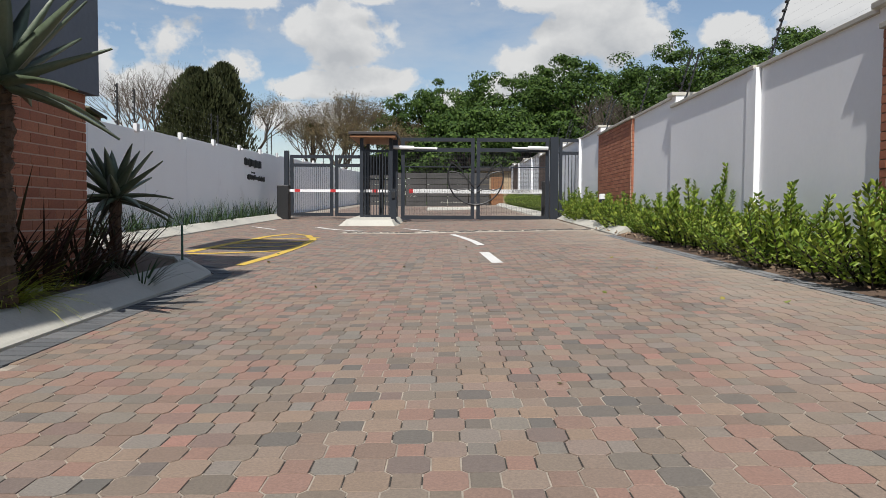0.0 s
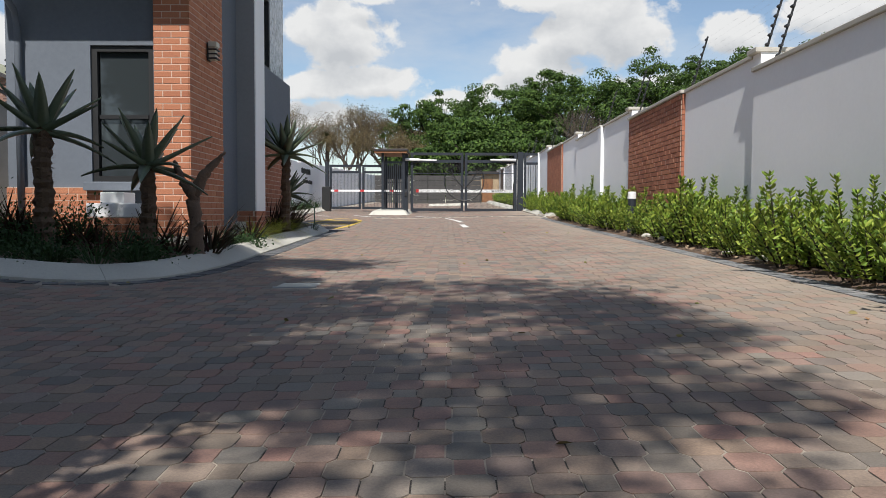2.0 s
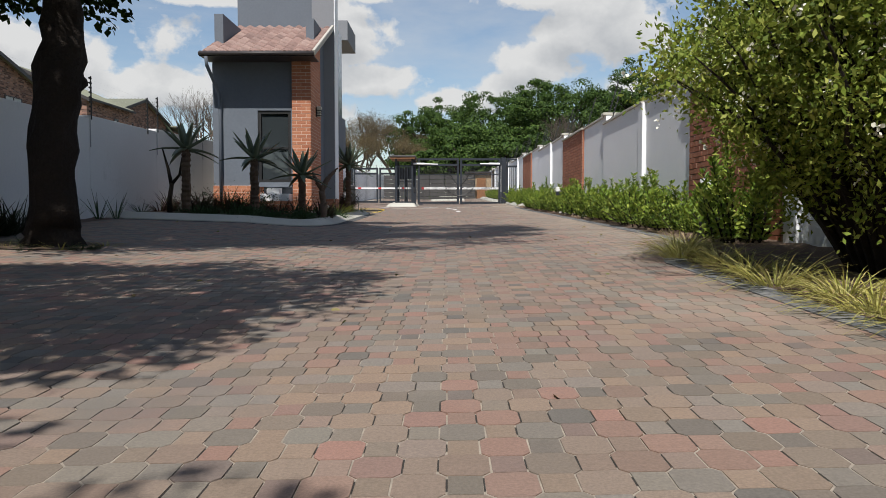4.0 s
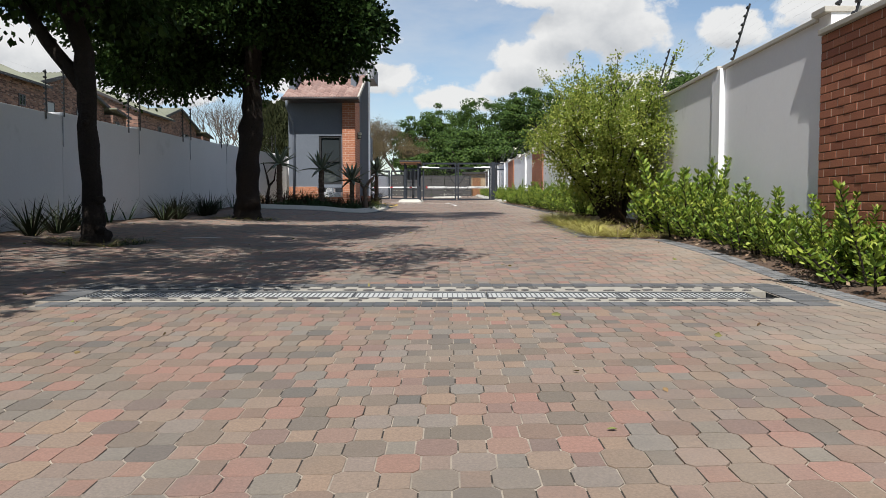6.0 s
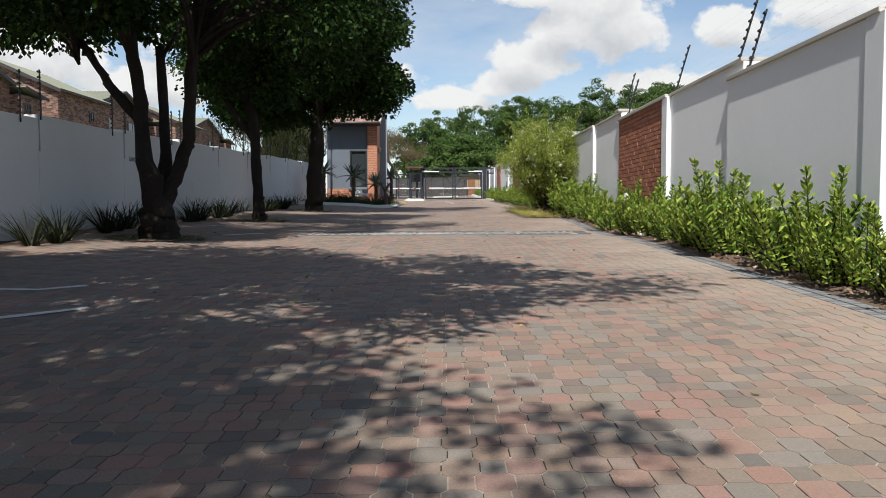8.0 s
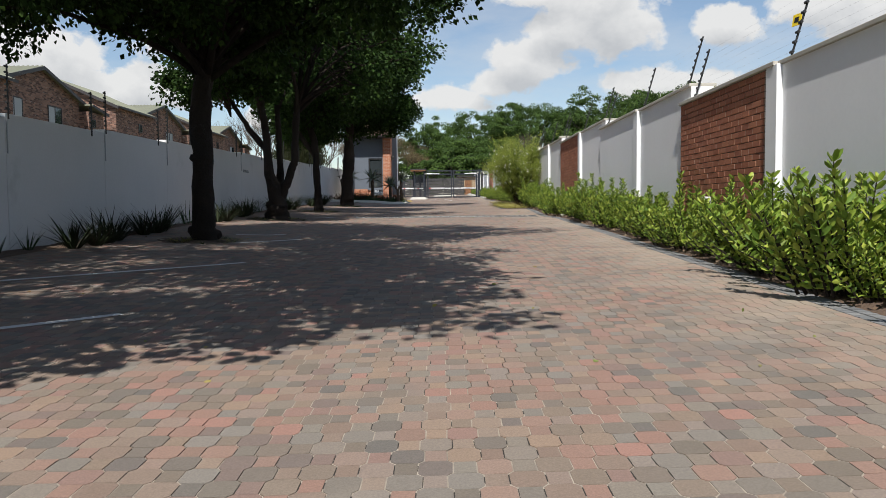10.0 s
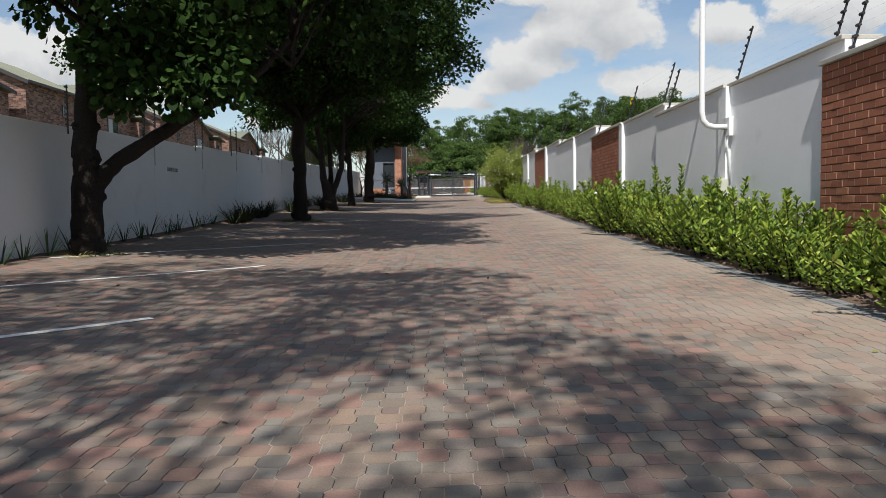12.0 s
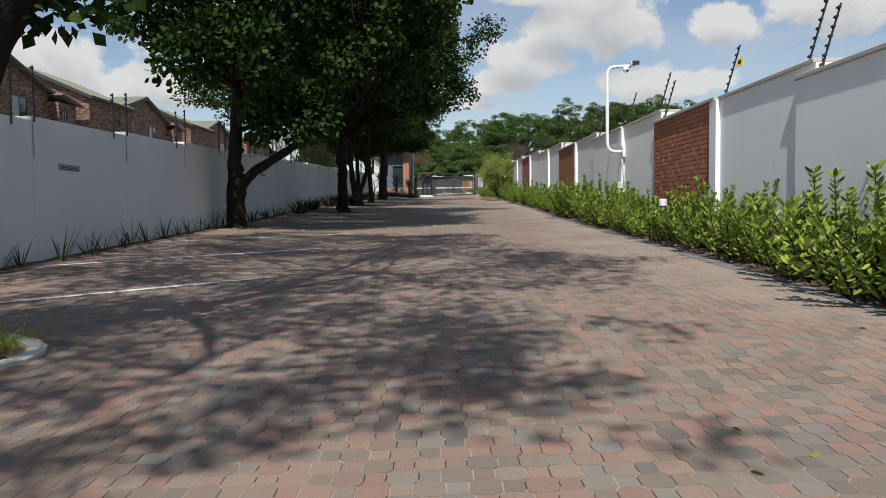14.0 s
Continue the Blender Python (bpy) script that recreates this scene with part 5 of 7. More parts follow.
def aloe(at, height, trunk_r, reach, seed, n=26, lift=0.08, label="tall single-stemmed aloe with a rosette of fleshy grey-green leaves"):
    rng = random.Random(seed)
    t = thing("aloe", label, "aloe", (at[0], at[1], gz(*at) + lift), group="aloes")
    trunk = Build()
    m = max(6, int(height / 0.05))
    trunk.tube([(0.006 * math.sin(i * 0.6), 0.006 * math.cos(i * 0.5), -0.05 + (height + 0.05) * i / m) for i in range(m + 1)], [trunk_r * (1.12 if i % 2 else 0.9) * (1.15 - 0.15 * i / m) for i in range(m + 1)], 10, 0.12, rng)
    part("trunk", trunk, aloe_trunk_mat, t, "trunk clad in dry leaf scales", smooth=False)
    skirt = Build()
    for i in range(int(240 * height)):
        w, z = rng.uniform(0, 6.28), rng.uniform(0.02, height)
        skirt.blade((math.cos(w) * trunk_r * 0.9, math.sin(w) * trunk_r * 0.9, z), (math.cos(w), math.sin(w), 0.7), 0.045, 0.04, 0.6, 2)
    part("dry_leaves", skirt, aloe_trunk_mat, t)
    lv = Build()
    for i in range(n):
        s = i / (n - 1)
        w = i * 2.4 + rng.uniform(-0.2, 0.2)
        e = -0.22 + 2.1 * s ** 1.25
        ln = reach * (1.0 - 0.25 * s) * rng.uniform(0.88, 1.1)
        lv.blade((math.cos(w) * trunk_r * 0.8, math.sin(w) * trunk_r * 0.8, height - 0.05 + 0.12 * s), (math.cos(w), math.sin(w), e), ln, 0.15 * reach / 0.6, 0.45 if s < 0.3 else 0.0, 6, thick=0.042)
    part("leaves", lv, aloe_mat, t, smooth=True)
    return t


aloe((-5.33, -1.75), 1.42, 0.085, 0.74, 1, n=17)
aloe((-4.08, -1.0), 1.30, 0.088, 0.76, 2, n=17)
aloe((-3.08, -0.75), 1.02, 0.075, 0.70, 3, n=20)
aloe((-2.74, 4.55), 1.46, 0.075, 0.78, 4, n=24)
aloe((-3.35, 7.5), 0.72, 0.055, 0.62, 5, n=30)
dead = thing("dead_branch", "weathered forked dead tree stump standing in the bed", "dead tree", (-2.64, -0.55, gz(-2.7, -0.5) + 0.06))
drng = random.Random(8)
db = Build()


def gnarl(b, pts, radii):
    """A knotted bough: dense rings with swellings and a wandering line."""
    P, R = [], []
    for (p, r), (q, e) in zip(list(zip(pts, radii))[:-1], list(zip(pts, radii))[1:]):
        for i in range(5):
            f = i / 5
            P.append(Vector(p).lerp(Vector(q), f) + Vector((drng.uniform(-1, 1), drng.uniform(-1, 1), 0)) * 0.012)
            R.append((r + (e - r) * f) * drng.uniform(0.86, 1.16))
    P.append(Vector(pts[-1]))
    R.append(radii[-1])
    b.tube(P, R, 11, 0.13, drng)


gnarl(db, [(0.03, 0, -0.08), (0.02, 0, 0.10), (0.0, 0, 0.35), (-0.03, 0.02, 0.62), (-0.02, 0, 0.80)], [0.13, 0.085, 0.072, 0.068, 0.062])
gnarl(db, [(-0.04, 0, 0.70), (-0.13, 0, 0.86), (-0.20, 0.02, 1.02), (-0.24, 0.02, 1.10)], [0.05, 0.04, 0.03, 0.018])
gnarl(db, [(-0.01, 0, 0.72), (0.07, 0, 0.90), (0.14, 0.02, 1.00), (0.26, 0.02, 1.12), (0.34, 0, 1.20)], [0.06, 0.054, 0.045, 0.03, 0.012])
gnarl(db, [(0.0, -0.02, 0.30), (0.10, -0.08, 0.42)], [0.05, 0.02])
part("stump", db, dead_wood_mat, dead, smooth=True)
dead2 = thing("dead_branch", "dark forked bare branch standing in the bed", "dead tree", (-5.78, -1.5, gz(-5.7, -1.5)))
part("stump", Build().tube([(0, 0, -0.05), (0.0, 0, 0.4), (0.06, 0, 0.75)], [0.07, 0.055, 0.045], 8, 0.12, drng).tube([(0.05, 0, 0.7), (-0.02, 0, 1.05), (-0.14, 0, 1.5)], [0.045, 0.035, 0.012], 7, 0.12, drng).tube([(0.05, 0, 0.72), (0.22, 0, 0.92), (0.28, 0, 1.3)], [0.04, 0.03, 0.012], 7, 0.12, drng), bark_mat, dead2, smooth=True)

trng = random.Random(31)
FLAX = "dark bronze flax clump with long sword leaves"
STRAP = "clump of slim green strap-leaved plants"
for at, n, ln in (((-3.05, 5.6), 50, 0.95), ((-3.3, 6.6), 48, 0.95), ((-2.9, 0.9), 34, 0.62), ((-2.75, 2.2), 34, 0.62), ((-3.15, 7.1), 34, 0.8), ((-3.05, 6.2), 48, 0.9), ((-3.25, 5.4), 50, 1.0), ((-3.1, 5.0), 36, 0.7), ((-3.4, -1.3), 20, 0.36), ((-4.7, -1.5), 20, 0.36), ((-5.0, -1.0), 30, 0.6), ((-4.9, 0.0), 44, 0.8), ((-4.55, -0.5), 26, 0.5), ((-3.75, 0.05), 26, 0.5), ((-2.75, 0.35), 40, 0.62), ((-2.9, 0.6), 36, 0.7), ((-3.3, -0.1), 40, 0.72), ((-5.4, -0.3), 40, 0.8), ((-4.1, -0.3), 36, 0.6), ((-3.0, -0.2), 36, 0.6), ((-2.6, -0.2), 28, 0.55), ((-3.0, 4.9), 34, 0.8), ((-6.1, -1.2), 22, 0.5), ((-3.6, -0.8), 24, 0.5), ((-4.4, -0.6), 26, 0.6)):
    tuft("flax", FLAX, "flax", at, n, ln, 0.035, 0.55, flax_mat, trng.random(), 0.10, 1.5, "flax clumps", 0.08)
for at, n, ln in (((-3.2 - 0.42 * q, -0.75 + 0.35 * math.sin(q * 2.1)), 46, 0.72 + 0.14 * math.sin(q * 1.7)) for q in range(3, 8)):
    tuft("flax", "dark bronze flax clump in the gatehouse bed", "flax", at, n, ln, 0.034, 0.5, flax_mat, 820 + at[0], 0.10, 1.6, "flax clumps", 0.08)
for at in ((-3.5, -1.9), (-4.3, -2.1), (-3.9, -0.2), (-3.1, -1.9), (-4.6, -1.0), (-2.7, 1.2), (-2.65, 0.3), (-2.8, 1.9), (-5.5, -1.4), (-5.6, -0.6), (-4.9, -0.2), (-5.2, 0.1), (-3.9, -1.6), (-3.0, 6.0), (-6.2, -2.0), (-5.0, -2.0), (-2.9, -1.5), (-2.6, 6.3)):
    tuft("strap_plant", STRAP, "plant", at, 34, 0.42, 0.018, 0.6, strap_mat, trng.random(), 0.10, 1.3, "strap plants", 0.08)
for i, (xx, yy) in enumerate(((-2.95, 4.45), (-2.82, 4.7), (-2.98, 4.9), (-2.88, 2.9), (-2.80, 2.7))):
    tuft("lime_grass", "bright lime grass clump at the kerb", "grass", (xx, yy), 150, 0.44, 0.014, 1.0, lime_mat, 400 + i, 0.11, 1.2, "lime grasses", 0.13)
# low green ground cover in the bed
for i, (cx, cy, r, h) in enumerate(((-5.1, -0.6, 0.45, 0.6), (-4.75, 0.15, 0.4, 0.5), (-2.75, 1.5, 0.3, 0.22), (-4.95, -1.9, 0.42, 0.24), (-3.75, -1.75, 0.5, 0.2), (-3.0, -1.2, 0.3, 0.34), (-4.3, -1.2, 0.36, 0.42), (-4.2, -0.1, 0.3, 0.6))):
    nr = np.random.default_rng(500 + i)
    sh = thing("low_shrub", "low dark green ground cover shrub in the bed", "shrub", (cx, cy, gz(cx, cy) + 0.06), group="low shrubs")
    n = 1600
    p = nr.normal(size=(n, 3)) * np.array([r * 0.5, r * 0.5, h * 0.35])
    p[:, 2] = np.abs(p[:, 2])
    part("leaves", fast_mesh("leaves", *leaf_arrays(p, p * np.array([1, 1, 0.5]) + nr.normal(size=p.shape) * 0.3 + np.array([0, 0, 0.2]), 0.042, nr, True, 0.5)), strap_mat, sh)
# foot of the west wall
y = -59.0
while y < -2.8:
    x = -6.42 + trng.uniform(-0.05, 0.1)
    near_tree = min(abs(y - t) for t in (-8.5, -16.0, -22.5, -29.9))
    if 0.4 < near_tree < 2.2:
        tuft("flax", "dark green flax clump at the foot of the wall", "flax", (x + 0.25 + trng.uniform(0, 0.25), y), 56, 0.72, 0.034, 0.5, dark_flax_mat, trng.random(), 0.10, 1.5, "flax clumps")
        y += trng.uniform(0.4, 0.65)
    else:
        tuft("strap_plant", STRAP, "plant", (x, y), 12, trng.uniform(0.40, 0.70), 0.026, 0.4, strap_mat, trng.random(), 0.06, 2.2, "strap plants")
        y += trng.uniform(0.55, 1.0)
y = 9.8
while y < 23:
    tuft("strap_plant", STRAP, "plant", (-5.35 + trng.uniform(-0.08, 0.08), y), 22, trng.uniform(0.45, 0.7), 0.018, 0.35, strap_mat, trng.random(), 0.08, 2.4, "strap plants", 0.05)
    y += trng.uniform(0.3, 0.5)
# grasses round the tree pits and the bulge
for tx, ty in ((-4.58, -8.5), (-4.7, -16.0), (-4.78, -22.5), (-4.55, -29.9), (-6.22, -40.4)):
    for i in range(16):
        w = trng.uniform(0, 6.28)
        tuft("grass_tuft", "low tuft of green grass at a tree's foot", "grass", (tx + math.cos(w) * trng.uniform(0.35, 0.75), ty + math.sin(w) * trng.uniform(0.3, 0.7)), 40, 0.2, 0.010, 0.9, straw_mat if i % 3 == 0 else strap_mat, trng.random(), 0.12, 1.0, "grass tufts")
for i, by in enumerate((-9.4, -9.9, -10.5, -11.1, -11.8, -12.5, -13.1, -13.6, -14.1, -14.6, -15.1, -15.45)):
    bx = 2.46 + (0.35 if i == 0 else 0) + (0.15 if i == 11 else 0)
    tuft("grass_tuft", "straw-yellow grass tuft edging the planting bed", "grass", (bx + 0.08 * math.sin(i * 2.3), by), 150, 0.40, 0.010, 0.85, straw_mat, 600 + i, 0.17, 1.0, "grass tufts", 0.04)
for i, bx in enumerate((2.85, 3.15, 3.5)):
    tuft("grass_tuft", "straw-yellow grass tuft edging the planting bed", "grass", (bx, -15.62 - 0.08 * (i % 2)), 110, 0.30, 0.010, 0.9, straw_mat, 640 + i, 0.15, 1.0, "grass tufts", 0.04)
tuft("flax", "bronze flax clump in the planting bed", "flax", (3.05, -15.0), 46, 0.55, 0.03, 0.5, flax_mat, 9, 0.08, 1.6, "flax clumps")
for i in range(4):
    tuft("lime_grass", "lime grass clump in a planting pocket", "grass", (-4.0 + 0.1 * (i % 2), -54.8 + 0.18 * i), 50, 0.34, 0.012, 0.9, lime_mat, 450 + i, 0.10, 1.2, "lime grasses")

# ---- electric fences ----
def fence_post(parent, base, lean, height, n=7, drop=0.2):
    top = (base[0] + lean, base[1], base[2] + height)
    p = part("post", Build().tube([(base[0] - lean * drop, base[1], base[2] - height * drop), top], 0.014, 6), black_mat, parent)
    ins = Build()
    for i in range(n):
        s = (i + 0.6) / n
        q = (base[0] + lean * s, base[1], base[2] + height * s)
        ins.tube([(q[0] - 0.012, q[1] - 0.035, q[2]), (q[0] - 0.012, q[1] + 0.035, q[2])], 0.019, 6)
    tagged(part("insulator_strip", ins, black_mat, p), kind="stuff")
    return p


strand_mat = mat("fence_wire", (0.36, 0.37, 0.38), (0.28, 0.285, 0.29), 6, 0.6, 0)


def strands(parent, posts, lean, height, n=7):
    for i in range(n):
        s = (i + 0.6) / n
        b = Build().tube([(x + lean * s - 0.02, y, z + height * s) for x, y, z in posts], 0.0006, 3, caps=False)
        part("strand", b, strand_mat, parent)


fence_e = thing("electric_fence", "leaning black electric fence posts with wire strands on the wall top", "fence")
run = []
for k, top in TOPS.items():
    if k < -4 or k > 9:
        continue
    near, mid = Y0 - STEP * (k + 1) + LAP, Y0 - STEP * k - STEP / 2
    run.append((4.02, mid - 0.20, top))
    run.append((4.02, near - 0.12, top))
    run.append((4.02, near - 0.42, TOPS[k + 1]))
for p in run:
    fence_post(fence_e, p, 0.23, 0.80, 7, 0.0)
strands(fence_e, run, 0.23, 0.80)
for i, yy in enumerate((-3.4, -34.9, -48.0)):
    sg = thing("warning_sign", "small yellow warning plate hung on the electric fence", "sign", (4.16, yy, float(np.interp(-yy, [3.17, 50], [2.42, 1.05])) + 0.46))
    part("plate", Build().box(-0.005, 0.005, -0.07, 0.07, -0.07, 0.07, m=pose(0, 0, 0, 0, 10, 15)), yellow_sign_mat, sg)
    part("mark", Build().box(-0.009, -0.0052, -0.035, 0.035, -0.03, 0.03, m=pose(0, 0, 0, 0, 10, 15)), black_mat, sg)
fence_w = thing("electric_fence", "upright black electric fence posts with wire strands above the west wall", "fence")
run = []
for k in range(-3, 17):
    y = WEST_JOINT + WEST_STEP * k
    run.append((-6.64, y - 0.52, south_top(y - WEST_STEP / 2)))
    run.append((-6.64, y + 0.07, south_top(y + WEST_STEP / 2)))
for p in run:
    fence_post(fence_w, (-6.585, p[1], p[2]), 0.0, 0.72, 8, 0.14)
for p in run[1::2]:
    part("conduit", Build().box(-6.60, -6.586, p[1] - 0.05, p[1] - 0.03, p[2] - 0.62, p[2] - 0.02), galv_mat, fence_w, "thin grey conduit below a post")
strands(fence_w, run, 0.0, 0.72)
fence_n = thing("electric_fence", "upright electric fence posts on the wall beside the entrance", "fence")
run = []
for yy in (12.8, 13.5, 17.9, 18.4, 23.4, 24.0, 29.0, 34.0, 39.0, 44.0):
    run.append((-5.66, yy, north_top(yy)))
for p in run:
    fence_post(fence_n, p, 0.0, 0.72)
strands(fence_n, run, 0.0, 0.72)
for yy in np.arange(6.8, 40, 2.2):
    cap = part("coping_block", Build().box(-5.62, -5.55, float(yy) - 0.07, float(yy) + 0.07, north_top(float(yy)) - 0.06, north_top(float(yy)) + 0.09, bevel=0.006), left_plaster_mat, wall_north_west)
for yy, zz in ((-34.85, 0.50), (-47.9, 0.03), (-19.05, 1.05), (-61.0, -0.4)):
    v = thing("wall_vent", "narrow grey louvred vent let into the white wall", "vent", (-6.6, yy, zz))
    part("frame", Build().box(0.0, 0.012, -0.33, 0.33, -0.05, 0.05), galv_mat, v)
    for i in range(3):
        part("slat", Build().box(0.012, 0.02, -0.31, 0.31, -0.035 + i * 0.025, -0.025 + i * 0.025), steel_mat, v)

# ---- lettering on the north wall, as plain strokes ----
sign = thing("wall_sign", "dark script lettering fixed to the white entrance wall, illegible", "sign", (-5.6, 21.4, 0))
srng = random.Random(4)
for line, (z, y0, y1, h) in enumerate(((2.30, -0.9, 0.9, 0.26), (2.04, -0.15, 0.15, 0.07), (1.90, -0.6, 1.3, 0.17))):
    y = y0
    while y < y1:
        w = srng.uniform(0.05, 0.12)
        part("stroke", Build().box(0.0, 0.02, y, y + w, z - h * srng.uniform(0.3, 0.5), z + h * srng.uniform(0.25, 0.5), bevel=0.006), black_mat, sign)
        y += w + srng.uniform(0.03, 0.06)

# ---- bollard lights ----
for i, (x, yy) in enumerate(((3.64, 17.6), (3.44, 4.5), (3.46, -8.0), (3.58, -20.9), (3.62, -33.4), (3.48, -46.2), (3.5, -58.6))):
    bl = thing("bollard_light", "charcoal bollard light with a white head in the hedge", "bollard", (x, yy, gz(x, yy)), group="bollard lights")
    part("post", Build().tube([(0, 0, -0.1), (0, 0, 0.64)], 0.072, 16), steel_mat, bl, smooth=False)
    part("head", Build().tube([(0, 0, 0.64), (0, 0, 0.755), (0, 0, 0.765)], [0.074, 0.074, 0.06], 16), white_mat, bl, "white opal head")
stake = thing("marker_stake", "thin green steel stake standing at the kerb", "stake", (-2.84, 7.95, gz(-2.8, 7.9)))
part("rod", Build().tube([(0, 0, -0.05), (0.0, 0, 0.52)], 0.013, 6), mat("green_paint", (0.03, 0.10, 0.07), (0.05, 0.13, 0.09), 8, 0.5, 0.1), stake)
part("hook", Build().tube([(0, 0, 0.52), (-0.03, 0, 0.55)], 0.011, 6), galv_mat, stake)
stake2 = thing("marker_stake", "thin pale steel stake standing in the hedge", "stake", (3.35, 6.2, gz(3.3, 6.2)))
part("rod", Build().tube([(0, 0, -0.05), (0, 0, 0.36)], 0.013, 6), galv_mat, stake2)

# ---- camera pole on the wall ----
pole = thing("camera_pole", "white bent pipe carrying two security cameras, fixed to the wall", "camera", (0.06, -41.35, 0))
part("pipe", Build().tube([(3.86, 0, 0.66), (3.66, 0, 0.66), (3.56, 0, 0.69), (3.50, 0, 0.76), (3.48, 0, 0.88), (3.48, 0, 2.52), (3.50, 0, 2.64), (3.56, 0, 2.72), (3.66, 0, 2.75), (4.06, 0, 2.76)], 0.042, 12), white_mat, pole, smooth=True)
part("bracket", Build().box(3.84, 3.91, -0.10, 0.10, 0.52, 0.80, bevel=0.01), white_mat, pole)
c1 = part("camera_head", Build().box(4.01, 4.15, -0.26, -0.02, 2.74, 2.84, bevel=0.015), white_mat, pole)
part("lens_hood", Build().box(4.03, 4.20, -0.30, -0.26, 2.74, 2.84, bevel=0.01), black_mat, c1)
c2 = part("dome_camera", Build().tube([(3.92, -0.08, 2.60), (3.92, -0.08, 2.66), (3.92, -0.08, 2.74)], [0.05, 0.075, 0.06], 12), white_mat, pole)
part("lens", Build().tube([(3.94, -0.16, 2.62), (3.94, -0.13, 2.63)], 0.03, 8), black_mat, c2)
part("conduit", Build().tube([(3.87, -0.02, 0.54), (3.84, -0.02, 0.40), (3.87, -0.02, 0.28), (3.89, -0.02, -0.2)], 0.016, 8), white_mat, pole, smooth=True)
jb = thing("junction_box", "cream electrical box on the boundary wall", "box", (3.9, -41.3, -0.32))
part("body", Build().box(-0.13, 0.0, -0.16, 0.16, -0.22, 0.22, bevel=0.012), cream_mat, jb)
part("lid", Build().box(-0.15, -0.13, -0.17, 0.17, 0.10, 0.235, bevel=0.008), cream_mat, jb)

# ---- painted markings ----
def stripe(name, pts, width, material, label, category="road marking", lift=0.006):
    b = Build()
    P = [Vector((x, y)) for x, y in pts]
    dense = []
    for a, c in zip(P[:-1], P[1:]):
        n = max(1, int((c - a).length / 0.4))
        dense += [a.lerp(c, i / n) for i in range(n)]
    dense.append(P[-1])
    n0 = []
    for i, p in enumerate(dense):
        d = (dense[min(i + 1, len(dense) - 1)] - dense[max(i - 1, 0)]).normalized()
        s = Vector((-d.y, d.x)) * width / 2
        for q in (p + s, p - s):
            b.v.append((q.x, q.y, gz(q.x, q.y) + lift))
    for i in range(len(dense) - 1):
        b.f.append((2 * i, 2 * i + 1, 2 * i + 3, 2 * i + 2))
    return tagged(part(name, b, material), label, category, kind="structure")


BAY = "worn white painted bay line on the paving"
for y0 in (-33.3, -37.4, -41.5, -45.75, -50.1):
    stripe("bay_line", [(-2.9, y0), (-6.3, y0 - 3.7)], 0.10, line_mat, BAY)
for a, b in (((-2.86, -29.1), (-3.9, -30.3)), ((-3.42, -20.8), (-4.0, -21.5)), ((-3.47, -14.3), (-3.95, -14.75))):
    stripe("bay_line", [a, b], 0.10, line_mat, BAY)
stripe("bay_line", [(-3.45, -27.9), (-3.75, -28.25), (-4.4, -28.3)], 0.10, line_mat, BAY)
stripe("lane_dash", [(0.53, 10.7), (0.61, 9.0)], 0.14, line_mat, "white painted lane dash on the paving")
stripe("lane_curve", [(0.10, 15.4), (0.30, 14.3), (0.46, 13.2), (0.55, 12.2)], 0.12, line_mat, "white curved lane line on the paving")
stripe("lane_line", [(-3.25, 18.5), (-2.6, 17.5), (-1.95, 16.9)], 0.13, line_mat, "white lane line bending towards the exit gate")
stripe("lane_line", [(-1.05, 18.2), (-0.3, 16.7)], 0.10, line_mat, "white lane line before the entrance gate")
stripe("lane_line", [(-4.6, 17.6), (-3.9, 16.8)], 0.10, line_mat, "white lane line before the exit gate")
YL = "yellow painted hatched island on the paving"
stripe("yellow_outline", [(-2.5, 8.9), (-2.42, 10.5), (-2.42, 12.4), (-2.52, 14.0), (-2.85, 15.2), (-3.25, 15.6), (-3.5, 14.6), (-3.62, 12.8), (-3.7, 10.6)], 0.13, yellow_line_mat, YL)
for yy in (10.2, 11.3, 12.4, 13.5):
    stripe("yellow_hatch", [(-3.6, yy + 0.1), (-2.52, yy + 1.1)], 0.13, yellow_line_mat, YL)
mh = thing("manhole_cover", "square pale concrete manhole cover set in the paving", "manhole", (-1.145, -2.285, gz(-1.145, -2.285)))
part("cover", Build().box(-0.165, 0.165, -0.155, 0.155, -0.03, 0.005, bevel=0.003), concrete_mat, mh)
part("frame", Build().box(-0.19, 0.19, -0.18, -0.158, -0.03, 0.004), galv_mat, mh)
part("frame", Build().box(-0.19, 0.19, 0.158, 0.18, -0.03, 0.004), galv_mat, mh)

# ---- kerbs ----
KPROF = [(0.0, -0.12), (0.0, 0.02), (0.02, 0.035), (0.20, 0.135), (0.23, 0.145), (0.33, 0.145), (0.33, -0.12)]


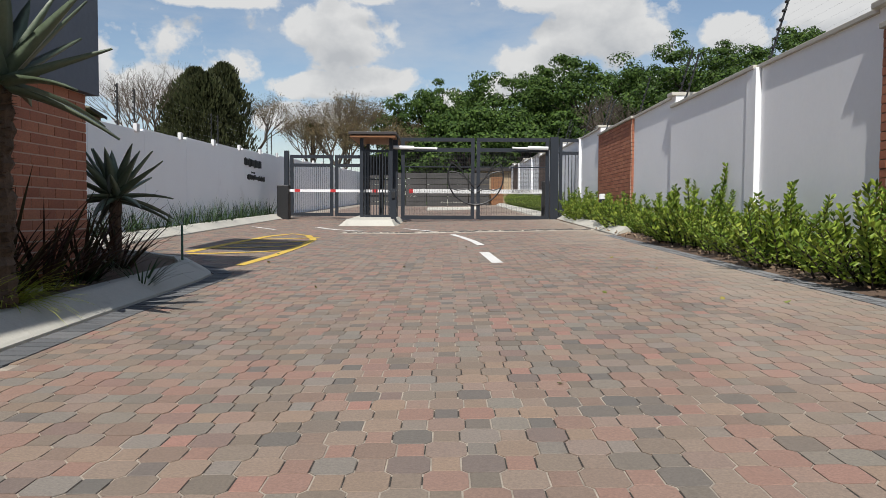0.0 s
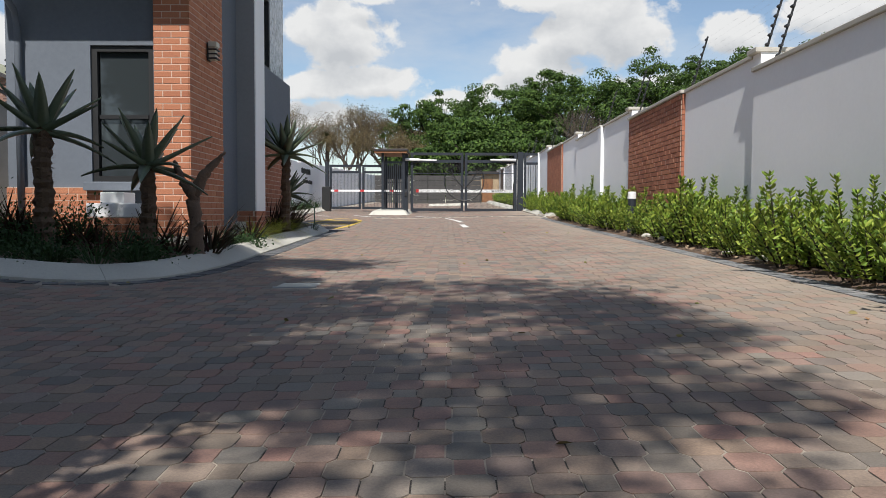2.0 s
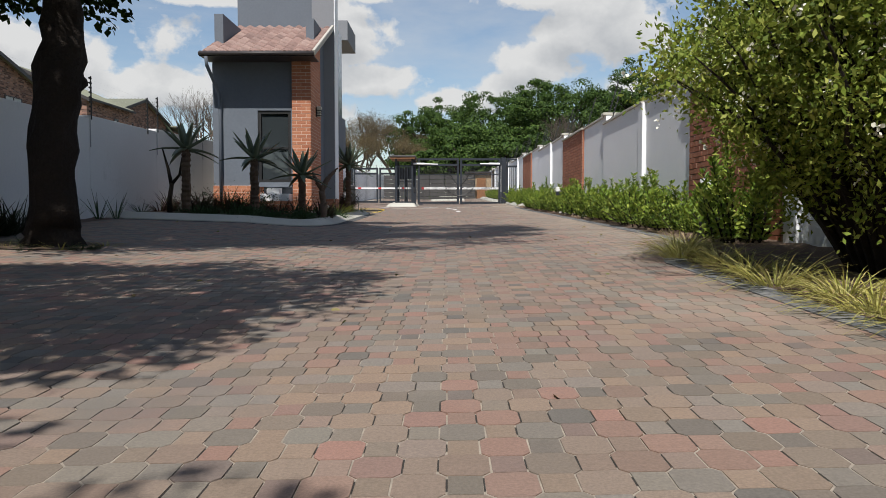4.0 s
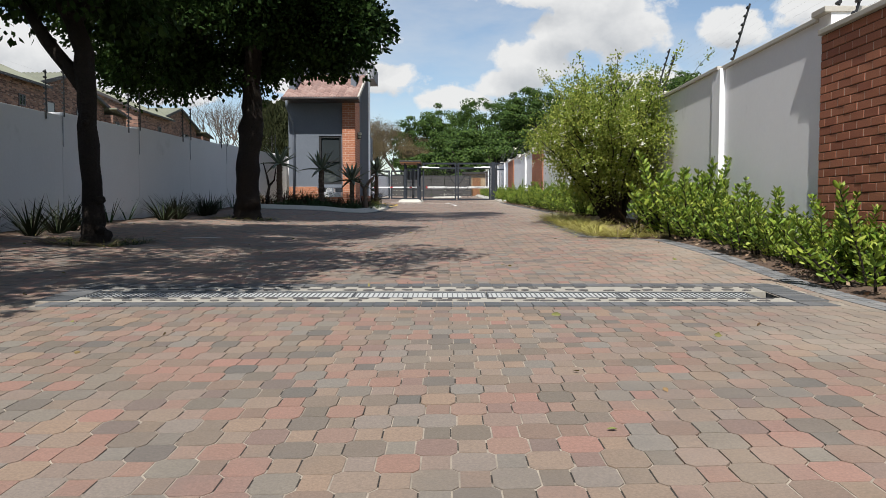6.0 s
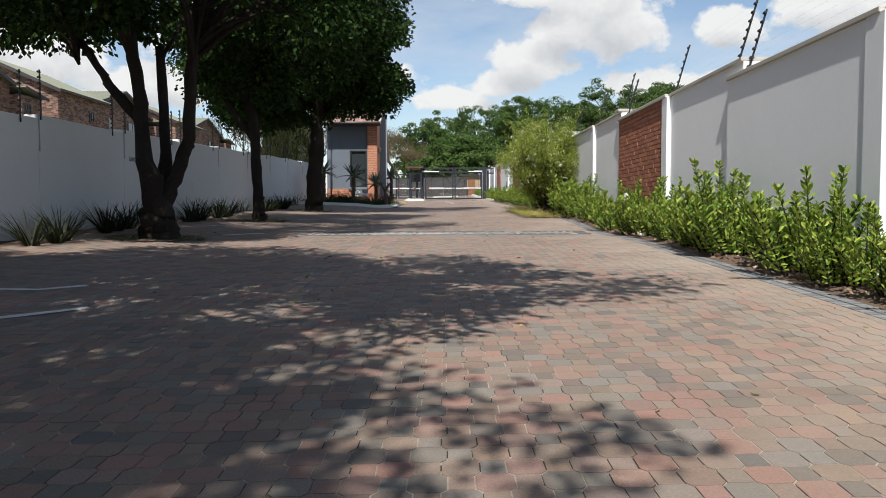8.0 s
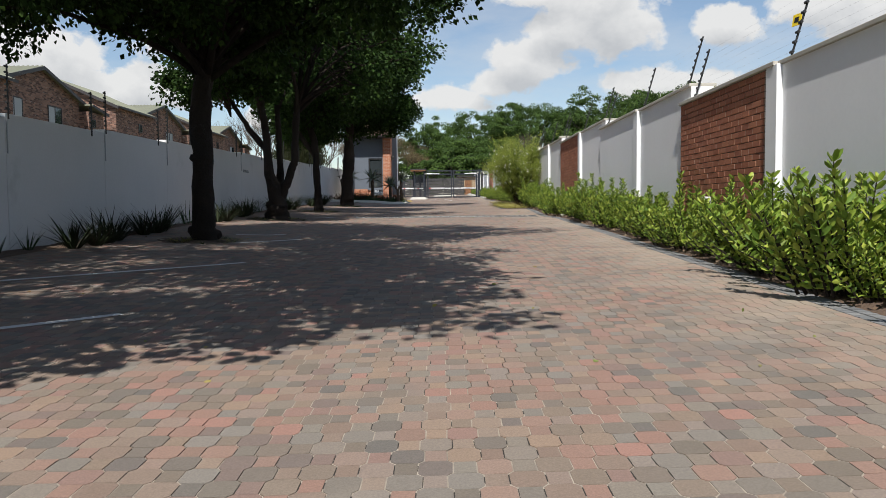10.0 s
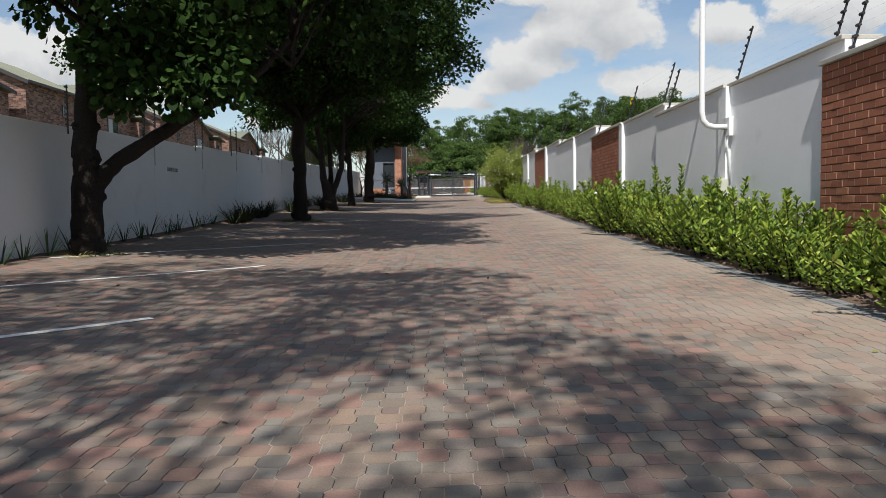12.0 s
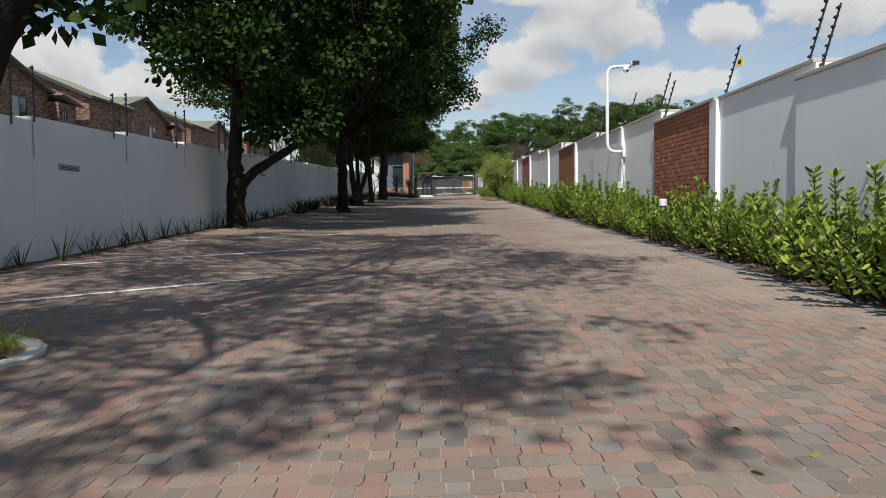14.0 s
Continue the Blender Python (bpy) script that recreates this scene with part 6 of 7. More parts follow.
def kerb_run(name, line, label, inward, seg=0.95):
    k = thing(name, label, "kerb", kind="structure")
    P = [Vector((x, y)) for x, y in line]
    L = [0.0]
    for a, b in zip(P[:-1], P[1:]):
        L.append(L[-1] + (b - a).length)
    def at(s):
        s = min(max(s, 0), L[-1])
        for i in range(len(P) - 1):
            if s <= L[i + 1] + 1e-6:
                f = (s - L[i]) / max(L[i + 1] - L[i], 1e-6)
                d = (P[i + 1] - P[i]).normalized()
                return P[i].lerp(P[i + 1], f), d
    s0 = 0.0
    while s0 < L[-1] - 0.1:
        s1 = min(s0 + seg, L[-1])
        b = Build()
        ns = 4
        for j in range(ns + 1):
            s = s0 + 0.002 + (s1 - s0 - 0.004) * j / ns
            p, _ = at(s)
            pa, _ = at(s - 0.25)
            pb, _ = at(s + 0.25)
            d = (pb - pa).normalized()
            nrm = Vector((-d.y, d.x)) * inward
            for dx, dz in KPROF:
                q = p + nrm * dx
                b.v.append((q.x, q.y, gz(p.x, p.y) + dz))
        m = len(KPROF)
        for j in range(ns):
            for i in range(m - 1):
                f = (j * m + i, j * m + i + 1, (j + 1) * m + i + 1, (j + 1) * m + i)
                b.f.append(f if inward < 0 else f[::-1])
        b.f.append(tuple(range(m)))
        b.f.append(tuple(ns * m + i for i in reversed(range(m))))
        part("kerb_stone", b, concrete_mat, k)
        s0 = s1
    return k


BED = [(-6.58, -2.80), (-5.2, -2.72), (-3.9, -2.62), (-3.3, -2.50), (-2.85, -2.25), (-2.55, -1.85), (-2.38, -1.3), (-2.32, -0.6), (-2.32, 0.5), (-2.36, 3.0), (-2.41, 6.0), (-2.42, 7.2), (-2.5, 7.9), (-2.8, 8.5), (-3.4, 8.9), (-4.4, 9.05), (-5.58, 9.1)]
kerb_run("kerb_bed", BED, "sloped concrete kerb round the gatehouse planting bed", 1)
kerb_run("kerb_north_west", [(-5.0, 9.5), (-4.98, 16), (-4.9, 23.3)], "sloped concrete kerb along the entrance wall bed", 1)
kerb_run("kerb_east", [(3.26, 22.2), (3.22, 18.5), (3.2, 14.2)], "sloped concrete kerb near the entrance gate", 1)
kerb_run("kerb_beyond", [(2.9, 45), (2.85, 34), (2.95, 24.2)], "sloped concrete kerb beyond the gate", 1)
kerb_run("kerb_far_island", [(-1.0, 35.5), (0.2, 35.2), (1.4, 35.4)], "concrete kerb of an island beyond the gate", 1)


def soil_patch(name, outline, label, lift, rows=6):
    """A soil sheet filling an outline, a little uneven."""
    bm = bmesh.new()
    vs = [bm.verts.new((x, y, 0)) for x, y in outline]
    bm.faces.new(vs)
    bmesh.ops.triangulate(bm, faces=bm.faces[:])
    bmesh.ops.subdivide_edges(bm, edges=bm.edges[:], cuts=rows, use_grid_fill=True)
    bmesh.ops.triangulate(bm, faces=bm.faces[:])
    rim = {v for e in bm.edges if e.is_boundary for v in e.verts}
    for v in bm.verts:
        x, y, _ = v.co
        v.co.z = gz(x, y) + (lift + 0.05 * noise.noise(Vector((x * 2.3, y * 2.3, 1))) if v not in rim else lift * 0.8)
    me = bpy.data.meshes.new(name)
    bm.to_mesh(me)
    bm.free()
    return tagged(part(name, me, soil_mat, smooth=True), label, "soil", kind="structure")


def inset(line, d):
    out = []
    for i, (x, y) in enumerate(line):
        a, b = Vector(line[max(i - 1, 0)]), Vector(line[min(i + 1, len(line) - 1)])
        t = (b - a).normalized()
        out.append((x - t.y * d, y + t.x * d))
    return out


soil_patch("bed_soil", inset(BED, 0.30) + [(-5.58, 6.2), (-5.62, 0.5), (-6.58, 0.5)], "dark planted soil of the gatehouse bed", 0.11)


def bed_edge(y):
    """Road side of the east planting bed."""
    y = np.asarray(y, float)
    return EDGE - 0.84 * np.clip(np.minimum((y + 15.95) / 0.9, (-8.4 - y) / 2.4), 0, 1) ** 0.7


def strip_bed(name, inner, outer_x, y0, y1, dy, lift, label):
    b = Build()
    ys = np.arange(y0, y1 + 1e-6, dy)
    n = 6
    for yy in ys:
        a = float(inner(yy))
        for i in range(n):
            x = a + (outer_x - a) * i / (n - 1)
            h = lift * (1 if 0 < i else 0.05) + (0.03 * noise.noise(Vector((x * 3, float(yy) * 3, 0))) if i else 0)
            b.v.append((x, float(yy), gz(x, float(yy)) + h))
    for j in range(len(ys) - 1):
        for i in range(n - 1):
            k = j * n + i
            b.f.append((k, k + 1, k + n + 1, k + n) if outer_x > 0 else (k + 1, k, k + n, k + n + 1))
    return tagged(part(name, b, soil_mat, smooth=True), label, "soil", kind="structure")


strip_bed("east_bed", bed_edge, 4.12, -66, 22.3, 0.25, 0.045, "dark mulched soil bed under the hedge")
strip_bed("west_bed", lambda y: -6.26, -6.62, -66, -2.9, 0.4, 0.02, "narrow soil strip along the foot of the wall")
strip_bed("north_bed", lambda y: -5.28, -5.62, 9.2, 23.4, 0.4, 0.11, "soil bed along the entrance wall")
PITS = ((-4.75, -8.5, 0.72, 0.62), (-4.85, -16.0, 0.66, 0.58), (-4.9, -22.4, 0.8, 0.75), (-4.7, -29.9, 0.72, 0.6))
for px_, py_, rx_, ry_ in PITS:
    soil_patch("tree_pit", [(px_ + rx_ * math.cos(w), py_ + ry_ * math.sin(w)) for w in np.linspace(0, 2 * math.pi, 18, endpoint=False)], "bare soil pit with grass round a tree", 0.015, 3)
soil_patch("tree_pit", [(-4.75, -55.35), (-3.98, -55.2), (-3.68, -54.8), (-3.93, -54.35), (-4.75, -54.05), (-6.2, -54.0), (-6.2, -55.3)], "soil pocket in the paving planted with lime grass", 0.02, 3)
rim = thing("pocket_edging", "low pale concrete edging round a soil pocket", "edging", kind="structure")
for i in range(11):
    w0, w1 = math.radians(-100 + i * 18.2), math.radians(-100 + (i + 0.96) * 18.2)
    b, ring = Build(), []
    for w, r in ((w0, 0.0), (w1, 0.0), (w1, 0.13), (w0, 0.13)):
        ring.append((-4.48 + (0.85 + r) * math.cos(w), -54.72 + (0.62 + r) * math.sin(w)))
    b.add([(x, y, gz(x, y) - 0.03) for x, y in ring] + [(x, y, gz(x, y) + 0.03) for x, y in ring], [(4, 5, 6, 7), (0, 1, 5, 4), (1, 2, 6, 5), (2, 3, 7, 6), (3, 0, 4, 7)])
    part("edging_stone", b, concrete_mat, rim)
# mulch chips and fallen leaves
lrng, nr = random.Random(61), np.random.default_rng(61)
n = 2600
yy = nr.uniform(-60, 16, n)
xx = bed_edge(yy) + np.abs(nr.normal(0.12, 0.18, n))
pts = np.stack([xx, yy, lie(xx, yy) + 0.05], 1)
chips = part("mulch_chips", fast_mesh("mulch_chips", *leaf_arrays(pts, nr.normal(size=(n, 3)) * np.array([1, 1, 0.25]), 0.055, nr, False, 0.6)), mat("mulch", (0, 0, 0), (0, 0, 0), 4, 0.9, 0, pick="island", tones=((0.30, 0.20, 0.12), (0.16, 0.10, 0.06), (0.40, 0.30, 0.2), (0.10, 0.065, 0.04))))
tagged(chips, "scattered pale mulch chips and dry leaves under the hedge", "mulch", kind="stuff")
n = 300
xx, yy = nr.uniform(-6, 3.1, n), nr.uniform(-58, 12, n)
pts = np.stack([xx, yy, lie(xx, yy) + 0.008], 1)
fallen = part("fallen_leaves", fast_mesh("fallen_leaves", *leaf_arrays(pts, nr.normal(size=(n, 3)) * np.array([1, 1, 0.15]), 0.05, nr, True, 0.5)), mat("fallen_leaf", (0, 0, 0), (0, 0, 0), 4, 0.8, 0, pick="island", tones=((0.30, 0.26, 0.06), (0.22, 0.16, 0.07), (0.16, 0.20, 0.05), (0.25, 0.14, 0.07))))
tagged(fallen, "a few fallen leaves scattered on the paving", "leaves", kind="stuff")
for i, (sx, sy) in enumerate(((3.35, 2.2), (3.42, 1.6), (3.3, -0.5), (3.36, -1.3), (3.4, -22.6), (3.3, -23.0), (3.34, 3.1))):
    bmr = bmesh.new()
    bmesh.ops.create_icosphere(bmr, subdivisions=2, radius=0.07)
    for v in bmr.verts:
        v.co = Vector((v.co.x * 1.3, v.co.y, v.co.z * 0.6)) * (1 + 0.25 * noise.noise(v.co * 12 + Vector((i * 3, 0, 0))))
    me = bpy.data.meshes.new("stone")
    bmr.to_mesh(me)
    bmr.free()
    st_ = tagged(part("stone", me, concrete_mat), "pale loose stone at the edge of the bed", "stone", group="loose stones")
    st_.matrix_basis = pose(sx, sy, gz(sx, sy) + 0.06, 0, 0, i * 50)

# ---- slotted drain across the drive ----
drain = thing("channel_drain", "channel drain with galvanised grating between stone set mortar strips", "drain", kind="structure")
def flat(b, x0, x1, y0, y1, z0, z1):
    n = len(b.v)
    b.box(x0, x1, y0, y1, z0, z1)
    b.v[n:] = [(x, y, z + gz(x, y)) for x, y, z in b.v[n:]]
    return b
for y0, y1 in ((-20.48, -20.21), (-20.99, -20.79)):
    s = Build()
    for i in range(12):
        a, c = DX0 + (DX1 - DX0) * i / 12, DX0 + (DX1 - DX0) * (i + 1) / 12
        flat(s, a, c, y0, y1, -0.05, 0.002)
    part("mortar_strip", s, mat("pale_mortar", (0.37, 0.345, 0.295), (0.28, 0.26, 0.22), 18, 0.95, 0.4, 120), drain)
    srng = random.Random(int(-y0 * 100))
    x = DX0 + 0.1
    while x < DX1 - 0.1:
        for lane in (0.27, 0.75):
            if srng.random() < 0.95:
                cx, cy = x + (0.075 if lane > 0.5 else 0) + srng.uniform(-0.03, 0.03), y0 + (y1 - y0) * (lane + srng.uniform(-0.06, 0.06))
                rx, ry = srng.uniform(0.038, 0.072), (y1 - y0) * srng.uniform(0.13, 0.20)
                nn = 8
                ring = [(cx + rx * math.cos(w) * srng.uniform(0.7, 1.2), cy + ry * math.sin(w) * srng.uniform(0.6, 1.25)) for w in np.linspace(0, 2 * math.pi, nn, endpoint=False)]
                g = gz(cx, cy)
                sb = Build().add([(a, c, g - 0.01) for a, c in ring] + [(cx + (a - cx) * 0.85, cy + (c - cy) * 0.85, g + 0.008) for a, c in ring], [tuple(range(nn, 2 * nn))] + [(i, (i + 1) % nn, nn + (i + 1) % nn, nn + i) for i in range(nn)])
                part("stone", sb, stone_mat, drain)
        x += srng.uniform(0.135, 0.175)
part("channel", flat(Build(), DX0, DX1, -20.79, -20.48, -0.16, -0.10), black_mat, drain)
x = DX0
while x < DX1 - 0.2:
    x1 = min(x + 1.0, DX1)
    gr = thing("drain_grating", "galvanised steel drain grating panel", "grating", kind="structure")
    f = Build()
    flat(f, x + 0.004, x1 - 0.004, -20.79, -20.77, -0.03, 0.003)
    flat(f, x + 0.004, x1 - 0.004, -20.50, -20.48, -0.03, 0.003)
    flat(f, x + 0.004, x + 0.014, -20.77, -20.50, -0.03, 0.003)
    flat(f, x1 - 0.014, x1 - 0.004, -20.77, -20.50, -0.03, 0.003)
    part("frame", f, weathered_zinc_mat, gr)
    cb = Build()
    n = int((x1 - x) / 0.036)
    for i in range(1, n):
        flat(cb, x + (x1 - x) * i / n - 0.003, x + (x1 - x) * i / n + 0.003, -20.77, -20.50, -0.025, 0.004)
    tagged(part("cross_bar_row", cb, weathered_zinc_mat, gr), kind="stuff")
    for i in range(1, 6):
        part("bar", flat(Build(), x + 0.014, x1 - 0.014, -20.77 + 0.045 * i - 0.006, -20.77 + 0.045 * i + 0.006, -0.035, 0.0), sunlit_zinc_mat, gr)
    x = x1
band = thing("stone_band", "pale stone set strip crossing the drive before the gate", "paving", kind="structure")
brng = random.Random(15)
s = Build()
for i in range(14):
    a, c = -2.3 + 5.5 * i / 14, -2.3 + 5.5 * (i + 1) / 14
    flat(s, a, c, 16.2, 16.75, -0.05, 0.003)
part("mortar_strip", s, mortar_mat, band)
s = Build()
for i in range(150):
    cx, cy = brng.uniform(-2.25, 3.15), brng.uniform(16.24, 16.7)
    flat(s, cx - 0.05, cx + 0.05, cy - 0.03, cy + 0.03, 0, 0.012)
tagged(part("stone_field", s, stone_mat, band), kind="stuff")

# ---- dark edge blocks ----
def blocks(name, cells, label, material=grey_block_mat):
    b = Build()
    for (cx, cy, lx, ly, rot) in cells:
        g = gz(cx, cy)
        b.box(-lx / 2, lx / 2, -ly / 2, ly / 2, -0.05, 0.005 + 0.0015 * math.sin(cx * 91 + cy * 57), m=pose(cx, cy, g, 0, 0, rot))
    return tagged(part(name, b, material), label, "paving", kind="structure")


cells = []
y = -60.0
while y < 14.2:
    e, e2 = float(bed_edge(y)), float(bed_edge(y + 0.11))
    rot = math.degrees(math.atan2(-(e2 - e), 0.11))
    cells.append((e - 0.052, y + 0.055, 0.098, 0.104, rot))
    cells.append((e - 0.156, y + 0.055, 0.098, 0.104, rot))
    y += 0.11
blocks("edge_blocks_east", cells, "double course of blue-grey edge blocks along the hedge bed", edge_block_mat)
cells = []
P = [Vector(p) for p in BED[:-1]]
for a, b in zip(P[:-1], P[1:]):
    d = (b - a)
    n = max(1, int(d.length / 0.115))
    t = d.normalized()
    for i in range(n):
        p = a.lerp(b, (i + 0.5) / n) + Vector((t.y, -t.x)) * 0.11
        cells.append((p.x, p.y, d.length / n - 0.006, 0.19, math.degrees(math.atan2(t.y, t.x))))
blocks("edge_blocks_bed", cells, "course of dark grey edge blocks along the kerb")
cells = []
x = DX0 - 0.12
while x < DX1 + 0.12:
    for yc, ly in ((-20.11, 0.19), (-21.09, 0.19)):
        cells.append((x + 0.055, yc, 0.105, ly, 0))
    x += 0.11
for yy in np.arange(-20.95, -20.2, 0.12):
    for xc in (DX0 - 0.13, DX1 + 0.13):
        cells.append((xc, float(yy) + 0.06, 0.24, 0.114, 0))
blocks("edge_blocks_drain", cells, "dark grey header blocks either side of the drain")

# ---- bricks of the boundary wall ----
for k, face, mid, far, low, top in brick_jobs:
    if k < -2:
        continue
    quoin = k in (0, -2)
    lo_y, hi_y = (mid + 0.005, far - 0.01) if quoin else (mid + 0.205, far - 0.01)
    rows, perps = Build(), Build()
    n_rows = int((top - 0.06 - low - 0.3) / 0.0835)
    seen_from = gz(3.9, mid) + 0.35
    for j in range(n_rows):
        z = top - 0.06 - 0.043 - j * 0.0835
        cells = []
        if j % 2 == 0:
            cells.append((hi_y - 0.053, True))
        y = hi_y - (0.0 if j % 2 else 0.116)
        while y - 0.222 > lo_y - 0.12:
            if y - 0.222 < lo_y:
                if y - 0.106 >= lo_y - 0.02:
                    cells.append((y - 0.053, True))
                break
            cells.append((y - 0.111, False))
            y -= 0.232
        for yc, half in cells:
            # upright joints are filled flush, bed joints are raked out
            edge = yc - (0.053 if half else 0.111)
            if edge - 0.01 > lo_y:
                perps.box(face - 0.001, face + 0.012, edge - 0.0105, edge + 0.002, z - 0.035, z + 0.035)
            if z > seen_from and k in (0, 2, 4, 6, 8):
                piece("brick", brick_half_me if half else brick_full_me, wall_east, Matrix.Translation((face + 0.002 * math.sin(yc * 37 + z * 91), yc, z)))
            else:
                h = 0.053 if half else 0.111
                rows.box(face - 0.03 + 0.025, face + 0.005, yc - h, yc + h, z - 0.0365, z + 0.0365)
        if quoin:
            for xc, hw in (((face + 0.05, 0.05), (face + 0.155, 0.05)) if j % 2 else ((face + 0.10, 0.10),)):
                rows.box(xc - hw, xc + hw, mid - 0.012, mid + 0.004, z - 0.0365, z + 0.0365)
    if rows.v:
        tagged(part("brickwork", rows, brick_join_mat, wall_east), kind="stuff")
    tagged(part("mortar_joint", perps, wall_mortar_mat, wall_east), kind="stuff")

# ---- bricks of the gatehouse ----
def brick_shell(parent, x0, x1, y0, y1, z0, z1, faces, single, rows_mat=pillar_join_mat):
    """Running bond on the named faces of a block: 's' towards the drive's south, 'e' towards the drive."""
    part("brick_backing", Build().box(x0 + 0.0045, x1 - 0.0045, y0 + 0.0045, y1 - 0.0045, z0, z1), wall_mortar_mat, parent)
    full, half, header = Build(), Build(), Build()
    full.box(-0.111, 0.111, -0.006, 0.02, -0.036, 0.036, bevel=0.004)
    half.box(-0.053, 0.053, -0.006, 0.02, -0.036, 0.036, bevel=0.004)
    fm, hm = full.mesh("brick"), half.mesh("brick")
    fm.materials.append(pillar_brick_mat)
    hm.materials.append(pillar_brick_mat)
    rest = Build()
    for j in range(int((z1 - z0) / 0.0835)):
        z = z1 - 0.043 - j * 0.0835
        for f in faces:
            a, b = (x0, x1) if f == "s" else (y0, y1)
            span = b - a
            u = a
            first = j % 2 == (0 if f == "s" else 1)
            lst = []
            if first:
                lst.append((u, 0.106))
                u += 0.116
            while u < b - 0.05:
                w = min(0.222, b - u)
                if w < 0.2:
                    w = b - u
                lst.append((u, w))
                u += w + 0.01
            for u0, w in lst:
                c = u0 + w / 2
                m = pose(c, y0 + 0.006, z) if f == "s" else pose(x1 - 0.006, c, z, 0, 0, 90)
                if single and abs(w - 0.222) < 0.012:
                    piece("brick", fm, parent, m)
                elif single and abs(w - 0.106) < 0.012:
                    piece("brick", hm, parent, m)
                else:
                    rest.box(-w / 2, w / 2, -0.006, 0.02, -0.036, 0.036, m=m)
    if rest.v:
        tagged(part("brickwork", rest, rows_mat, parent), kind="stuff")


pillar = part("pillar", Build().box(-3.60, -3.16, 0.82, 2.18, gl, 4.02), wall_mortar_mat, house, "orange face brick pillar")
brick_shell(pillar, -3.61, -3.146, 0.80, 2.20, 0.15, 4.04, "se", True)
gable = Build()
for j in range(10):
    z = 4.08 + j * 0.0835
    y_lo = RY0 + (z + 0.12 - RZ0) * (RY1 - RY0) / (RZ1 - RZ0)
    if y_lo < 2.1:
        gable.box(-3.60, -3.151, max(y_lo, 0.806), 2.194, z - 0.041, z + 0.036)
part("gable_course", gable, pillar_join_mat, pillar)
brick_shell(house, -5.58, -4.34, 0.87, 0.94, 0.2, 0.96, "s", False)
brick_shell(house, -4.334, -3.62, 0.38, 0.90, 0.15, 0.575, "se", False)
brick_shell(house, -3.52, -2.895, 3.08, 3.68, 0.15, 0.67, "se", False, brick_join_mat)
brick_shell(house, -4.36, -3.17, 3.70, 6.54, 0.2, 1.92, "e", False, brick_join_mat)

# ---- paving bricks ----
PX, PR = 0.2285, 0.132
def in_poly(x, y, poly):
    inside = np.zeros(len(x), bool)
    for (x0, y0), (x1, y1) in zip(poly, poly[1:] + poly[:1]):
        hit = ((y0 > y) != (y1 > y)) & (x < (x1 - x0) * (y - y0) / (y1 - y0 + 1e-12) + x0)
        inside ^= hit
    return inside


jj, ii = np.meshgrid(np.arange(int(-63.0 / PR), int(45 / PR)), np.arange(-29, 15), indexing="ij")
jj, ii = jj.ravel(), ii.ravel()
oct_x, cy_ = ii * PX + (jj % 2) * PX / 2, jj * PR
rect_x = oct_x + PX / 2
bed_poly = [tuple(p) for p in inset(BED, -0.20)] + [(-6.7, 9.3), (-6.7, -2.6)]


def keep(x, y):
    ok = (x < bed_edge(y) - 0.125) & (x > -6.3) & ~in_poly(x, y, bed_poly)
    ok &= ~((y > -21.245) & (y < -19.94) & (x > DX0 - 0.25) & (x < DX1 + 0.25))
    ok &= ~((x > -1.37) & (x < -0.92) & (y > -2.52) & (y < -2.05))
    ok &= ~((y > 16.1) & (y < 16.85) & (x > -2.3))
    ok &= ~((y > 9.0) & (x < -5.0))
    ok &= ~((y > 19.5) & (y < 24.2) & (x > -2.95) & (x < -1.3))
    ok &= ~((y > 23.6) & ((x > 2.85) | (x < -4.85)))
    for a, b, rx, ry in PITS:
        ok &= ((x - a) / rx) ** 2 + ((y - b) / ry) ** 2 > 1.0
    ok &= ~((x < -3.8) & (y > -55.2) & (y < -54.0))
    return ok


OCT = np.array([(-0.0655, -0.0505), (-0.0465, -0.0725), (0.0465, -0.0725), (0.0655, -0.0505), (0.0655, 0.0505), (0.0465, 0.0725), (-0.0465, 0.0725), (-0.0655, 0.0505)])
REC = np.array([(-0.0430, -0.0560), (0.0430, -0.0560), (0.0430, 0.0560), (-0.0430, 0.0560)])
part_zone = lambda x, y: (x > -1.06) & (x < 1.12) & (y > 1.9) & (y < 3.9)
nr = np.random.default_rng(7)
V, Lp, S, off = [], [], [], 0
sx_, sy_ = [], []
road_pieces = thing("paving", "weathered red, brown and grey interlocking brick pavers", "paving", kind="structure")
shapes = {}
for nm, ring in (("paver", OCT), ("small_paver", REC)):
    b = Build()
    m = len(ring)
    inner = ring * 0.975
    b.add([(x, y, -0.014) for x, y in ring] + [(x, y, -0.0012) for x, y in ring] + [(x, y, 0.0) for x, y in inner], [tuple(range(2 * m, 3 * m))] + [(i, (i + 1) % m, m + (i + 1) % m, m + i) for i in range(m)] + [(m + i, m + (i + 1) % m, 2 * m + (i + 1) % m, 2 * m + i) for i in range(m)])
    shapes[nm] = b.mesh(nm)
    shapes[nm].materials.append(paver_piece_mat)
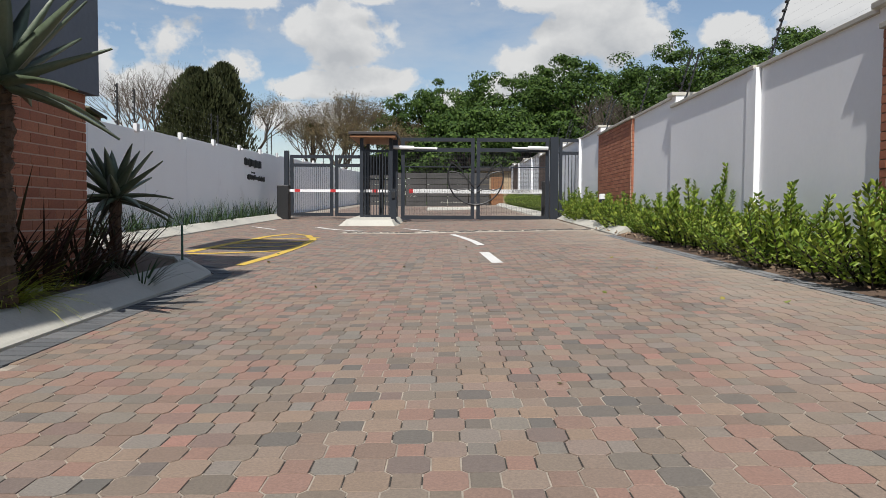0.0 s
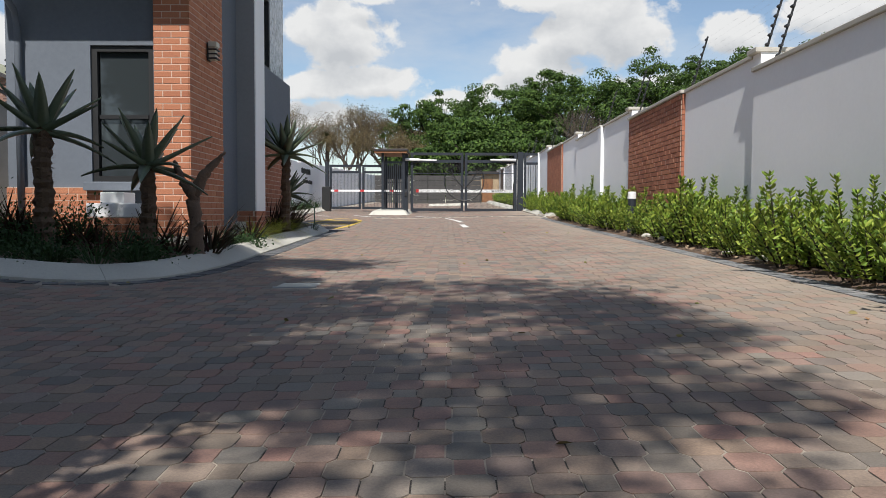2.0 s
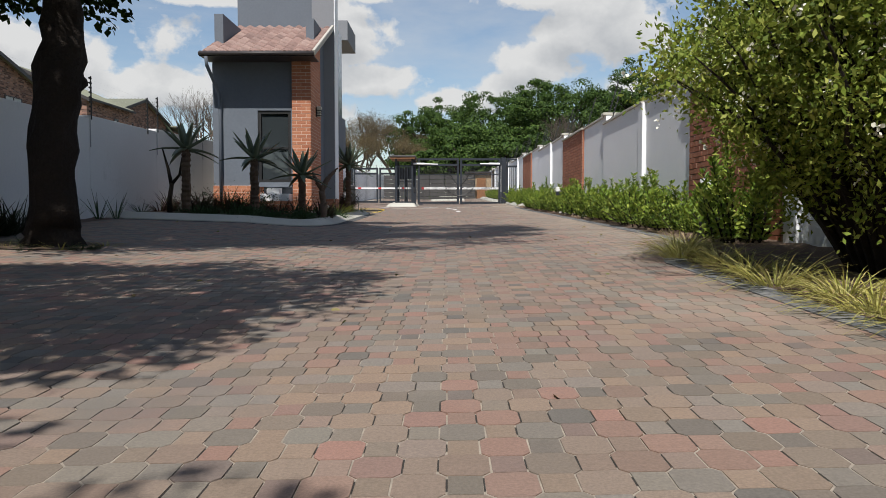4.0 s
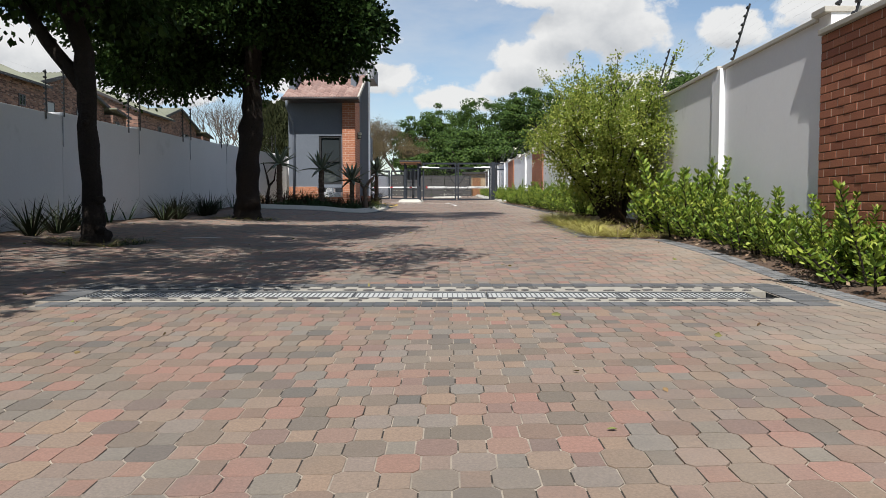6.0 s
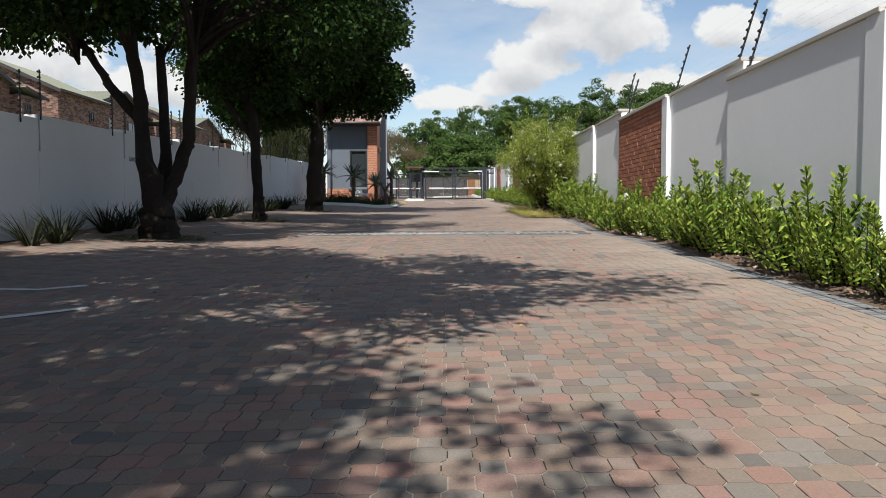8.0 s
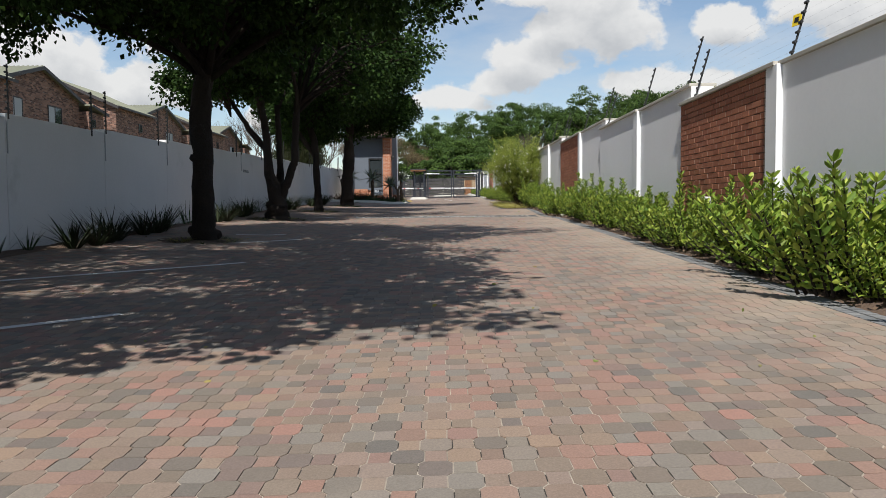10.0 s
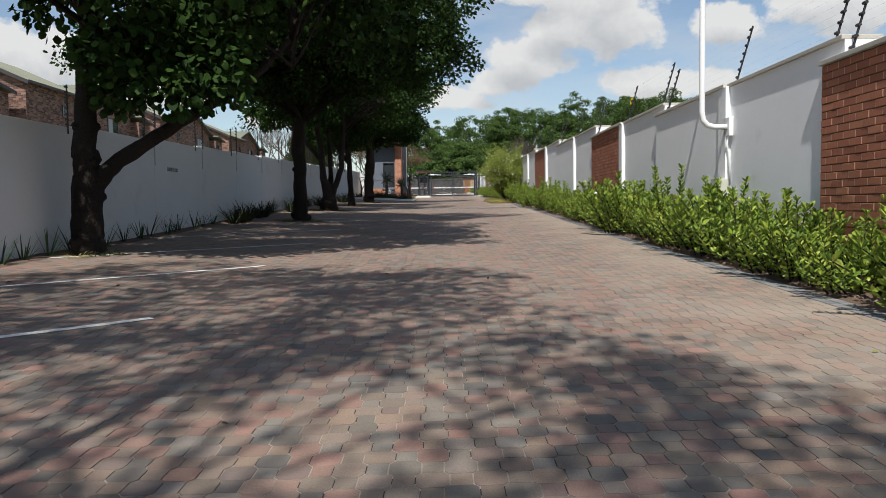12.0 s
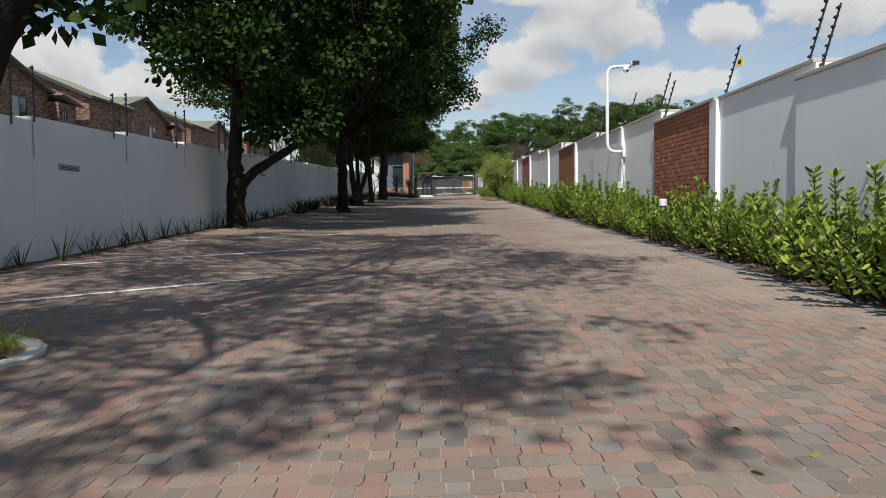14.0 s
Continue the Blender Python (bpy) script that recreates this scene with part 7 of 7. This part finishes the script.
for nm, ring, cx in (("paver", OCT, oct_x), ("small_paver", REC, rect_x)):
    ok = keep(cx, cy_)
    zone = ok & part_zone(cx, cy_)
    if nm == "paver":
        for side in (-0.0684, 0.0684):
            bare = ok & (nr.uniform(0, 1, len(cx)) < 0.5)
            sx_.append(cx[bare] + side)
            sy_.append(cy_[bare])
    for x, y in zip(cx[zone], cy_[zone]):
        slope = (gz(x, y + 0.1) - gz(x, y - 0.1)) / 0.2
        piece(nm, shapes[nm], road_pieces, Matrix.Translation((x, y, gz(x, y) + 0.001)) @ pose(0, 0, 0, math.degrees(slope), -1.4, random.uniform(-0.8, 0.8)))
    rest = ok & ~zone
    X, Y = cx[rest], cy_[rest]
    n, m = len(X), len(ring)
    ang = nr.normal(0, 0.012, n)
    ca, sa = np.cos(ang)[:, None], np.sin(ang)[:, None]
    rx = ring[:, 0][None] * ca - ring[:, 1][None] * sa
    ry = ring[:, 0][None] * sa + ring[:, 1][None] * ca
    tiltx, tilty, dz = nr.normal(0, 0.003, n)[:, None], nr.normal(0, 0.003, n)[:, None], np.abs(nr.normal(0, 0.0006, n))[:, None]
    gx, gy = X[:, None] + rx, Y[:, None] + ry
    zt = lie(gx, gy) + dz + tiltx * rx + tilty * ry
    low = np.stack([gx, gy, zt - 0.016], -1)
    rim = np.stack([gx, gy, zt], -1)
    V.append(np.concatenate([low, rim], 1).reshape(-1, 3))
    o = off + (np.arange(n) * 2 * m)[:, None]
    a = np.arange(m)
    bq = (a + 1) % m
    cap = (o + (m + a)[None]).ravel()
    q1 = (o[:, :, None] + np.stack([a, bq, m + bq, m + a], 1)[None]).ravel()
    Lp += [cap, q1]
    S += [np.full(n, m), np.full(n * m, 4)]
    off += n * 2 * m
field = fast_mesh("paver_field", np.concatenate(V), np.concatenate(Lp), np.concatenate(S))
field.polygons.foreach_set("use_smooth", np.zeros(len(field.polygons), dtype=bool))
pave = part("paver_field", field, paver_mat, road_pieces)
tagged(pave, kind="stuff")
# flat dark strips paint the shade in joints where the sand has washed out
sx, sy = np.concatenate(sx_), np.concatenate(sy_)
half = nr.uniform(0.026, 0.050, len(sx))
wide = nr.uniform(0.0016, 0.0030, len(sx))
qx = sx[:, None] + wide[:, None] * np.array([-1, 1, 1, -1])
qy = sy[:, None] + half[:, None] * np.array([-1, -1, 1, 1])
slits = fast_mesh("open_joints", np.stack([qx, qy, lie(qx, qy) - 0.0004], -1).reshape(-1, 3), np.arange(4 * len(sx)), np.full(len(sx), 4))
tagged(part("open_joints", slits, joint_shade_mat, road_pieces, "dark strips painting the shade in open joints between the pavers"), kind="stuff")
